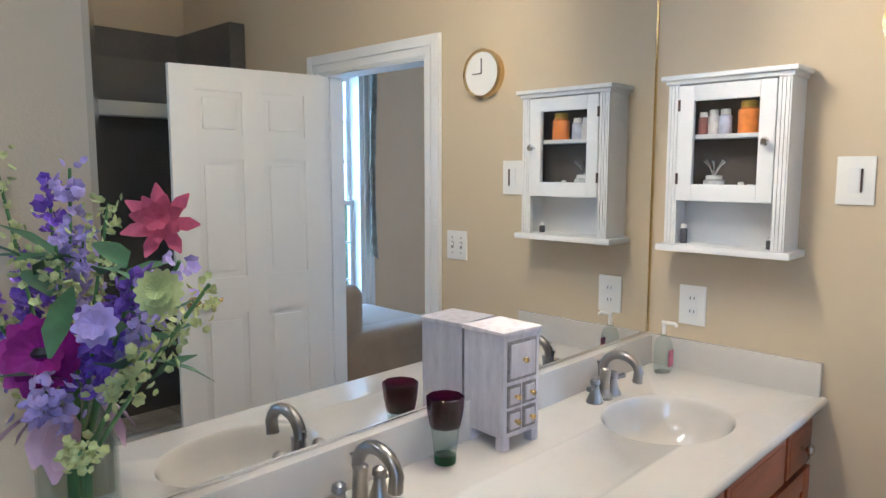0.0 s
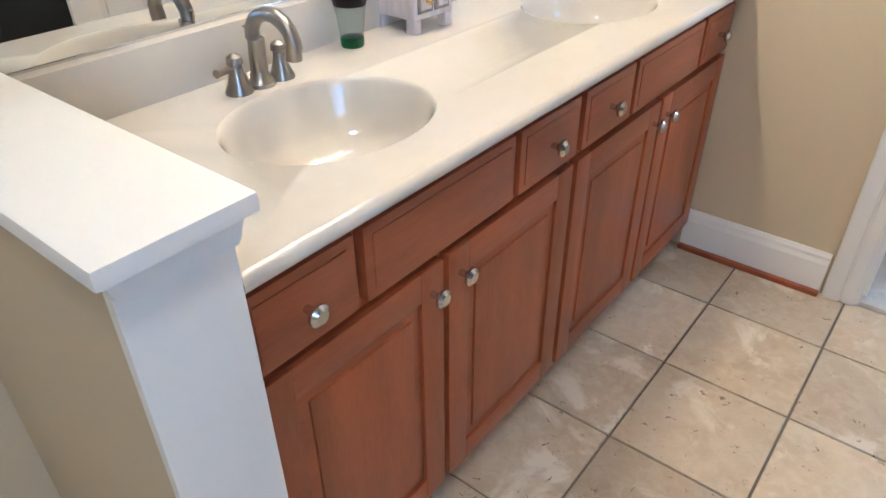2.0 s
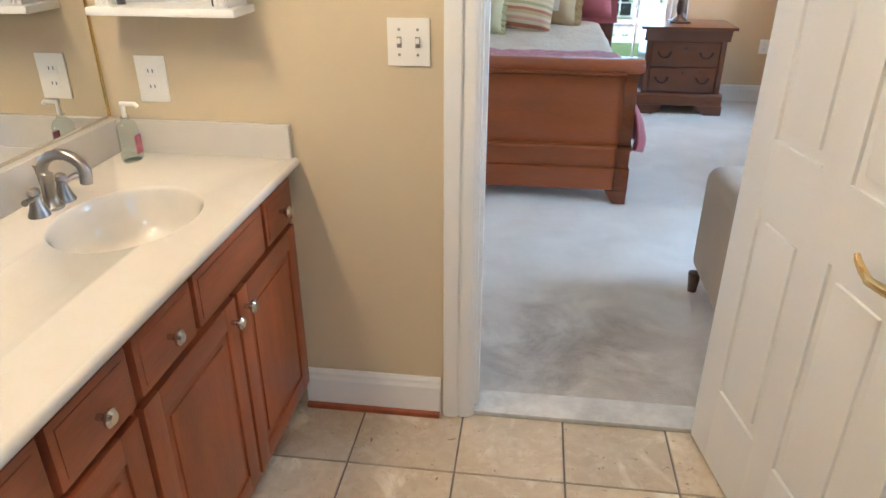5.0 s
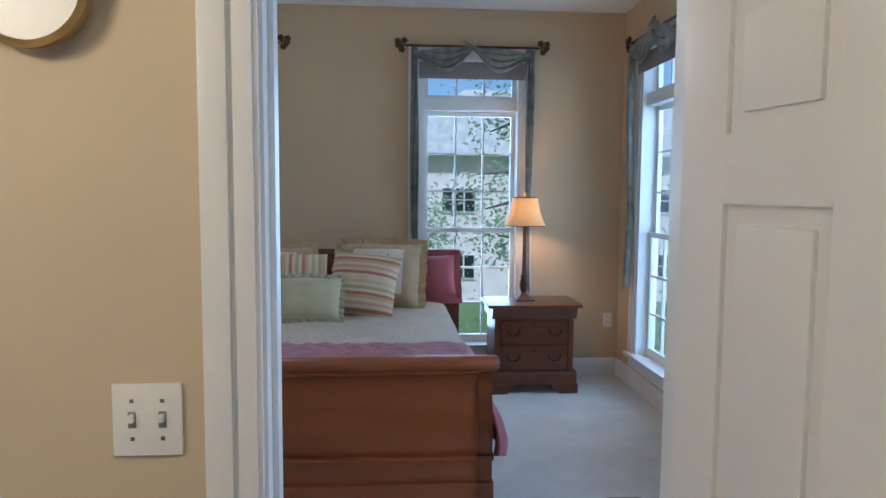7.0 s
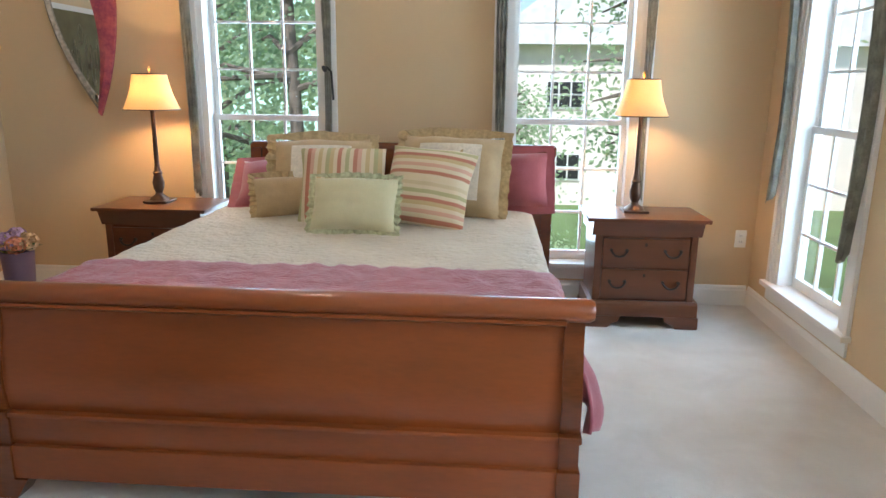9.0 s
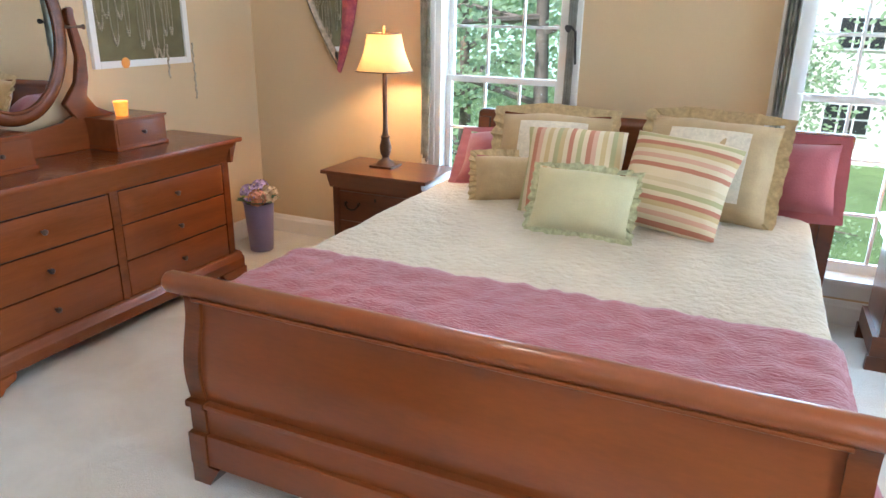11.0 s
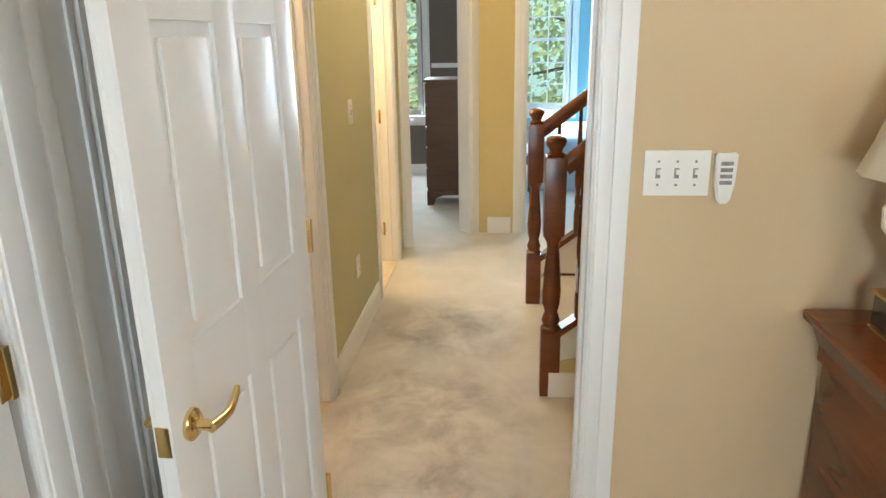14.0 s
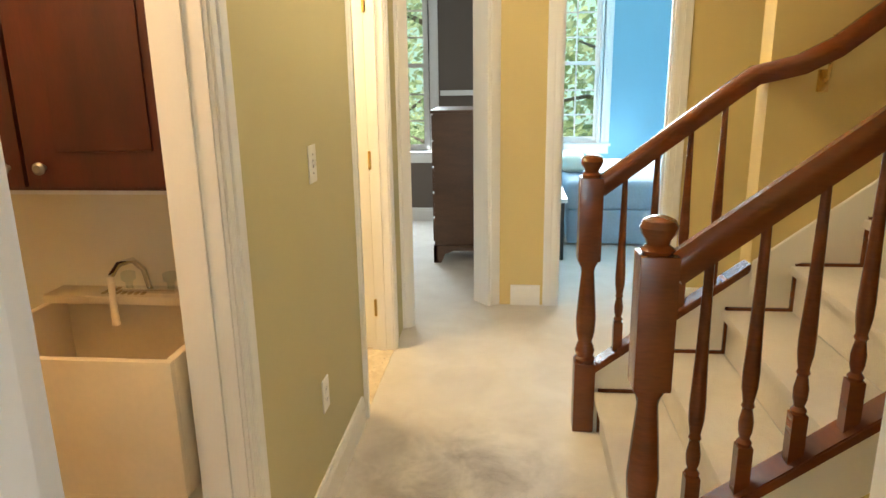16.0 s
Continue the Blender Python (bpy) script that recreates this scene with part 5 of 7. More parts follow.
def sleigh(front, z0, z1, depth, s):
    """The side outline of a curved bed end: bulging low, drawn in, then rolled over at the top. s: the way it faces."""
    out, back = [], []
    for i in range(15):
        u = i / 14
        z = z0 + (z1 - z0) * u
        y = front + s * (0.016 * math.sin(math.pi * min(1, u / 0.55)) if u < 0.55 else -0.018 * math.sin(math.pi * (u - 0.55) / 0.50))
        out.append((y, z))
        back.append((y - s * depth, z))
    return out + list(reversed(back))


FY = 4.335
part("foot_panel", P(sleigh(FY, 0.31, 0.735, 0.028, -1), "x", BX0 + 0.06, BX1 - 0.06), M["cherry_x"], bed, "curved cherry veneer panel")
part("foot_roll", T([(BX0 - 0.06, 4.340, 0.728), (BX0 - 0.045, 4.340, 0.728), (BX1 + 0.010, 4.340, 0.728), (BX1 + 0.025, 4.340, 0.728)], [0.030, 0.037, 0.037, 0.030], 24), M["cherry_x"], bed, "rounded top rail")
part("roll_bead", P([(4.318, 0.682), (4.306, 0.690), (4.306, 0.700), (4.330, 0.702), (4.36, 0.682)], "x", BX0 + 0.06, BX1 - 0.06), M["cherry_x"], bed)
part("foot_moulding", B(BX0 + 0.05, BX1 - 0.05, 4.303, 4.375, 0.300, 0.318, bevel=0.006), M["cherry_x"], bed)
part("foot_upper_rail", B(BX0 + 0.06, BX1 - 0.06, 4.322, 4.362, 0.195, 0.300, bevel=0.002), M["cherry_x"], bed)
part("foot_base", B(BX0 + 0.05, BX1 - 0.05, 4.303, 4.375, 0.075, 0.197, bevel=0.006), M["cherry_x"], bed)
for x0, x1 in ((BX0, BX0 + 0.062), (BX1 - 0.062, BX1)):
    bm = P(sleigh(FY - 0.014, 0.318, 0.735, 0.065, -1), "x", x0, x1)
    box(bm, x0 - 0.006, x1 + 0.006, 4.296, 4.384, 0.298, 0.322, 0.005)
    box(bm, x0, x1, 4.312, 4.376, 0.19, 0.300)
    box(bm, x0 - 0.006, x1 + 0.006, 4.294, 4.384, 0.075, 0.20, 0.006)
    part("post", bm, M["cherry"], bed)
    part("foot", P([(x0 - 0.004, 0.0), (x1 + 0.004, 0.0), (x1 + (0.05 if x0 < 0 else 0.004), 0.074), (x0 - (0.004 if x0 < 0 else 0.05), 0.074)], "y", 4.298, 4.38), M["cherry"], bed)
part("head_panel", P(sleigh(6.56, 0.30, 1.01, 0.03, 1), "x", BX0 + 0.22, BX1 + 0.02), M["cherry"], bed)
part("head_roll", T([(BX0 + 0.15, 6.565, 1.008), (BX0 + 0.17, 6.565, 1.008), (BX1 + 0.07, 6.565, 1.008), (BX1 + 0.09, 6.565, 1.008)], [0.030, 0.042, 0.042, 0.030], 24), M["cherry"], bed)
for x0, x1 in ((BX0 + 0.165, BX0 + 0.23), (BX1 + 0.01, BX1 + 0.075)):
    part("head_post", P(sleigh(6.575, 0.0, 1.01, 0.075, 1), "x", x0, x1), M["cherry"], bed)
for x0, x1 in ((BX0 + 0.04, BX0 + 0.07), (BX1 - 0.05, BX1 - 0.02)):
    part("side_rail", B(x0, x1, 4.36, 6.55, 0.22, 0.38, bevel=0.004), M["cherry_y"], bed)


def cloth(name, x0, x1, y0, y1, top, drop, mat, label, category, step=0.03, lift=0.0, wave=0.006, side=0.05, freq=6.0):
    """A cover lying over the mattress and hanging down at both sides, softly uneven."""
    bm = bmesh.new()
    prof = []
    n = 8
    for i in range(n + 1):
        prof.append((x0 - side * (1 - i / n) ** 0.5 * 0.4, top - drop * (1 - i / n)))
    r = 0.05
    for i in range(1, 6):
        a = math.pi / 2 * i / 5
        prof.append((x0 + r * (1 - math.cos(a)), top + r * math.sin(a) * 0.6))
    m = int((x1 - x0 - 2 * r) / step)
    for i in range(1, m):
        prof.append((x0 + r + (x1 - x0 - 2 * r) * i / m, top + r * 0.6))
    prof += [(x0 + x1 - x, z) for x, z in reversed(prof[:n + 6])]
    k = max(2, int((y1 - y0) / step))
    grid = []
    for j in range(k + 1):
        y = y0 + (y1 - y0) * j / k
        row = []
        for i, (x, z) in enumerate(prof):
            w = wave * noise.noise(Vector((x * freq, y * freq * 0.8, z * 3))) + 0.4 * wave * noise.noise(Vector((x * freq * 4, y * freq * 4, z * 5)))
            hang = max(0.0, top - z) / max(drop, 1e-3)
            out = (-1 if x < (x0 + x1) / 2 else 1) * hang * (0.02 + 0.02 * math.sin(y * 17 + x))
            row.append(bm.verts.new((x + out + lift * (-1 if i <= n else 1 if i >= len(prof) - n - 1 else 0), y, z + w + lift)))
        grid.append(row)
    for a, b in zip(grid, grid[1:]):
        for i in range(len(prof) - 1):
            bm.faces.new((a[i], a[i + 1], b[i + 1], b[i]))
    ob = part(name, bm, mat)
    solid = ob.modifiers.new("thick", "SOLIDIFY")
    solid.thickness = 0.008
    return tagged(ob, label, category)


tagged(part("mattress", B(BX0 + 0.105, BX1 - 0.085, 4.39, 6.53, 0.30, 0.675, bevel=0.06), M["lattice"]), "thick mattress under a cream quilt", "mattress")
cloth("quilt", BX0 + 0.075, BX1 - 0.055, 4.40, 6.50, 0.665, 0.34, M["quilt"], "cream matelasse quilt covering the bed", "quilt", wave=0.010, freq=7)
cloth("bed_runner", BX0 + 0.065, BX1 - 0.045, 4.395, 4.86, 0.668, 0.42, M["runner"], "ruched dusty rose blanket folded across the bed's foot", "blanket", step=0.02, lift=0.013, wave=0.012, freq=16)
bm, grid = bmesh.new(), []
for i in range(25):
    u, row = i / 24, []
    low = 0.20 + 0.20 * abs(u - 0.42) ** 1.2
    for k in range(15):
        v = k / 14
        fold = 0.016 * math.sin(u * 19 + 2 * v) * v + 0.010 * noise.noise(Vector((u * 5, v * 4, 2)))
        row.append(bm.verts.new((BX1 - 0.02 + (0.05 + 0.09 * (1 - abs(2 * u - 0.85))) * math.sin(1.9 * v) ** 1.4 + fold, 4.42 + 0.46 * u, 0.60 + (low - 0.60) * v)))
    grid.append(row)
for a, b in zip(grid, grid[1:]):
    for k in range(14):
        bm.faces.new((a[k], b[k], b[k + 1], a[k + 1]))
corner = part("blanket_corner", bm, M["maroon"])
corner.modifiers.new("thick", "SOLIDIFY").thickness = 0.012
tagged(corner, "bunched dusty rose blanket corner hanging beside the bed", "blanket")


def pillow(name, w, h, d, at, lean, turn, mat, label, group="", flange=0.0, mat_flange=None, inset=None, ruffle=None, roll=0):
    """A stuffed cushion standing on its lower edge; lean: degrees back from upright; turn: about the vertical."""
    holder = thing(name, at, label, "pillow", group)
    n = 16
    bm = bmesh.new()
    faces = []
    for s in (1, -1):
        g = []
        for j in range(n + 1):
            row = []
            for i in range(n + 1):
                u, v = 2 * i / n - 1, 2 * j / n - 1
                puff = max(0, (1 - abs(u) ** 2.6)) ** 0.55 * max(0, (1 - abs(v) ** 2.6)) ** 0.55
                pinch = 1 - 0.05 * (1 - abs(u)) * v * v - 0.0
                x, z = u * w / 2 * (1 - 0.06 * (1 - v * v) * 0 - 0.05 * (1 - abs(v)) * 0), v * h / 2
                x *= 1 - 0.05 * (1 - v * v)
                z *= 1 - 0.06 * (1 - u * u)
                wr = 0.012 * noise.noise(Vector((x * 9, z * 9, s * 3 + w * 10))) + 0.006 * noise.noise(Vector((x * 24, z * 24, s * 5 + w * 7)))
                z -= 0.045 * h * (u * u) * max(0, v) + 0.03 * h * noise.noise(Vector((x * 5 + at[0] * 9, v * 2, 4))) * max(0, v)
                x += 0.02 * w * noise.noise(Vector((z * 6, u, at[0] * 7)))
                row.append(bm.verts.new((x, s * (-d / 2) * puff + wr * puff, z)))
            g.append(row)
        for j in range(n):
            for i in range(n):
                f = (g[j][i], g[j][i + 1], g[j + 1][i + 1], g[j + 1][i])
                bm.faces.new(f if s == 1 else tuple(reversed(f)))
    bmesh.ops.remove_doubles(bm, verts=bm.verts, dist=1e-4)
    part("cushion", bm, mat, holder)
    if flange or ruffle:
        bm = bmesh.new()
        loop_in, loop_out = [], []
        m = 120
        fl = flange or 0.03
        for i in range(m):
            a = i / m * 4
            side, f = int(a), a - int(a)
            u, v = ((-1 + 2 * f, -1), (1, -1 + 2 * f), (1 - 2 * f, 1), (-1, 1 - 2 * f))[side]
            x, z = u * w / 2 * (1 - 0.05 * (1 - v * v)), v * h / 2 * (1 - 0.06 * (1 - u * u))
            wob = (0.020 if ruffle else 0.006) * noise.noise(Vector((i * 0.43, at[0] * 11, 1))) + (0.006 if ruffle else 0.001) * math.sin(i * 1.7)
            ox, oz = u * (w / 2 + fl), v * (h / 2 + fl)
            oz -= 0.045 * h * (u * u) * max(0, v) + 0.03 * h * noise.noise(Vector((x * 5 + at[0] * 9, v * 2, 4))) * max(0, v)
            loop_in.append(bm.verts.new((x * 0.97, 0, z * 0.97)))
            loop_out.append(bm.verts.new((ox + wob * 0.5, wob, oz + wob * 0.6)))
        for i in range(m):
            bm.faces.new((loop_in[i], loop_in[(i + 1) % m], loop_out[(i + 1) % m], loop_out[i]))
        part("ruffle" if ruffle else "flange", bm, mat_flange or mat, holder)
    if inset:
        bm = bmesh.new()
        g = []
        for j in range(9):
            row = []
            for i in range(9):
                u, v = (2 * i / 8 - 1) * 0.60, (2 * j / 8 - 1) * 0.66
                puff = (1 - abs(u) ** 2.6) ** 0.55 * (1 - abs(v) ** 2.6) ** 0.55
                row.append(bm.verts.new((u * w / 2, -d / 2 * puff - 0.006, v * h / 2)))
            g.append(row)
        for j in range(8):
            for i in range(8):
                bm.faces.new((g[j][i], g[j][i + 1], g[j + 1][i + 1], g[j + 1][i]))
        part("centre_panel", bm, inset, holder, "white lattice panel")
    holder.matrix_basis = Matrix.Translation(at) @ Matrix.Rotation(radians(turn), 4, "Z") @ Matrix.Rotation(radians(-lean), 4, "X") @ Matrix.Rotation(radians(roll), 4, "Y") @ Matrix.Translation((0, 0, h / 2))
    for o in holder.children:
        o.matrix_parent_inverse = Matrix.Identity(4)
    return holder


Z = 0.70
pillow("bed_pillow", 0.52, 0.38, 0.18, (-0.64, 6.18, Z), 52, 8, M["maroon"], "dusty rose pillow in a flanged sham", "rose pillows", flange=0.04)
pillow("bed_pillow", 0.42, 0.34, 0.17, (0.70, 6.26, Z + 0.01), 24, -8, M["maroon"], "dusty rose pillow in a flanged sham", "rose pillows", flange=0.04, roll=-4)
pillow("euro_sham", 0.56, 0.45, 0.20, (-0.37, 6.08, Z - 0.01), 27, 8, M["tanfab"], "large tan ruffled cushion with white centre panel", "tan cushions", flange=0.04, mat_flange=M["tassel"], inset=M["lattice"], ruffle=True)
pillow("euro_sham", 0.58, 0.48, 0.22, (0.34, 6.02, Z - 0.01), 25, -9, M["tanfab"], "large tan ruffled cushion with white lattice centre", "tan cushions", flange=0.04, mat_flange=M["tassel"], inset=M["lattice"], ruffle=True)
pillow("small_cushion", 0.34, 0.24, 0.14, (-0.52, 5.93, Z - 0.01), 30, 20, M["tanfab"], "small tan fringed cushion leaning on the shams", flange=0.03, mat_flange=M["tassel"], ruffle=True)
pillow("striped_cushion", 0.46, 0.43, 0.17, (-0.20, 5.80, Z - 0.01), 26, 4, M["stripe_x"], "square cushion with upright cream, green and rust stripes", "striped cushions")
pillow("striped_cushion", 0.46, 0.44, 0.18, (0.22, 5.72, Z - 0.01), 26, -10, M["stripe_z"], "square cushion with level cream and rust stripes", "striped cushions", roll=5)
pillow("green_cushion", 0.42, 0.27, 0.14, (-0.08, 5.50, Z + 0.01), 22, -3, M["sage"], "small pale green cushion with moss fringe", flange=0.02, mat_flange=M["fringe"], ruffle=True)


# nightstands
def nightstand(x0, y0, label):
    x1, y1 = x0 + 0.70, y0 + 0.46
    o = thing("nightstand", ((x0 + x1) / 2, (y0 + y1) / 2, 0), label, "nightstand", "nightstands")
    part("top", B(x0, x1, y0, y1, 0.642, 0.665, bevel=0.008), M["nightwood"], o, "polished cherry top")
    part("frieze", P([(y0 + 0.012, 0.642), (y0 + 0.020, 0.622), (y0 + 0.034, 0.590), (y0 + 0.048, 0.562), (y0 + 0.05, 0.556), (y1 - 0.01, 0.556), (y1 - 0.01, 0.642)], "x", x0 + 0.035, x1 - 0.035), M["nightwood"], o)
    part("body", B(x0 + 0.055, x1 - 0.055, y0 + 0.060, y1 - 0.01, 0.16, 0.556, bevel=0.003), M["nightwood"], o)
    for xa, xb in ((x0 + 0.055, x0 + 0.095), (x1 - 0.095, x1 - 0.055)):
        part("corner_post", B(xa, xb, y0 + 0.048, y0 + 0.062, 0.16, 0.556, bevel=0.004), M["nightwood"], o)
    for z0, z1 in ((0.372, 0.540), (0.182, 0.355)):
        d = part("drawer", B(x0 + 0.102, x1 - 0.102, y0 + 0.045, y0 + 0.064, z0, z1, bevel=0.004), M["nightwood"], o)
        part("keyhole", B(x0 + 0.343, x0 + 0.357, y0 + 0.042, y0 + 0.046, z1 - 0.045, z1 - 0.025, bevel=0.002), M["iron"], d)
        for px in (x0 + 0.195, x1 - 0.195):
            bm = T([(px - 0.045, y0 + 0.042, z0 + 0.098), (px - 0.043, y0 + 0.030, z0 + 0.088), (px - 0.025, y0 + 0.026, z0 + 0.068), (px, y0 + 0.025, z0 + 0.062), (px + 0.025, y0 + 0.026, z0 + 0.068), (px + 0.043, y0 + 0.030, z0 + 0.088), (px + 0.045, y0 + 0.042, z0 + 0.098)], 0.006, 8)
            for s in (-0.045, 0.045):
                tube(bm, [(px + s, y0 + 0.046, z0 + 0.098), (px + s, y0 + 0.034, z0 + 0.098)], 0.010, 10)
            part("bail_pull", bm, M["iron"], d, "dark bronze bail handle")
    part("base_moulding", P([(y0 + 0.028, 0.070), (y0 + 0.026, 0.140), (y0 + 0.034, 0.152), (y0 + 0.046, 0.163), (y1 - 0.01, 0.163), (y1 - 0.01, 0.070)], "x", x0 + 0.030, x1 - 0.030), M["nightwood"], o)
    for xa, s in ((x0 + 0.022, 1), (x1 - 0.022, -1)):
        part("bracket_foot", P([(xa, 0), (xa + s * 0.13, 0), (xa + s * 0.15, 0.022), (xa + s * 0.19, 0.040), (xa + s * 0.20, 0.071), (xa, 0.071)], "y", y0 + 0.022, y0 + 0.05), M["nightwood"], o)
        part("back_foot", B(min(xa, xa + s * 0.06), max(xa, xa + s * 0.06), y1 - 0.06, y1 - 0.01, 0, 0.071), M["nightwood"], o)
    return o


nightstand(1.143, 6.244, "cherry wood nightstand with two drawers and bail handles")
nightstand(-1.80, 6.19, "cherry wood nightstand beside the bed in shadow")


def bedside_lamp(x, y, z, label):
    o = thing("table_lamp", (x, y, z), label, "table lamp", "bedside lamps")
    bm = B(x - 0.075, x + 0.075, y - 0.075, y + 0.075, z, z + 0.014, bevel=0.006)
    lathe(bm, [(0.062, 0.013), (0.050, 0.030), (0.026, 0.045), (0.020, 0.060)], (x, y, z), 20)
    part("base", bm, M["bronze"], o, "dark carved base")
    part("column", L([(0.018, 0.055), (0.032, 0.085), (0.036, 0.125), (0.024, 0.170), (0.030, 0.185), (0.020, 0.195), (0.015, 0.23), (0.013, 0.56), (0.020, 0.575), (0.014, 0.585), (0.008, 0.64)], (x, y, z), 18), M["bronze"], o)
    bm = bmesh.new()
    rings = []
    for k, (r, h) in enumerate(((0.150, 0.570), (0.140, 0.592), (0.122, 0.64), (0.106, 0.69), (0.095, 0.75), (0.090, 0.780))):
        ring = []
        for i in range(32):
            a = 2 * math.pi * i / 32
            c, s = math.cos(a), math.sin(a)
            q = (abs(c) ** 5 + abs(s) ** 5) ** (-1 / 5)
            sc = 1 - 0.07 * abs(math.sin(2 * a)) ** 3
            ring.append(bm.verts.new((x + r * c * q * sc, y + r * s * q * sc, z + h)))
        rings.append(ring)
    for lo, hi in zip(rings, rings[1:]):
        for i in range(32):
            bm.faces.new((lo[i], lo[(i + 1) % 32], hi[(i + 1) % 32], hi[i]))
    sh = part("shade", bm, M["shade"], o, "lit cream bell shade with dark piping")
    bm = bmesh.new()
    for ring in ((0.151, 0.570), (0.091, 0.780)):
        pts = []
        for i in range(33):
            a = 2 * math.pi * i / 32
            c, s = math.cos(a), math.sin(a)
            q = (abs(c) ** 5 + abs(s) ** 5) ** (-1 / 5) * (1 - 0.07 * abs(math.sin(2 * a)) ** 3)
            pts.append((x + ring[0] * c * q, y + ring[0] * s * q, z + ring[1]))
        tube(bm, pts, 0.0035, 6)
    part("piping", bm, M["bronze"], sh)
    part("finial", L([(0.004, 0.74), (0.004, 0.795), (0.011, 0.808), (0.004, 0.825)], (x, y, z), 12), M["brass"], o)
    part("spider", B(x - 0.09, x + 0.09, y - 0.002, y + 0.002, z + 0.772, z + 0.776), M["brass"], o)
    return o


bedside_lamp(-1.50, 6.46, 0.665, "lit bedside lamp with cream bell shade on a dark column")
bedside_lamp(1.45, 6.50, 0.665, "lit bedside lamp with cream bell shade on a dark column")


# curtains: scarf over a rod with leaf finials
def drapes(axis, face, way, c, half, low_a, low_b):
    o = thing("window_scarf", (0, 0, 0), "grey green scarf swag draped over a rod at the window", "curtain", "window scarves")

    def at(u, d, z):
        return (u, face + way * d, z) if axis == "y" else (face + way * d, u, z)

    rod = part("rod", T([at(c - half - 0.06, 0.06, 2.60), at(c + half + 0.06, 0.06, 2.60)], 0.009, 10), M["bronze"], o, "dark metal rod")
    rg = random.Random(3)
    for s in (-1, 1):
        bm = bmesh.new()
        e = Vector(at(c + s * (half + 0.07), 0.06, 2.60))
        for dz, du in ((0.035, 0.0), (0.0, 0.045), (-0.03, 0.02), (0.03, 0.05)):
            p = Vector(at(c + s * (half + 0.07 + du), 0.06, 2.60 + dz))
            for k in range(5):
                a = 2 * math.pi * k / 5
                petal(bm, p, Vector((math.cos(a), 0.2, math.sin(a))) if axis == "y" else Vector((0.2, math.cos(a), math.sin(a))), 0.028, 0.022, 0.1, Vector((0, -1, 0)))
            tube(bm, [e, p], 0.004, 6)
        part("leaf_finial", bm, M["bronze"], rod, "bronze leaf finial")
        part("bracket", T([at(c + s * half, 0.0, 2.60), at(c + s * half, 0.06, 2.60)], 0.008, 8), M["bronze"], rod)
    for s in (-1, 1):
        bm = bmesh.new()
        g = []
        for j in range(11):
            v = j / 10
            row = []
            for i in range(25):
                u = i / 24
                x = c + s * half * u
                sag = 0.015 + (0.13 + 0.03 * math.sin(u * 5)) * v * math.sin(math.pi * min(1, u * 0.98 + 0.02)) + 0.03 * v * u
                z = 2.605 - 0.035 * u - sag + 0.010 * math.sin(v * 22 + u * 4)
                row.append(bm.verts.new(at(x, 0.075 + 0.018 * math.sin(v * 20 + u * 3), z)))
            g.append(row)
        for j in range(10):
            for i in range(24):
                bm.faces.new((g[j][i], g[j][i + 1], g[j + 1][i + 1], g[j + 1][i]))
        sw = part("swag", bm, M["curtain"], o)
        sw.modifiers.new("thick", "SOLIDIFY").thickness = 0.004
        low = low_a if s < 0 else low_b
        bm = bmesh.new()
        g = []
        for j in range(41):
            v = j / 40
            z = 2.585 + (low - 2.585) * v
            row = []
            for i in range(19):
                u = i / 18
                w = 0.044 + 0.010 * math.sin(v * 5 + s)
                x = c + s * (half - 0.005 + (u - 0.5) * 2 * w * 0.62 - 0.01 * v)
                row.append(bm.verts.new(at(x, 0.055 + 0.020 * math.sin(u * 19 + v * 2) + 0.012 * math.sin(v * 7), z - 0.05 * u * v * (1 if s > 0 else -1) + 0.012 * math.sin(u * 17) * v)))
            g.append(row)
        for j in range(40):
            for i in range(18):
                bm.faces.new((g[j][i], g[j][i + 1], g[j + 1][i + 1], g[j + 1][i]))
        tail = part("tail", bm, M["curtain"], o)
        tail.modifiers.new("thick", "SOLIDIFY").thickness = 0.004
    bm = bmesh.new()
    for k in range(7):
        a = k * 0.9
        petal(bm, Vector(at(c, 0.09, 2.60)), Vector((math.cos(a) * 0.9, -way * 0.1, 0.5 * math.sin(a))) if axis == "y" else Vector((0.1, math.cos(a) * 0.9, 0.5 * math.sin(a))), 0.085, 0.045, 0.15)
    part("knot", bm, M["curtain"], o)
    b0, b1 = at(c - half + 0.045, 0.022, 2.36), at(c + half - 0.045, 0.026, 2.49)
    part("roller_blind", B(*sorted((b0[0], b1[0])), *sorted((b0[1], b1[1])), 2.36, 2.49), M["roller"], o, "grey roller blind rolled up")
    return o


drapes("y", 6.80, -1, W1, 0.46, 0.66, 0.85)
drapes("y", 6.80, -1, W2, 0.46, 0.80, 0.75)
drapes("x", 2.29, -1, WE, 0.46, 0.60, 0.80)
drapes("x", 2.29, -1, 3.42, 0.46, 0.60, 0.80)
bm = T([(-0.455, 6.735, 1.48), (-0.465, 6.70, 1.50), (-0.48, 6.68, 1.49)], [0.006, 0.008, 0.022], 12)
tube(bm, [(-0.45, 6.74, 1.48), (-0.445, 6.745, 1.38), (-0.44, 6.745, 1.30)], 0.007, 8)
tagged(part("curtain_holdback", bm, M["black"]), "black metal curtain holdback at the window", "curtain hook")

# dresser
DX0, DX1, DY0, DY1, DZ = -2.712, -2.175, 4.218, 5.965, 0.865
dresser = thing("dresser", (-2.45, 5.1, 0), "long cherry wood dresser with six drawers against the wall", "dresser")
part("top", B(DX0, DX1, DY0, DY1, DZ - 0.026, DZ, bevel=0.008), M["cherry_y"], dresser, "polished dark cherry top")
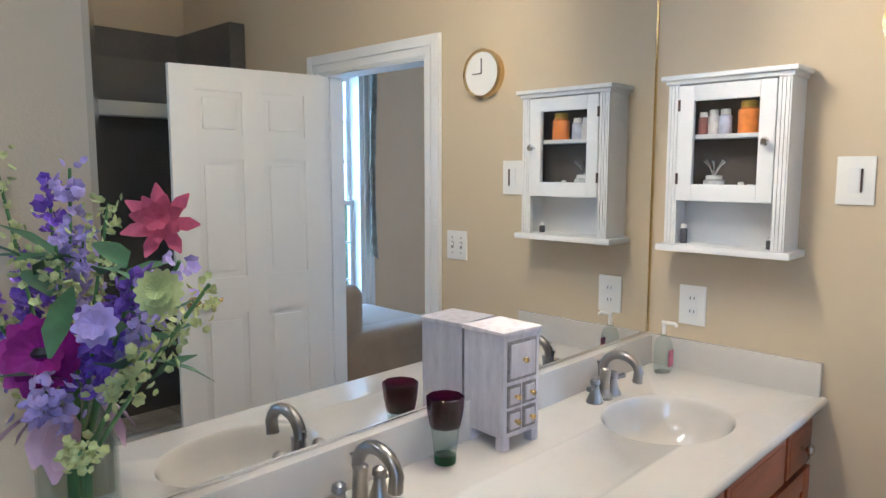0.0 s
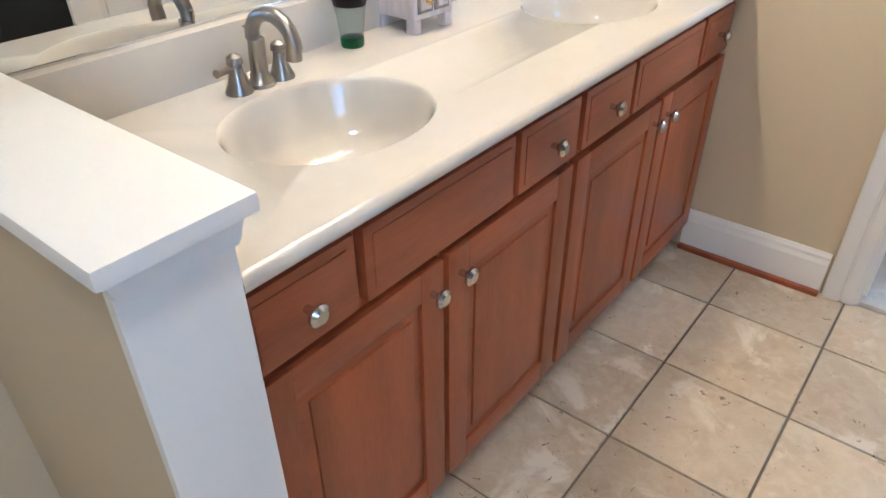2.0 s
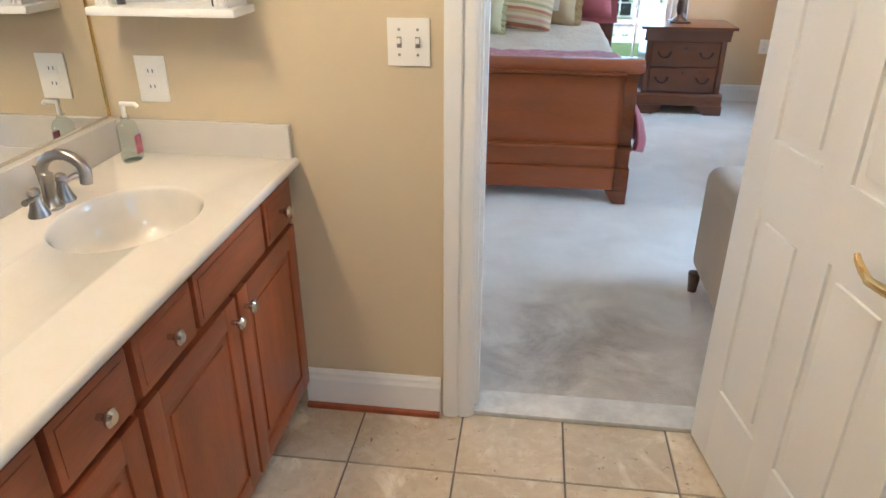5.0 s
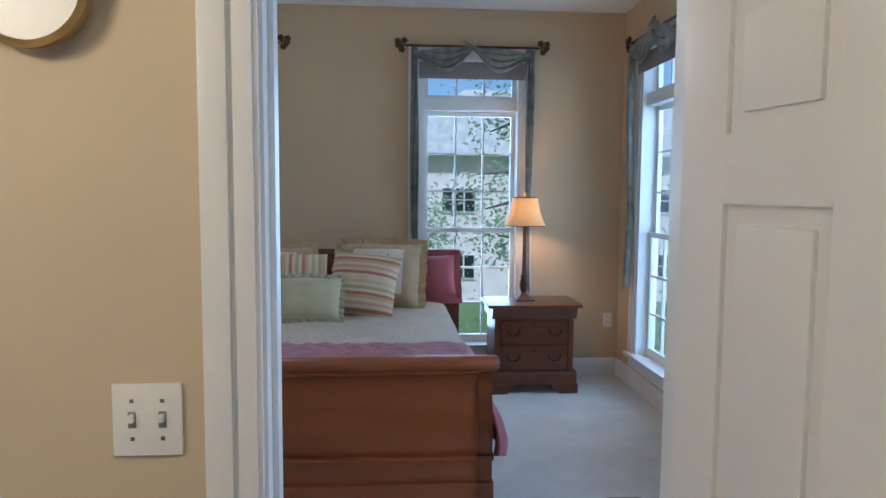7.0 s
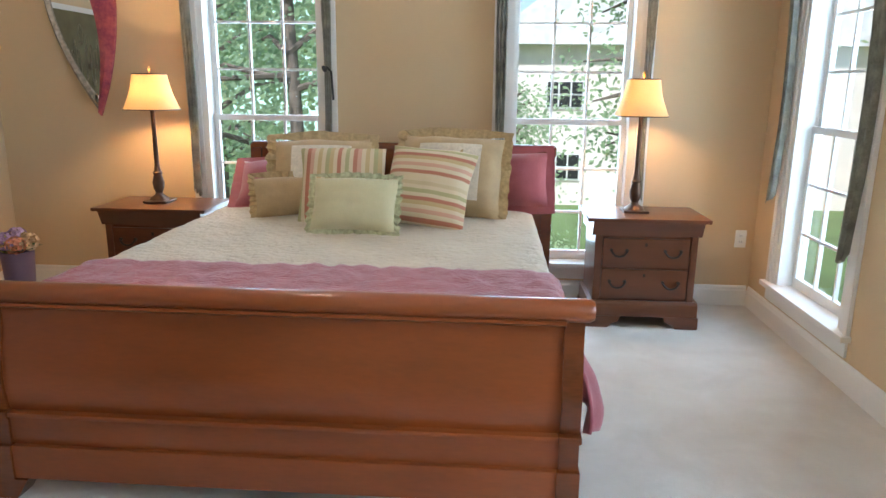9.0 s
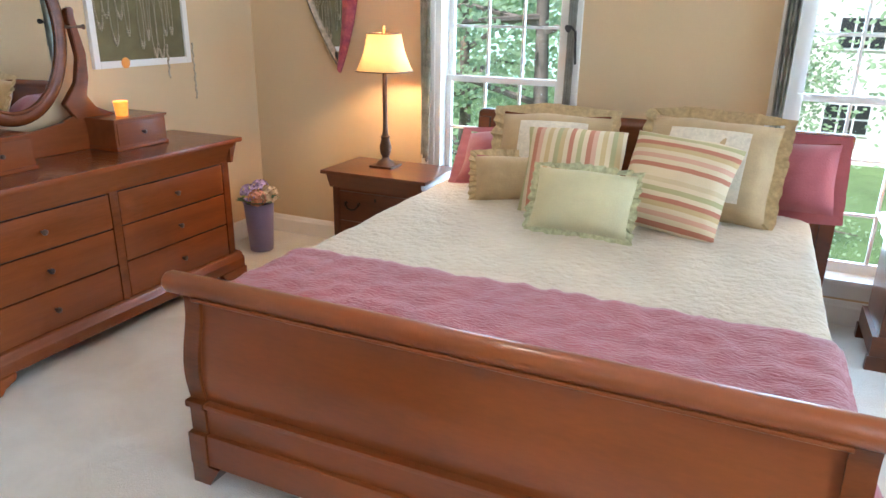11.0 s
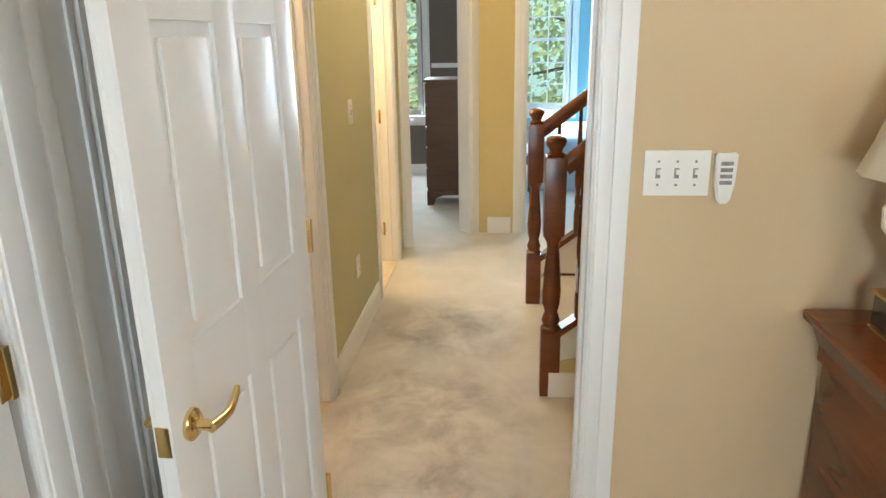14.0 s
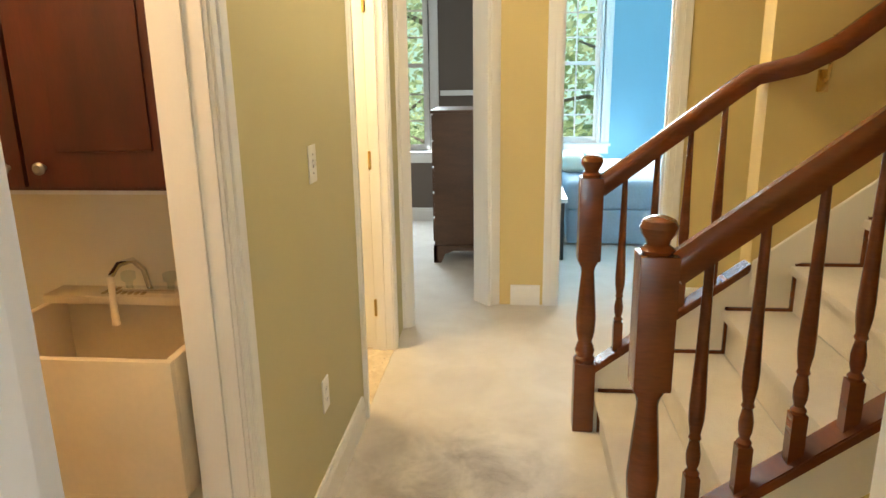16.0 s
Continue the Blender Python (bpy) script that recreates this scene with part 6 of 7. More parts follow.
part("frieze", P([(DX0 + 0.01, DZ - 0.14), (DX1 - 0.062, DZ - 0.14), (DX1 - 0.060, DZ - 0.128), (DX1 - 0.050, DZ - 0.100), (DX1 - 0.030, DZ - 0.055), (DX1 - 0.018, DZ - 0.026), (DX0 + 0.01, DZ - 0.026)], "y", DY0 + 0.05, DY1 - 0.05), M["cherry_y"], dresser, "ogee frieze drawer row")
for s, y in ((1, DY0), (-1, DY1)):
    part("side_frieze", P([(y + s * 0.062, DZ - 0.14), (y + s * 0.050, DZ - 0.10), (y + s * 0.030, DZ - 0.055), (y + s * 0.018, DZ - 0.026), (y + s * 0.08, DZ - 0.026), (y + s * 0.08, DZ - 0.14)], "x", DX0 + 0.01, DX1 - 0.03), M["cherry"], dresser)
part("case", B(DX0 + 0.008, DX1 - 0.085, DY0 + 0.066, DY1 - 0.066, 0.15, DZ - 0.139, bevel=0.002), M["cherry"], dresser)
MID = (DY0 + DY1) / 2
for a, b in ((DY0 + 0.064, DY0 + 0.115), (DY1 - 0.115, DY1 - 0.064), (MID - 0.024, MID + 0.024)):
    part("stile", B(DX1 - 0.090, DX1 - 0.064, a, b, 0.15, DZ - 0.14, bevel=0.004), M["cherry"], dresser)
for a, b in ((DY0 + 0.120, MID - 0.028), (MID + 0.028, DY1 - 0.120)):
    for z0, z1 in ((0.548, 0.716), (0.362, 0.540), (0.172, 0.354)):
        d = part("drawer", B(DX1 - 0.088, DX1 - 0.066, a, b, z0, z1, bevel=0.004), M["cherry_y"], dresser)
        knob(d, DX1 - 0.066, (a + b) / 2, (z0 + z1) / 2, "x", 0.013, "bronze", "dark bronze knob")
    # Dark sheet on the case paints the shade between the drawers
    part("drawer_gap", B(DX1 - 0.0865, DX1 - 0.0845, a, b, 0.16, 0.724), M["dark"], dresser)
part("base_moulding", P([(DX0 + 0.008, 0.075), (DX1 - 0.030, 0.075), (DX1 - 0.028, 0.130), (DX1 - 0.040, 0.145), (DX1 - 0.046, 0.158), (DX1 - 0.06, 0.168), (DX0 + 0.008, 0.168)], "y", DY0 + 0.03, DY1 - 0.03, 0.002), M["cherry_y"], dresser)
for y, s in ((DY0 + 0.022, 1), (DY1 - 0.022, -1)):
    part("bracket_foot", P([(y, 0), (y + s * 0.13, 0), (y + s * 0.15, 0.025), (y + s * 0.20, 0.045), (y + s * 0.21, 0.076), (y, 0.076)], "x", DX1 - 0.062, DX1 - 0.022, 0.003), M["cherry_y"], dresser)
    part("side_foot", P([(DX1 - 0.064, 0), (DX1 - 0.14, 0), (DX1 - 0.17, 0.03), (DX1 - 0.22, 0.045), (DX0 + 0.24, 0.045), (DX0 + 0.16, 0.03), (DX0 + 0.13, 0), (DX0 + 0.02, 0), (DX0 + 0.02, 0.076), (DX1 - 0.064, 0.076)], "y", min(y, y + s * 0.03), max(y, y + s * 0.03), 0.002), M["cherry"], dresser)

# swivel mirror with two small drawers standing on the dresser
MY, MZ = 4.925, 1.47
mir = thing("dresser_mirror", (-2.55, MY, DZ), "oval swivel mirror in a cherry frame on the dresser", "mirror")
tilt = Matrix.Translation((-2.60, MY, MZ)) @ Matrix.Rotation(radians(-0.5), 4, "Y")


def oval(bm, ry, rz, r, x=0.0, n=64, m=12, sx=0.7):
    rings = []
    for i in range(n):
        a = 2 * math.pi * i / n
        c = Vector((x, ry * math.cos(a), rz * math.sin(a)))
        o = Vector((0, math.cos(a) / ry, math.sin(a) / rz)).normalized()
        rings.append([bm.verts.new(c + o * r * math.cos(2 * math.pi * k / m) + Vector((sx * r * math.sin(2 * math.pi * k / m), 0, 0))) for k in range(m)])
    for i in range(n):
        a, b = rings[i], rings[(i + 1) % n]
        for k in range(m):
            bm.faces.new((a[k], a[(k + 1) % m], b[(k + 1) % m], b[k]))
    bmesh.ops.transform(bm, matrix=tilt, verts=bm.verts)
    return bm


part("oval_frame", oval(bmesh.new(), 0.290, 0.405, 0.034), M["cherry"], mir, "rounded cherry frame")
part("inner_bead", oval(bmesh.new(), 0.262, 0.377, 0.008, 0.018), M["cherry"], mir)
bm = bmesh.new()
vs = [bm.verts.new(tilt @ Vector((0.010, 0.27 * math.cos(2 * math.pi * i / 64), 0.385 * math.sin(2 * math.pi * i / 64)))) for i in range(64)]
bk = [bm.verts.new(tilt @ Vector((0.002, 0.27 * math.cos(2 * math.pi * i / 64), 0.385 * math.sin(2 * math.pi * i / 64)))) for i in range(64)]
bm.faces.new(vs)
bm.faces.new(list(reversed(bk)))
for i in range(64):
    bm.faces.new((vs[i], vs[(i + 1) % 64], bk[(i + 1) % 64], bk[i]))
part("mirror_glass", bm, M["mirror"], mir)
for s in (-1, 1):
    post = [(MY + s * y, z) for y, z in ((0.32, DZ + 0.16), (0.26, DZ + 0.24), (0.345, DZ + 0.34), (0.375, DZ + 0.46), (0.360, DZ + 0.58), (0.345, DZ + 0.66), (0.350, DZ + 0.69), (0.375, DZ + 0.70), (0.392, DZ + 0.685), (0.388, DZ + 0.66), (0.398, DZ + 0.60), (0.425, DZ + 0.48), (0.420, DZ + 0.36), (0.395, DZ + 0.27), (0.44, DZ + 0.21), (0.52, DZ + 0.175), (0.56, DZ + 0.16))]
    part("lyre_post", P(post, "x", -2.635, -2.600, 0.004), M["cherry"], mir)
    part("pivot", T([(-2.605, MY + s * 0.30, MZ), (-2.605, MY + s * 0.42, MZ), (-2.605, MY + s * 0.435, MZ)], [0.007, 0.007, 0.014], 10), M["bronze"], mir)
part("back_rail", P([(MY - 0.40, DZ + 0.001), (MY + 0.40, DZ + 0.001), (MY + 0.36, DZ + 0.20), (MY + 0.24, DZ + 0.15), (MY, DZ + 0.12), (MY - 0.24, DZ + 0.15), (MY - 0.36, DZ + 0.20)], "x", -2.640, -2.612, 0.003), M["cherry_y"], mir)
for y0, y1 in ((4.525, 4.855), (5.300, 5.635)):
    bx = part("jewel_box", P([(y0, DZ + 0.001), (y1, DZ + 0.001), (y1, DZ + 0.150), (y0, DZ + 0.150)], "x", -2.690, -2.415, 0.003), M["cherry_y"], mir)
    part("lid", B(-2.692, -2.405, y0 - 0.006, y1 + 0.006, DZ + 0.150, DZ + 0.162, bevel=0.003), M["cherry_y"], bx)
    part("skirting", B(-2.692, -2.408, y0 - 0.004, y1 + 0.004, DZ + 0.001, DZ + 0.018, bevel=0.003), M["cherry_y"], bx)
    d = part("drawer", B(-2.418, -2.410, y0 + 0.012, y1 - 0.012, DZ + 0.028, DZ + 0.140, bevel=0.002), M["cherry_y"], bx)
    knob(d, -2.410, (y0 + y1) / 2, DZ + 0.084, "x", 0.010, "bronze", "dark bronze knob")

# porcelain lamp on the dresser
lx, ly = -2.535, 4.370
pl = thing("table_lamp", (lx, ly, DZ), "unlit porcelain lamp with black floral urn and cream shade", "table lamp")
part("plinth", B(lx - 0.058, lx + 0.058, ly - 0.058, ly + 0.058, DZ, DZ + 0.012, bevel=0.003), M["brass"], pl, "brass plinth")
part("cap_plate", B(lx - 0.062, lx + 0.062, ly - 0.062, ly + 0.062, DZ + 0.100, DZ + 0.108, bevel=0.002), M["brass"], pl, "brass cap plate")
part("block", B(lx - 0.052, lx + 0.052, ly - 0.052, ly + 0.052, DZ + 0.012, DZ + 0.100, bevel=0.004), M["porcelain"], pl)
part("stem", L([(0.034, 0.108), (0.024, 0.125), (0.020, 0.150), (0.030, 0.165), (0.026, 0.172)], (lx, ly, DZ), 20), M["ivory"], pl)
part("urn", L([(0.028, 0.172), (0.050, 0.20), (0.066, 0.25), (0.070, 0.29), (0.062, 0.325), (0.042, 0.345), (0.036, 0.36), (0.048, 0.372), (0.030, 0.38), (0.012, 0.40)], (lx, ly, DZ), 28), M["porcelain"], pl, "black porcelain urn with painted roses")
for s in (-1, 1):
    part("urn_handle", T([(lx, ly + s * 0.060, DZ + 0.25), (lx, ly + s * 0.088, DZ + 0.285), (lx, ly + s * 0.092, DZ + 0.33), (lx, ly + s * 0.07, DZ + 0.352), (lx, ly + s * 0.044, DZ + 0.345)], 0.006, 8), M["ivory"], pl)
M["rose"] = material("rose_paint", (0.55, 0.36, 0.30), 0.3, vary=0.3, scale=60, bump=0)
for k in range(5):
    a, bm = k * 1.256, bmesh.new()
    bmesh.ops.create_uvsphere(bm, u_segments=10, v_segments=6, radius=0.020, matrix=Matrix.Translation((lx + 0.060 * math.cos(a), ly + 0.060 * math.sin(a), DZ + 0.275)) @ Matrix.Diagonal((0.55, 0.55, 1, 1)))
    part("painted_rose", bm, M["rose"], pl)
part("shade", L([(0.152, 0.405), (0.146, 0.42), (0.124, 0.48), (0.102, 0.56), (0.080, 0.642), (0.079, 0.645), (0.101, 0.56), (0.123, 0.48), (0.144, 0.42)], (lx, ly, DZ), 96, wave=0.014, waves=12), M["shade_off"], pl, "cream scalloped shade")
pl.scale = (0.95, 0.95, 0.95)
part("top_ring", L([(0.080, 0.640), (0.081, 0.646), (0.075, 0.647)], (lx, ly, DZ), 32), M["brass"], pl)

M["candle"] = material("lit_orange_glass", (0.85, 0.25, 0.03), 0.3, vary=0.15, scale=30, bump=0, emit=0.9)
cd = thing("candle_holder", (-2.50, 5.43, 1.027), "lit candle in an orange glass on the jewel box", "candle")
part("cup", L([(0.026, 0), (0.030, 0.004), (0.036, 0.075), (0.034, 0.075), (0.028, 0.008)], (-2.50, 5.43, 1.0275), 24), M["candle"], cd, "orange glass cup")
part("flame", L([(0.003, 0.03), (0.008, 0.04), (0.004, 0.055), (0.001, 0.064)], (-2.50, 5.43, 1.0275), 10), material("flame", (1.0, 0.75, 0.30), 0.5, bump=0, vary=0.01, emit=12.0), cd)
lamp("candle_flame", "POINT", (-2.50, 5.43, 1.11), 0.25, (1.0, 0.5, 0.15), 0.01)

# jewellery board
M["moss"] = material("olive_pin_cloth", (0.16, 0.14, 0.07), 0.9, vary=0.2, scale=9, fine=200, bump=0.1)
jb = thing("jewellery_board", (-2.72, 5.83, 1.5), "white framed olive cloth board hung with necklaces", "pinboard")
part("cloth", B(-2.7265, -2.714, 5.51, 6.14, 1.285, 1.93), M["moss"], jb)
for a, b, c, d in ((5.475, 5.512, 1.25, 1.97), (6.138, 6.175, 1.25, 1.97), (5.512, 6.138, 1.25, 1.287), (5.512, 6.138, 1.93, 1.97)):
    part("frame_bar", B(-2.7265, -2.700, a, b, c, d, bevel=0.004), M["trim"], jb)
M["bead"] = material("mixed_beads", (0.42, 0.36, 0.26), 0.35, 0.3, vary=0.45, scale=90, bump=0)
rg = random.Random(12)
for k in range(13):
    y = 5.55 + 0.045 * k
    z = rg.uniform(1.62, 1.86)
    ln = rg.uniform(0.14, 0.36)
    w = rg.uniform(0.012, 0.03)
    bm = bmesh.new()
    nb = int(ln / 0.011)
    for i in range(nb):
        v = i / (nb - 1)
        for s in (-1, 1):
            bmesh.ops.create_icosphere(bm, subdivisions=1, radius=0.0045 + 0.003 * (v > 0.85), matrix=Matrix.Translation((-2.708, y + s * w * math.sin(math.pi * min(1, v * 0.98 + 0.02)) ** 0.6, z - ln * v)))
    tagged(part("necklace", bm, M["bead"]), "beaded necklace hanging on the olive board", "necklace", "necklaces")
for y, ln in ((5.985, 0.20), (6.19, 0.34)):
    bm = bmesh.new()
    for i in range(int(ln / 0.009)):
        bmesh.ops.create_icosphere(bm, subdivisions=1, radius=0.005 + 0.003 * rg.random(), matrix=Matrix.Translation((-2.699, y + 0.004 * math.sin(i), 1.36 - 0.009 * i)))
    tagged(part("necklace", bm, M["bead"]), "long necklace hanging over the board's frame", "necklace", "necklaces")
tagged(part("orange_ornament", L([(0.024, 0), (0.030, 0.006), (0.024, 0.010)], (0, 0, 0), 20), material("orange_ornament", (0.85, 0.36, 0.08), 0.4, vary=0.1, bump=0)), "round orange ornament clipped to the white frame", "ornament").matrix_basis = pose(-2.6995, 5.67, 1.275, 0, 90, 0)

# flower bucket in the corner
fx, fy = -2.45, 6.40
fb = thing("flower_bucket", (fx, fy, 0), "lavender metal bucket of hydrangeas standing on the carpet", "flower bucket")
part("bucket", L([(0.075, 0), (0.078, 0.004), (0.100, 0.33), (0.105, 0.335), (0.097, 0.335), (0.072, 0.01)], (fx, fy, 0.001), 32), material("lavender_metal", (0.22, 0.18, 0.32), 0.45, vary=0.08, bump=0.02), fb)
random.seed(21)
for dx, dy, dz, m in ((-0.05, -0.03, 0.40, "lilac"), (0.04, -0.06, 0.38, "peach_bloom"), (0.07, 0.03, 0.39, "cream_bloom"), (-0.02, 0.05, 0.42, "lilac"), (-0.08, 0.02, 0.37, "leaf_light")):
    if m not in M:
        M[m] = material(m, (0.70, 0.34, 0.24) if m == "peach_bloom" else (0.72, 0.58, 0.40), 0.7, vary=0.15, scale=40, bump=0.03)
    bm = bmesh.new()
    for i in range(46):
        d = Vector((random.gauss(0, 1), random.gauss(0, 1), random.gauss(0.2, 1))).normalized()
        floret(bm, Vector((fx + dx, fy + dy, dz)) + d * 0.05, 0.020, 4, d)
    part("hydrangea", bm, M[m], fb)
bm = bmesh.new()
for i in range(16):
    a = random.uniform(0, 6.28)
    petal(bm, Vector((fx + 0.05 * math.cos(a), fy + 0.05 * math.sin(a), 0.33)), Vector((math.cos(a), math.sin(a), 0.5)), 0.10, 0.05, -0.2)
part("leaves", bm, M["leaf"], fb)

# heart mirror
hm = thing("heart_mirror", (-2.12, 6.79, 1.7), "heart shaped mirror framed half in pink and half in silver", "mirror")
M["pinkframe"] = material("pink_mottled_frame", (0.36, 0.04, 0.14), 0.45, vary=0.4, scale=14, fine=60, bump=0.05, second=(0.55, 0.13, 0.13))
M["silverframe"] = material("tarnished_silver_frame", (0.32, 0.28, 0.22), 0.4, 0.6, vary=0.4, scale=40, bump=0.15)


def silver_line(k, s=1.0):
    """The left outline of the heart, a cubic curve, drawn in towards the middle by s."""
    p = Vector((-2.079, 2.152)) * (1 - k) ** 3 + Vector((-2.30, 2.42)) * 3 * k * (1 - k) ** 2 + Vector((-2.52, 1.95)) * 3 * k * k * (1 - k) + Vector((-2.03, 1.22)) * k ** 3
    return Vector((-2.08, 1.80)).lerp(p, s)


def pink_line(k, inner):
    if inner:
        return Vector((-2.079 + 0.05 * k + 0.075 * math.sin(math.pi * k), 2.152 - 0.93 * k))
    return Vector((-1.858 + 0.03 * math.sin(math.pi * k * 0.9) - 0.165 * k ** 2.2, 2.231 - 1.053 * k))


outline = [silver_line(i / 30, 0.93) for i in range(31)] + [pink_line(1 - i / 20, True) + Vector((0.01, 0)) for i in range(1, 20)]
part("mirror_glass", P(outline, "y", 6.785, 6.7985), M["mirror"], hm, smooth=False)
for n, m, lab in (("pink_half", "pinkframe", "mottled pink frame half"), ("silver_half", "silverframe", "tarnished silver frame half")):
    bm = bmesh.new()
    rows = []
    for i in range(31):
        k = i / 30
        a, c = (pink_line(k, False), pink_line(k, True)) if n == "pink_half" else (silver_line(k), silver_line(k, 0.84))
        b = a.lerp(c, 0.5)
        rows.append([bm.verts.new((a[0], 6.798, a[1])), bm.verts.new((a[0], 6.775, a[1])), bm.verts.new((b[0], 6.758, b[1])), bm.verts.new((c[0], 6.774, c[1])), bm.verts.new((c[0], 6.798, c[1]))])
    for p, q in zip(rows, rows[1:]):
        for i in range(4):
            bm.faces.new((p[i], p[i + 1], q[i + 1], q[i]))
    part(n, bm, M[m], hm, lab)

# picture on the window wall
pic = thing("framed_picture", (2.28, 4.95, 1.7), "landscape print in a gold frame with a white mat", "picture")
part("mat_board", B(2.280, 2.2885, 4.64, 5.25, 1.35, 2.17), M["trim"], pic)
part("print", B(2.276, 2.280, 4.72, 5.17, 1.45, 2.07), material("dark_landscape", (0.10, 0.12, 0.12), 0.5, vary=0.7, scale=5, fine=20, bump=0, second=(0.26, 0.24, 0.22)), pic, "dark landscape print")
for a, b, c, d in ((4.60, 4.64, 1.315, 2.205), (5.25, 5.29, 1.315, 2.205), (4.64, 5.25, 1.315, 1.35), (4.64, 5.25, 2.17, 2.205)):
    part("frame_bar", B(2.262, 2.289, a, b, c, d, bevel=0.005), material("gold_frame", (0.42, 0.28, 0.10), 0.4, 0.6, vary=0.2, scale=30), pic)
plate("outlet", "y", 6.80, -1, 2.206, 0.449, 0.070, 0.114, "white outlet low on the bedroom wall", outlet=True)
plate("outlet", "x", 2.29, -1, 4.67, 0.30, 0.070, 0.114, "white outlet low on the bedroom wall", outlet=True)
plate("light_switch", "x", -2.727, 1, 3.868, 1.222, 0.163, 0.116, "white triple light switch beside the hall door", toggles=3)
rm = thing("fan_remote", (-2.72, 3.985, 1.2), "white fan remote in a wall holder", "remote control")
part("body", P([(3.958, 1.275), (4.012, 1.275), (4.010, 1.20), (4.000, 1.150), (3.985, 1.143), (3.970, 1.150), (3.960, 1.20)], "x", -2.7265, -2.706, 0.004), M["plastic"], rm)
for i in range(4):
    part("button", B(-2.7055, -2.7035, 3.970, 4.000, 1.244 - 0.016 * i, 1.254 - 0.016 * i, bevel=0.002), M["old_metal"], rm)

# dark chest by the hall door
M["espresso"] = material("dark_distressed_wood", (0.055, 0.025, 0.012), 0.35, vary=0.4, scale=6, fine=60, bump=0.03, coat=0.2)
ch = thing("low_chest", (-1.2, 2.84, 0), "low dark distressed wooden chest against the wall", "chest")
part("top", B(-1.60, -0.70, 2.65, 2.925, 0.722, 0.75, bevel=0.008), M["espresso"], ch)
part("body", P([(2.655, 0.06), (2.89, 0.06), (2.895, 0.25), (2.875, 0.45), (2.885, 0.60), (2.910, 0.68), (2.915, 0.722), (2.655, 0.722)], "x", -1.575, -0.725), M["espresso"], ch)
for x in (-1.565, -0.785):
    part("foot", B(x, x + 0.05, 2.83, 2.88, 0, 0.06, bevel=0.004), M["espresso"], ch)
    part("foot", B(x, x + 0.05, 2.67, 2.72, 0, 0.06, bevel=0.004), M["espresso"], ch)
for z in (0.24, 0.46, 0.64):
    d = part("drawer", B(-1.53, -0.78, 2.885, 2.922, z - 0.085, z + 0.07, bevel=0.008), M["espresso"], ch)
    knob(d, -1.36, 2.92, z, "y", 0.014, "bronze", "dark knob")
    knob(d, -0.96, 2.92, z, "y", 0.014, "bronze", "dark knob")

# armchair beside the bathroom door
M["uphol"] = material("tan_upholstery", (0.26, 0.18, 0.10), 0.9, vary=0.10, scale=9, fine=220, bump=0.08, sheen=0.3)
ac = thing("armchair", (1.5, 3.05, 0), "tan upholstered armchair beside the bathroom door", "armchair")
part("seat_base", B(1.10, 1.94, 2.72, 3.42, 0.08, 0.40, bevel=0.04), M["uphol"], ac)
part("seat_cushion", B(1.20, 1.84, 2.86, 3.46, 0.40, 0.52, bevel=0.05), M["uphol"], ac)
part("backrest", B(1.10, 1.94, 2.60, 2.86, 0.30, 0.80, bevel=0.07), M["uphol"], ac)
for x0 in (1.05, 1.85):
    part("arm", B(x0, x0 + 0.20, 2.64, 3.44, 0.08, 0.54, bevel=0.06), M["uphol"], ac)
for x in (1.06, 1.92):
    for y in (2.68, 3.36):
        part("leg", L([(0.018, 0), (0.026, 0.085)], (x, y, 0), 12), M["espresso"], ac)

# ceiling fan
fan = thing("ceiling_fan", (-0.25, 4.45, 2.6), "dark bladed ceiling fan with an added frosted light", "ceiling fan")
part("rod", L([(0.06, 2.90), (0.06, 2.86), (0.013, 2.84), (0.013, 2.68)], (-0.25, 4.45, 0), 20), M["bronze"], fan)
part("motor", L([(0.06, 2.69), (0.11, 2.66), (0.12, 2.60), (0.09, 2.54), (0.05, 2.52)], (-0.25, 4.45, 0), 28), M["bronze"], fan)
# Glowing bowl added to the fan to go with its fill lamp
part("light_bowl", L([(0.02, 2.36), (0.09, 2.38), (0.13, 2.43), (0.14, 2.47), (0.08, 2.52)], (-0.25, 4.45, 0), 28), M["shade_glass"], fan, "lit frosted bowl")
for k in range(5):
    bm = bmesh.new()
    box(bm, 0.16, 0.66, -0.065, 0.065, -0.004, 0.004, 0.003, turn=Matrix.Translation((-0.25, 4.45, 2.575)) @ Matrix.Rotation(radians(72 * k + 100), 4, "Z") @ Matrix.Rotation(radians(11), 4, "X"))
    box(bm, 0.08, 0.20, -0.02, 0.02, -0.006, -0.001, turn=Matrix.Translation((-0.25, 4.45, 2.575)) @ Matrix.Rotation(radians(72 * k + 100), 4, "Z"))
    part("blade", bm, M["espresso"], fan)
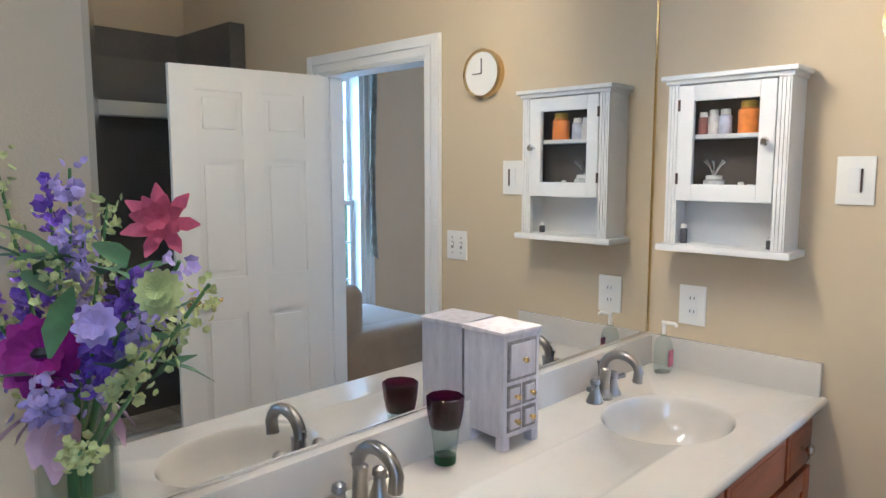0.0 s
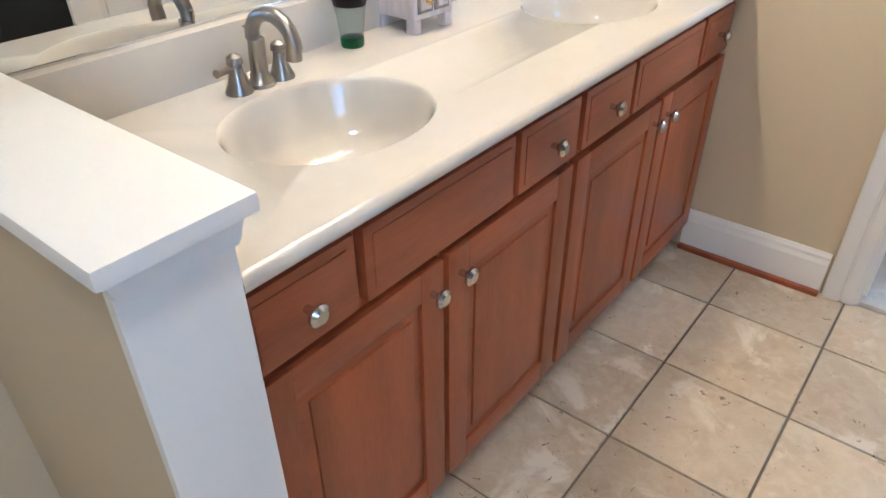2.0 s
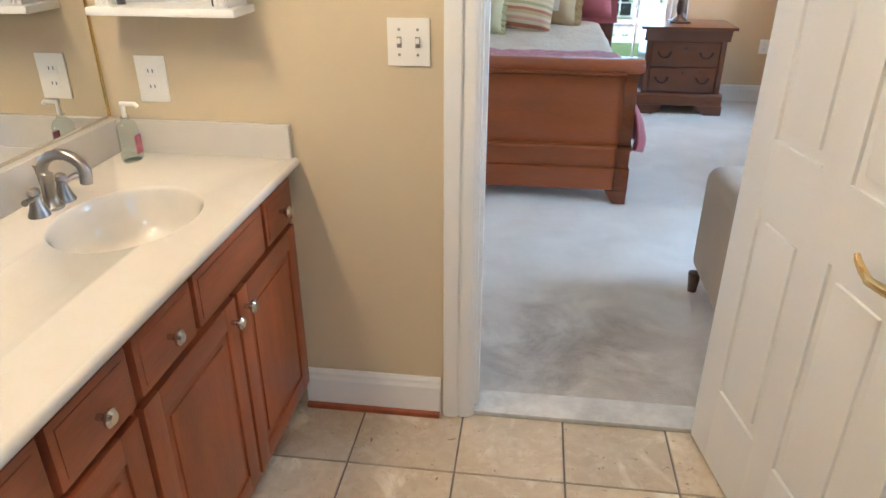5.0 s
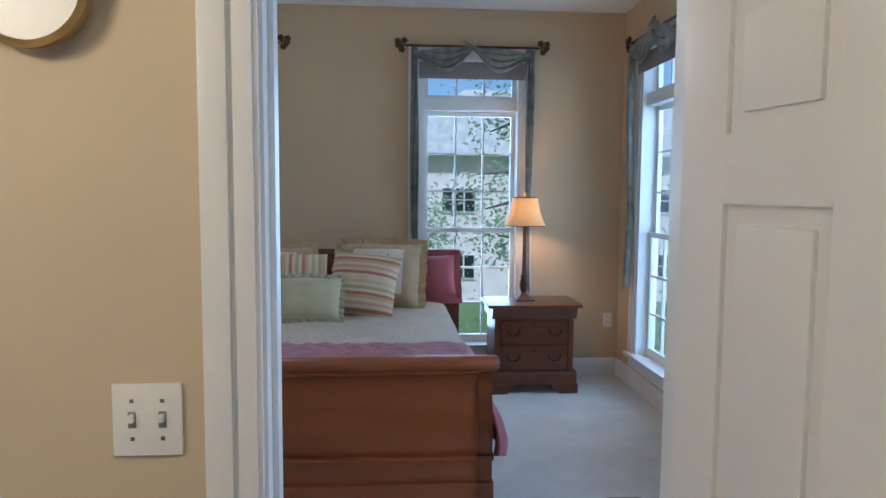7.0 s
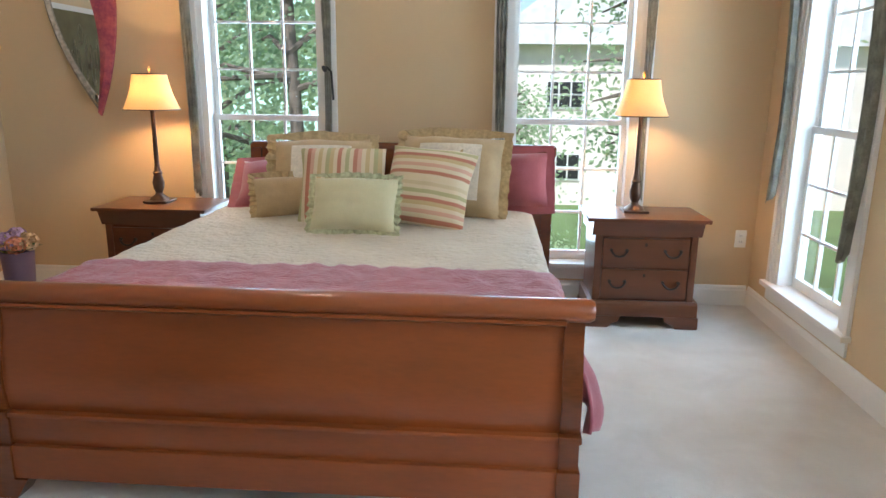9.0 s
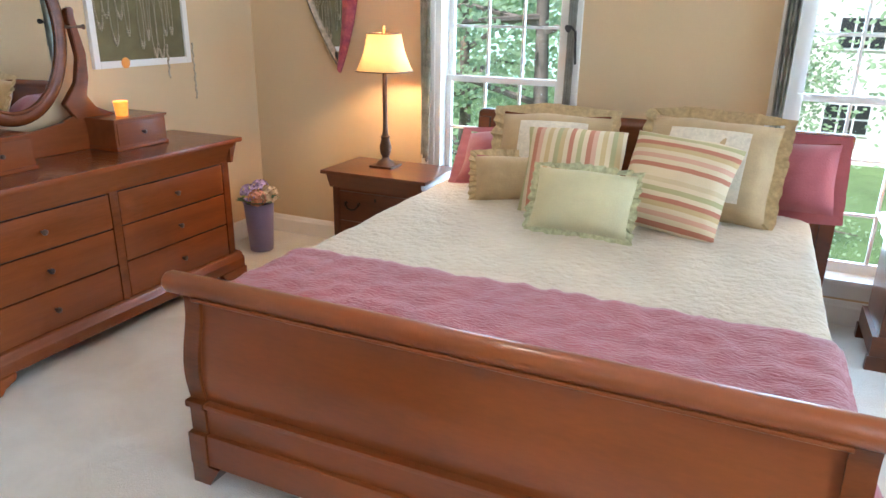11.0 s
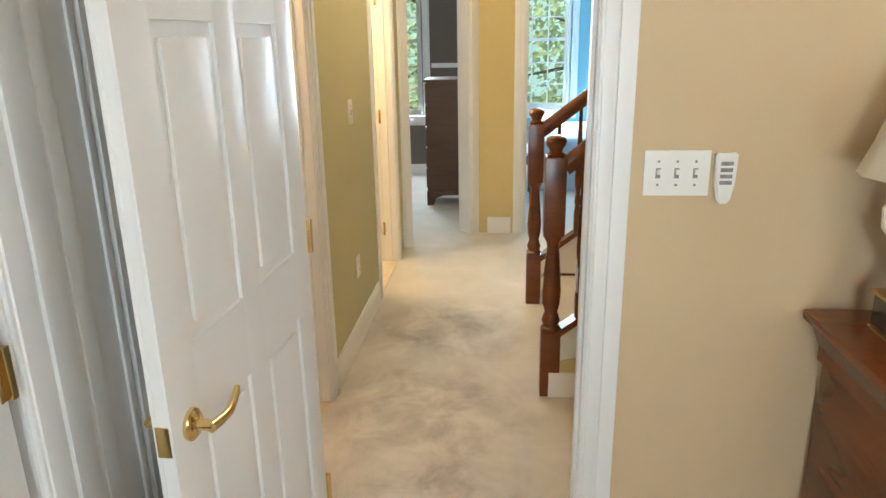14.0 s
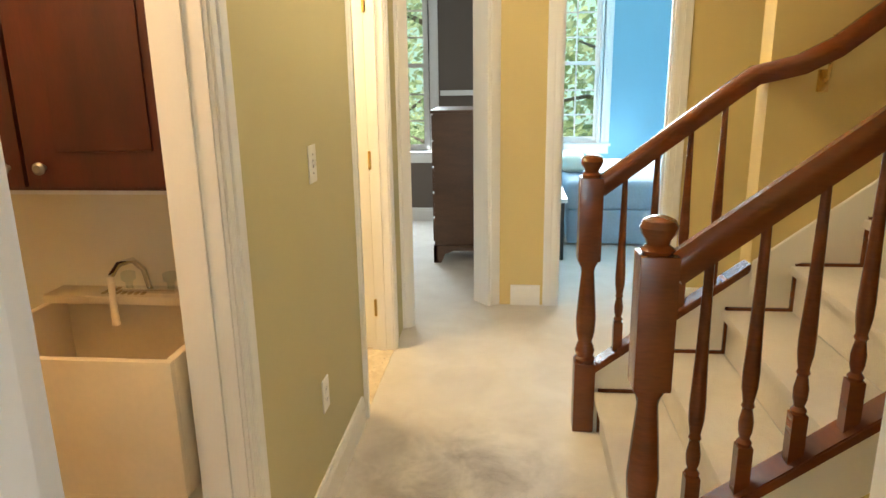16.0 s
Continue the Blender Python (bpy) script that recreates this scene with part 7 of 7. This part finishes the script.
# ---------------------------------------------------------------- hall and stairs
SX0, SX1 = -4.935, -3.805
RISE, RUN, S0 = 0.186, 0.241, 3.685
STEPS = 9
stairs = thing("staircase", (-4.37, 3.7, 0), "carpeted stairs with cherry nosing strips and white stringers", "stairs", "", "structure")
for k in range(STEPS):
    y = S0 + RUN * k
    st = part("step", box(B(SX0 + 0.03, SX1 - 0.03, y, y + RUN + 0.002, RISE * k, RISE * (k + 1) - 0.02), SX0 + 0.03, SX1 - 0.03, y - 0.028, y + RUN, RISE * (k + 1) - 0.034, RISE * (k + 1), 0.012), M["carpet"], stairs)
for x0, x1 in ((SX0 - 0.03, SX0 + 0.03), (SX1 - 0.03, SX1 + 0.03)):
    top = [(S0 - 0.05, 0.255), (S0 + RUN * STEPS, 0.255 + RISE * STEPS + 0.04), (S0 + RUN * STEPS, 0), (S0 - 0.05, 0)]
    part("stringer", P(top, "x", x0, x1), M["trim"], stairs, "white painted stringer")
    prof = [(S0 - 0.055, 0.250), (S0 + RUN * STEPS, 0.250 + RISE * STEPS + 0.04), (S0 + RUN * STEPS, 0.285 + RISE * STEPS + 0.04), (S0 - 0.055, 0.285)]
    if x0 < -4.5:
        e = 4.235
        g = (RISE * STEPS + 0.04) / (RUN * STEPS + 0.055)
        prof = [(S0 - 0.055, 0.250), (e, 0.250 + g * (e - S0 + 0.055)), (e, 0.285 + g * (e - S0 + 0.055)), (S0 - 0.055, 0.285)]
    part("cap_rail", P(prof, "x", x0 - 0.012, x1 + 0.012, 0.004), M["cherry"], stairs, "cherry wood cap")
# cherry strip along each step at the far stringer
for k in range(STEPS):
    y = S0 + RUN * k
    part("edge_strip", box(B(SX0 + 0.030, SX0 + 0.042, y - 0.012, y, RISE * k, RISE * (k + 1) + 0.012), SX0 + 0.030, SX0 + 0.042, y - 0.012, y + RUN - 0.012, RISE * (k + 1), RISE * (k + 1) + 0.012), M["cherry"], stairs)
part("skirt_panel", P([(S0 - 0.045, 0.02), (S0 + RUN * STEPS, 0.02), (S0 + RUN * STEPS, 0.10 + RISE * STEPS), (S0 + 0.10, 0.20), (S0 - 0.045, 0.16)], "x", SX1 + 0.0305, SX1 + 0.034), M["gold"], stairs, "yellow painted panel")
part("skirt_base", B(SX1 + 0.0345, SX1 + 0.046, S0 - 0.045, S0 + 1.6, 0, 0.12, bevel=0.003), M["trim"], stairs)
part("wall_skirt", P([(4.24, 0.62), (S0 + RUN * STEPS, 0.62 + 0.775 * (S0 + RUN * STEPS - 4.24)), (S0 + RUN * STEPS, 0.76 + 0.775 * (S0 + RUN * STEPS - 4.24)), (4.24, 0.76)], "x", -4.909, -4.893, 0.003), M["trim"], stairs)
structure("wall_understair", B(SX1 - 0.02, SX1 + 0.02, S0 + RUN * STEPS, 6.2, 0, H), M["gold"], "yellow painted wall under the upper flight", "wall")

newel = thing("newel_post", (SX1, 3.645, 0), "turned cherry newel post with round cap at the stairs", "newel post", "newel posts")
nx, ny = SX1, 3.645
part("foot_block", B(nx - 0.043, nx + 0.043, ny - 0.043, ny + 0.043, 0, 0.31, bevel=0.004), M["cherry"], newel)
part("turning", L([(0.040, 0.31), (0.043, 0.325), (0.034, 0.335), (0.041, 0.36), (0.033, 0.385), (0.028, 0.40), (0.038, 0.44), (0.041, 0.50), (0.034, 0.60), (0.026, 0.70), (0.030, 0.72), (0.038, 0.735), (0.040, 0.75)], (nx, ny, 0), 24), M["cherry"], newel)
part("head_block", B(nx - 0.045, nx + 0.045, ny - 0.045, ny + 0.045, 0.75, 1.085, bevel=0.006), M["cherry"], newel)
part("cap", L([(0.034, 1.085), (0.040, 1.095), (0.026, 1.105), (0.030, 1.118), (0.040, 1.132), (0.045, 1.148), (0.038, 1.163), (0.018, 1.172)], (nx, ny, 0), 24), M["cherry"], newel)
copy_thing(newel, Matrix.Translation((SX0, 3.615, 0)))


def handrail(x, y0, y1, z0, slope, label, ease=False):
    o = thing("handrail", (x, y0, z0), label, "handrail", "handrails")
    prof = [(-0.030, 0.008), (-0.026, 0.030), (-0.012, 0.044), (0.012, 0.044), (0.026, 0.030), (0.030, 0.008), (0.022, -0.006), (0.022, -0.022), (-0.022, -0.022), (-0.022, -0.006)]
    pts = [(x, y0, z0), (x, y1, z0 + slope * (y1 - y0))]
    if ease:
        pts = [(x, y0, z0), (x, y1 - 0.10, z0 + slope * (y1 - 0.10 - y0)), (x + 0.005, y1 - 0.04, z0 + slope * (y1 - 0.08 - y0) + 0.03), (x + 0.03, y1 + 0.02, z0 + slope * (y1 - 0.06 - y0) + 0.03), (x + 0.075, y1 + 0.09, z0 + slope * (y1 - 0.02 - y0) + 0.02), (x + 0.085, y1 + 0.2, z0 + slope * (y1 + 0.08 - y0)), (x + 0.085, 6.1, z0 + slope * (6.0 - y0))]
    bm = bmesh.new()
    rings = [[bm.verts.new((p[0] + a, p[1] - b * 0.5, p[2] + b)) for a, b in prof] for p in pts]
    for lo, hi in zip(rings, rings[1:]):
        for i in range(len(prof)):
            bm.faces.new((lo[i], lo[(i + 1) % len(prof)], hi[(i + 1) % len(prof)], hi[i]))
    bm.faces.new(list(reversed(rings[0])))
    bm.faces.new(rings[-1])
    part("rail", bm, M["cherry"], o)
    return o


SLOPE = RISE / RUN
fr = handrail(SX0, 3.655, 4.235, 1.035, SLOPE, "cherry handrail that bends onto the stair wall", ease=True)
handrail(SX1, 3.690, S0 + RUN * STEPS, 1.035, SLOPE, "cherry handrail rising from the near newel post")
part("bracket", tube(box(bmesh.new(), -4.909, -4.898, 4.40, 4.44, 1.40, 1.48, 0.004), [(-4.90, 4.42, 1.44), (-4.86, 4.42, 1.45), (-4.85, 4.42, 1.60)], 0.007, 8), M["brass"], fr, "brass rail bracket")


def baluster(x, y):
    z0 = 0.285 + 0.775 * (y - S0 + 0.055)
    z1 = 1.035 + SLOPE * (y - 3.67) - 0.01
    o = thing("baluster", (x, y, z0), "slender turned cherry baluster of the stair rail", "baluster", "balusters")
    part("square_foot", P([(y - 0.018, z0 - 0.018), (y + 0.018, z0 + 0.012), (y + 0.018, z0 + 0.115), (y - 0.018, z0 + 0.115)], "x", x - 0.018, x + 0.018), M["cherry"], o)
    h = z1 - z0
    part("turning", L([(0.016, 0.115), (0.019, 0.125), (0.012, 0.135), (0.017, 0.155), (0.018, 0.18), (0.012, 0.215), (0.016, 0.222), (0.013, 0.232), (0.019, 0.27), (0.020, 0.31), (0.015, 0.45), (0.010, h)], (x, y, z0), 14), M["cherry"], o)


for k in range(4):
    baluster(SX0, 3.745 + 0.118 * k)
for k in range(12):
    baluster(SX1, 3.765 + 0.118 * k)

plate("light_switch", "y", 2.666, 1, -4.37, 1.215, 0.075, 0.120, "white single light switch on the olive hall wall", toggles=1)
plate("outlet", "y", 2.666, 1, -4.355, 0.415, 0.072, 0.118, "white outlet on the olive hall wall", outlet=True)
for n, x, y, z in (("strike_plate", -3.6615, 2.605, 0.99),):
    tagged(part(n, B(x - 0.001, x + 0.002, y - 0.02, y + 0.02, z - 0.035, z + 0.035, bevel=0.001), M["brass"]), "brass strike plate in the laundry door frame", "strike plate")
tagged(part("strike_plate", B(-2.80, -2.76, 3.634, 3.638, 0.88, 0.95, bevel=0.001), M["nickel"]), "metal strike plate in the bedroom door frame", "strike plate")
tagged(part("strike_plate", B(0.226, 0.2295, 2.49, 2.53, 0.86, 0.92, bevel=0.001), M["nickel"]), "metal strike plate in the bathroom door frame", "strike plate")
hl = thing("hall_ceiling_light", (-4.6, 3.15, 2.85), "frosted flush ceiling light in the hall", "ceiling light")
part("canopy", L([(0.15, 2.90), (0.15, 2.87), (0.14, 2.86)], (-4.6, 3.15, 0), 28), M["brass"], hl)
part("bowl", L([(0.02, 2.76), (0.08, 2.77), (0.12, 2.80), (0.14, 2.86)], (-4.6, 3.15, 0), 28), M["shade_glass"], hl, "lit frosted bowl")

# laundry
M["sinkplastic"] = material("cream_plastic_tub", (0.70, 0.58, 0.40), 0.45, vary=0.05, scale=6, bump=0.02)
M["redwood"] = material("dark_red_cabinet_wood", (0.055, 0.007, 0.0022), 0.42, vary=0.3, scale=3, fine=40, bump=0.02, stretch=(5, 5, 0.8), coat=0.2)
tub = thing("utility_sink", (-3.85, 2.2, 0), "cream plastic laundry tub on legs with a chrome faucet", "utility sink")
tx0, tx1, ty0, ty1 = -4.095, -3.615, 1.95, 2.530
for a in ((tx0, tx0 + 0.022, ty0, ty1), (tx1 - 0.022, tx1, ty0, ty1), (tx0 + 0.022, tx1 - 0.022, ty0, ty0 + 0.022), (tx0 + 0.022, tx1 - 0.022, ty1 - 0.022, ty1)):
    part("tub_wall", B(*a, 0.50, 0.86, bevel=0.006), M["sinkplastic"], tub)
part("tub_floor", B(tx0 + 0.02, tx1 - 0.02, ty0 + 0.02, ty1 - 0.02, 0.52, 0.54), M["sinkplastic"], tub)
part("back_ledge", B(tx0, tx0 + 0.10, ty0, ty1, 0.86, 0.885, bevel=0.006), M["sinkplastic"], tub)
for i in range(7):
    part("drain_groove", B(tx0 + 0.02, tx0 + 0.08, 2.12 + 0.02 * i, 2.13 + 0.02 * i, 0.8845, 0.888), M["tassel"] if "tassel" in M else M["dark"], tub)
part("front_apron", B(tx1 - 0.012, tx1, ty0 + 0.03, ty1 - 0.03, 0.36, 0.502), M["sinkplastic"], tub)
for x in (tx0 + 0.03, tx1 - 0.05):
    for y in (ty0 + 0.03, ty1 - 0.06):
        part("leg", B(x, x + 0.03, y, y + 0.03, 0, 0.51), M["sinkplastic"], tub)
tf = thing("utility_faucet", (-4.04, 2.26, 0.886), "chrome utility faucet with a hose on the tub", "faucet")
part("bridge", B(-4.06, -4.02, 2.16, 2.36, 0.886, 0.906, bevel=0.006), M["chrome"], tf)
for y in (2.18, 2.34):
    part("handle", L([(0.012, 0.905), (0.012, 0.93), (0.024, 0.935), (0.024, 0.965), (0.012, 0.97)], (-4.04, y, 0), 16, wave=0.1, waves=6), M["clear_glass"], tf, "clear faceted knob")
part("spout", T([(-4.04, 2.26, 0.90), (-4.03, 2.25, 0.98), (-3.99, 2.235, 1.03), (-3.93, 2.215, 1.03), (-3.895, 2.205, 0.995)], 0.011, 12), M["chrome"], tf)
part("hose", T([(-3.895, 2.205, 0.995), (-3.892, 2.204, 0.90), (-3.892, 2.204, 0.81)], [0.012, 0.011, 0.014], 10), M["sinkplastic"], tf)
tf.scale = (0.8, 0.8, 0.75)
lc = thing("laundry_cabinet", (-3.95, 2.1, 1.3), "dark red wooden wall cabinet above the laundry tub", "wall cabinet")
part("body", B(-4.099, -3.82, 1.55, 2.545, 1.225, 2.10), M["redwood"], lc)
for y0, y1, ky in ((1.56, 2.105, 2.07), (2.115, 2.54, 2.165)):
    d = part("cabinet_door", B(-3.82, -3.802, y0, y1, 1.235, 2.09, bevel=0.003), M["redwood"], lc)
    part("panel", B(-3.803, -3.795, y0 + 0.09, y1 - 0.09, 1.325, 2.0, bevel=0.006), M["redwood"], d)
    knob(d, -3.802, ky, 1.285, "x", 0.016, "nickel", "round nickel knob")
structure("trim", B(-4.099, -4.085, 1.0, 2.54, 1.165, 1.224, bevel=0.004), M["trim"], "white strip under the laundry cabinet", "trim")

# far rooms
M["walnut"] = material("brown_walnut", (0.10, 0.045, 0.020), 0.45, vary=0.25, scale=3, fine=40, bump=0.02, stretch=(1, 1, 5))
tc = thing("tall_chest", (-7.7, 2.9, 0), "tall brown wooden chest of drawers seen from its side", "chest of drawers")
part("body", B(-7.95, -7.47, 2.70, 3.255, 0.14, 1.17, bevel=0.005), M["walnut"], tc)
part("top", B(-7.97, -7.45, 2.68, 3.27, 1.17, 1.195, bevel=0.006), M["walnut"], tc)
part("apron", P([(-7.46, 0.14), (-7.96, 0.14), (-7.96, 0.0), (-7.90, 0.0), (-7.87, 0.07), (-7.80, 0.10), (-7.62, 0.10), (-7.55, 0.07), (-7.52, 0.0), (-7.46, 0.0)], "y", 2.69, 2.72), M["walnut"], tc)
part("apron", P([(2.69, 0.14), (3.26, 0.14), (3.26, 0.0), (3.20, 0.0), (3.17, 0.07), (3.10, 0.10), (2.85, 0.10), (2.78, 0.07), (2.75, 0.0), (2.69, 0.0)], "x", -7.49, -7.46), M["walnut"], tc)
for i in range(5):
    part("drawer", B(-7.93, -7.49, 2.685, 2.702, 0.17 + 0.2 * i, 0.355 + 0.2 * i, bevel=0.004), M["walnut"], tc)
structure("trim", B(-8.999, -8.98, 2.60, 3.27, 1.24, 1.29, bevel=0.004), M["trim"], "white chair rail on the taupe wall", "trim")
M["bluegrey"] = material("grey_blue_quilt", (0.34, 0.40, 0.46), 0.85, vary=0.1, scale=8, fine=50, bump=0.2)
bb = thing("far_bed", (-8.9, 4.6, 0), "low bed with a grey quilted cover in the blue room", "bed")
part("mattress", B(-9.55, -8.05, 3.75, 5.6, 0.30, 0.56, bevel=0.06), M["bluegrey"], bb, "grey quilted cover")
part("skirt", B(-9.52, -8.04, 3.78, 5.58, 0.02, 0.31, bevel=0.02), M["bluegrey"], bb)
tagged(part("far_pillow", B(-9.0, -8.5, 3.74, 3.98, 0.56, 0.72, bevel=0.07), M["shade_off"]), "white pillow on the grey bed", "pillow")
bn = thing("black_bench", (-7.8, 3.6, 0), "small black wooden side table with white top", "side table")
part("top", B(-8.15, -7.55, 3.42, 3.735, 0.47, 0.50, bevel=0.004), M["trim"], bn)
part("apron", B(-8.12, -7.58, 3.45, 3.715, 0.38, 0.47), M["black"], bn)
for x in (-8.12, -7.62):
    for y in (3.45, 3.68):
        part("leg", B(x, x + 0.04, y, y + 0.035, 0, 0.40, bevel=0.003), M["black"], bn)
# ---------------------------------------------------------------- outdoors
M["lawn"] = material("lawn", (0.14, 0.21, 0.07), 0.95, vary=0.3, scale=0.6, fine=12, bump=0.1)
M["bark"] = material("bark", (0.18, 0.14, 0.11), 0.9, vary=0.3, scale=8, fine=40, bump=0.3)
# Leaf, brick and roof colours are lightened to carry the outdoor glare
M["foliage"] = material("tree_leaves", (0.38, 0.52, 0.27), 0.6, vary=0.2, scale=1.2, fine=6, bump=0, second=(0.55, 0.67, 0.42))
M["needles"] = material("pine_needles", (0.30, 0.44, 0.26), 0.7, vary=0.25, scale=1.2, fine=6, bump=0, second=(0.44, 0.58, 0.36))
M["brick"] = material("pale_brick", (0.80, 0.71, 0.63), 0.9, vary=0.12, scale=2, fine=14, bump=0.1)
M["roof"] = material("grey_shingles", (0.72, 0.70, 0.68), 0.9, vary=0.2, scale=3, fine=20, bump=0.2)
for name in ("foliage", "needles"):
    nodes, links = M[name].node_tree.nodes, M[name].node_tree.links
    thin, both = nodes.new("ShaderNodeBsdfTranslucent"), nodes.new("ShaderNodeMixShader")
    links.new(nodes["Color Ramp"].outputs["Color"], thin.inputs["Color"])
    both.inputs[0].default_value = 0.6
    links.new(nodes["Principled BSDF"].outputs[0], both.inputs[1])
    links.new(thin.outputs[0], both.inputs[2])
    links.new(both.outputs[0], nodes["Material Output"].inputs["Surface"])
structure("ground", B(-300, 300, -300, 300, -3.4, -3.2), M["lawn"], "green lawn around the house", "ground")


def tree(x, y, height, spread, mat, seed, label, leaf=0.11, count=2600, base=-3.2, low=0.25):
    rg = random.Random(seed)
    o = thing("tree", (x, y, base), label, "tree", "garden trees")
    bm = T([(x, y, base), (x + 0.1, y, base + height * 0.35), (x - 0.05, y + 0.1, base + height * 0.7), (x, y, base + height)], [0.15, 0.11, 0.06, 0.02], 10)
    tips = []
    for k in range(26):
        h = base + height * rg.uniform(low, 0.96)
        a = rg.uniform(0, 6.28)
        r = spread * (1.05 - 0.75 * ((h - base) / height)) * rg.uniform(0.6, 1.1)
        p, q = Vector((x, y, h)), Vector((x + r * math.cos(a), y + r * math.sin(a), h + rg.uniform(-0.2, 0.6)))
        mid = p.lerp(q, 0.5) + Vector((0, 0, rg.uniform(0, 0.3)))
        tube(bm, [p, mid, q], [0.055, 0.035, 0.012], 6)
        for s in (0.4, 0.55, 0.7, 0.85, 1.0):
            tips.append((p.lerp(q, s) if s < 0.5 else mid.lerp(q, (s - 0.5) * 2), 0.22 + 0.25 * s))
    part("trunk", bm, M["bark"], o)
    bm = bmesh.new()
    for i in range(count):
        c, w = tips[rg.randrange(len(tips))]
        p = c + Vector((rg.gauss(0, w), rg.gauss(0, w), rg.gauss(0, w * 0.55)))
        d = Vector((rg.gauss(0, 1), rg.gauss(0, 1), rg.gauss(-0.2, 0.6))).normalized()
        s = d.orthogonal().normalized() * leaf * 0.35
        ln = leaf * rg.uniform(0.7, 1.4)
        a, b, e, f = bm.verts.new(p), bm.verts.new(p + d * ln * 0.5 + s), bm.verts.new(p + d * ln), bm.verts.new(p + d * ln * 0.5 - s)
        bm.faces.new((a, b, e, f))
    part("crown", bm, mat, o, smooth=False)
    return o


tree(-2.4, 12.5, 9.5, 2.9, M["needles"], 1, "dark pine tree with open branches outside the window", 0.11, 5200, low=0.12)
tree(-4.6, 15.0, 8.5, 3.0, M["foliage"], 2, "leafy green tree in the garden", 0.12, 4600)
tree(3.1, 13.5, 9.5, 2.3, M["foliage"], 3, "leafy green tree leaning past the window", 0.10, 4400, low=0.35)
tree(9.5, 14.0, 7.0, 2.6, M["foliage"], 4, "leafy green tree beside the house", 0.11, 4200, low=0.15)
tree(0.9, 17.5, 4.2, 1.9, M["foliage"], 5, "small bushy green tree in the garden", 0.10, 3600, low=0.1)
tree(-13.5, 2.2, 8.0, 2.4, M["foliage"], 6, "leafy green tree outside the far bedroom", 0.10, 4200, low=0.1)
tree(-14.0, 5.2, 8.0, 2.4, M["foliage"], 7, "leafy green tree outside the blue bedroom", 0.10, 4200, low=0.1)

def woods(x0, x1, y0, y1, z1, seed, clumps, label):
    """A far stand of trees: many clumps of leaves with gaps and an uneven top."""
    rg = random.Random(seed)
    bm = bmesh.new()
    for k in range(clumps):
        c = Vector((rg.uniform(x0, x1), rg.uniform(y0, y1), 0))
        top = z1 * (0.72 + 0.5 * noise.noise(Vector((c.x * 0.25, c.y * 0.25, seed))))
        c.z = -3.0 + (top + 3.0) * rg.random() ** 0.8
        w = rg.uniform(0.45, 0.9)
        for i in range(40):
            p = c + Vector((rg.gauss(0, w), rg.gauss(0, w), rg.gauss(0, w * 0.5)))
            d = Vector((rg.gauss(0, 1), rg.gauss(0, 1), rg.gauss(-0.2, 0.6))).normalized()
            side, ln = d.orthogonal().normalized() * 0.09, rg.uniform(0.18, 0.34)
            bm.faces.new((bm.verts.new(p), bm.verts.new(p + d * ln * 0.5 + side), bm.verts.new(p + d * ln), bm.verts.new(p + d * ln * 0.5 - side)))
    return tagged(part("woods", bm, M["foliage"], smooth=False), label, "trees", "", "stuff")


# Emissive sheets added so the gaps between the leaves look bright
M["backdrop_glow"] = material("glowing_backdrop", (0.52, 0.74, 0.64), 0.9, vary=0.2, scale=0.3, fine=2, bump=0, emit=0.6)
structure("backdrop_north", B(-40, -1.8, 52.0, 52.1, -3.2, 14), M["backdrop_glow"], "glowing pale sheet added behind the garden trees", "backdrop")
structure("backdrop_west", B(-60.1, -60, -20, 34, -3.2, 14), M["backdrop_glow"], "glowing pale sheet added behind the garden trees", "backdrop")
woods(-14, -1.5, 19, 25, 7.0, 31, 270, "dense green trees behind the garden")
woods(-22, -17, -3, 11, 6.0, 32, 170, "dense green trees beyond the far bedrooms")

house = thing("neighbour_house", (5.0, 34, -3.2), "pale brick neighbouring house with grey roof", "house")
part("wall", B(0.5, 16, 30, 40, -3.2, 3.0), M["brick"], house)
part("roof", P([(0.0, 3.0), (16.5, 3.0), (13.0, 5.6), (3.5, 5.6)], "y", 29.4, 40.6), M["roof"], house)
for x in (2.6, 6.5, 11.0):
    for z in (0.6, -2.2):
        w = part("window", B(x, x + 1.5, 29.93, 30.05, z, z + 1.1), M["trim"], house)
        for i in range(3):
            for j in range(2):
                part("pane", B(x + 0.08 + 0.47 * i, x + 0.48 + 0.47 * i, 29.90, 29.95, z + 0.08 + 0.5 * j, z + 0.52 + 0.5 * j), M["black"], w)
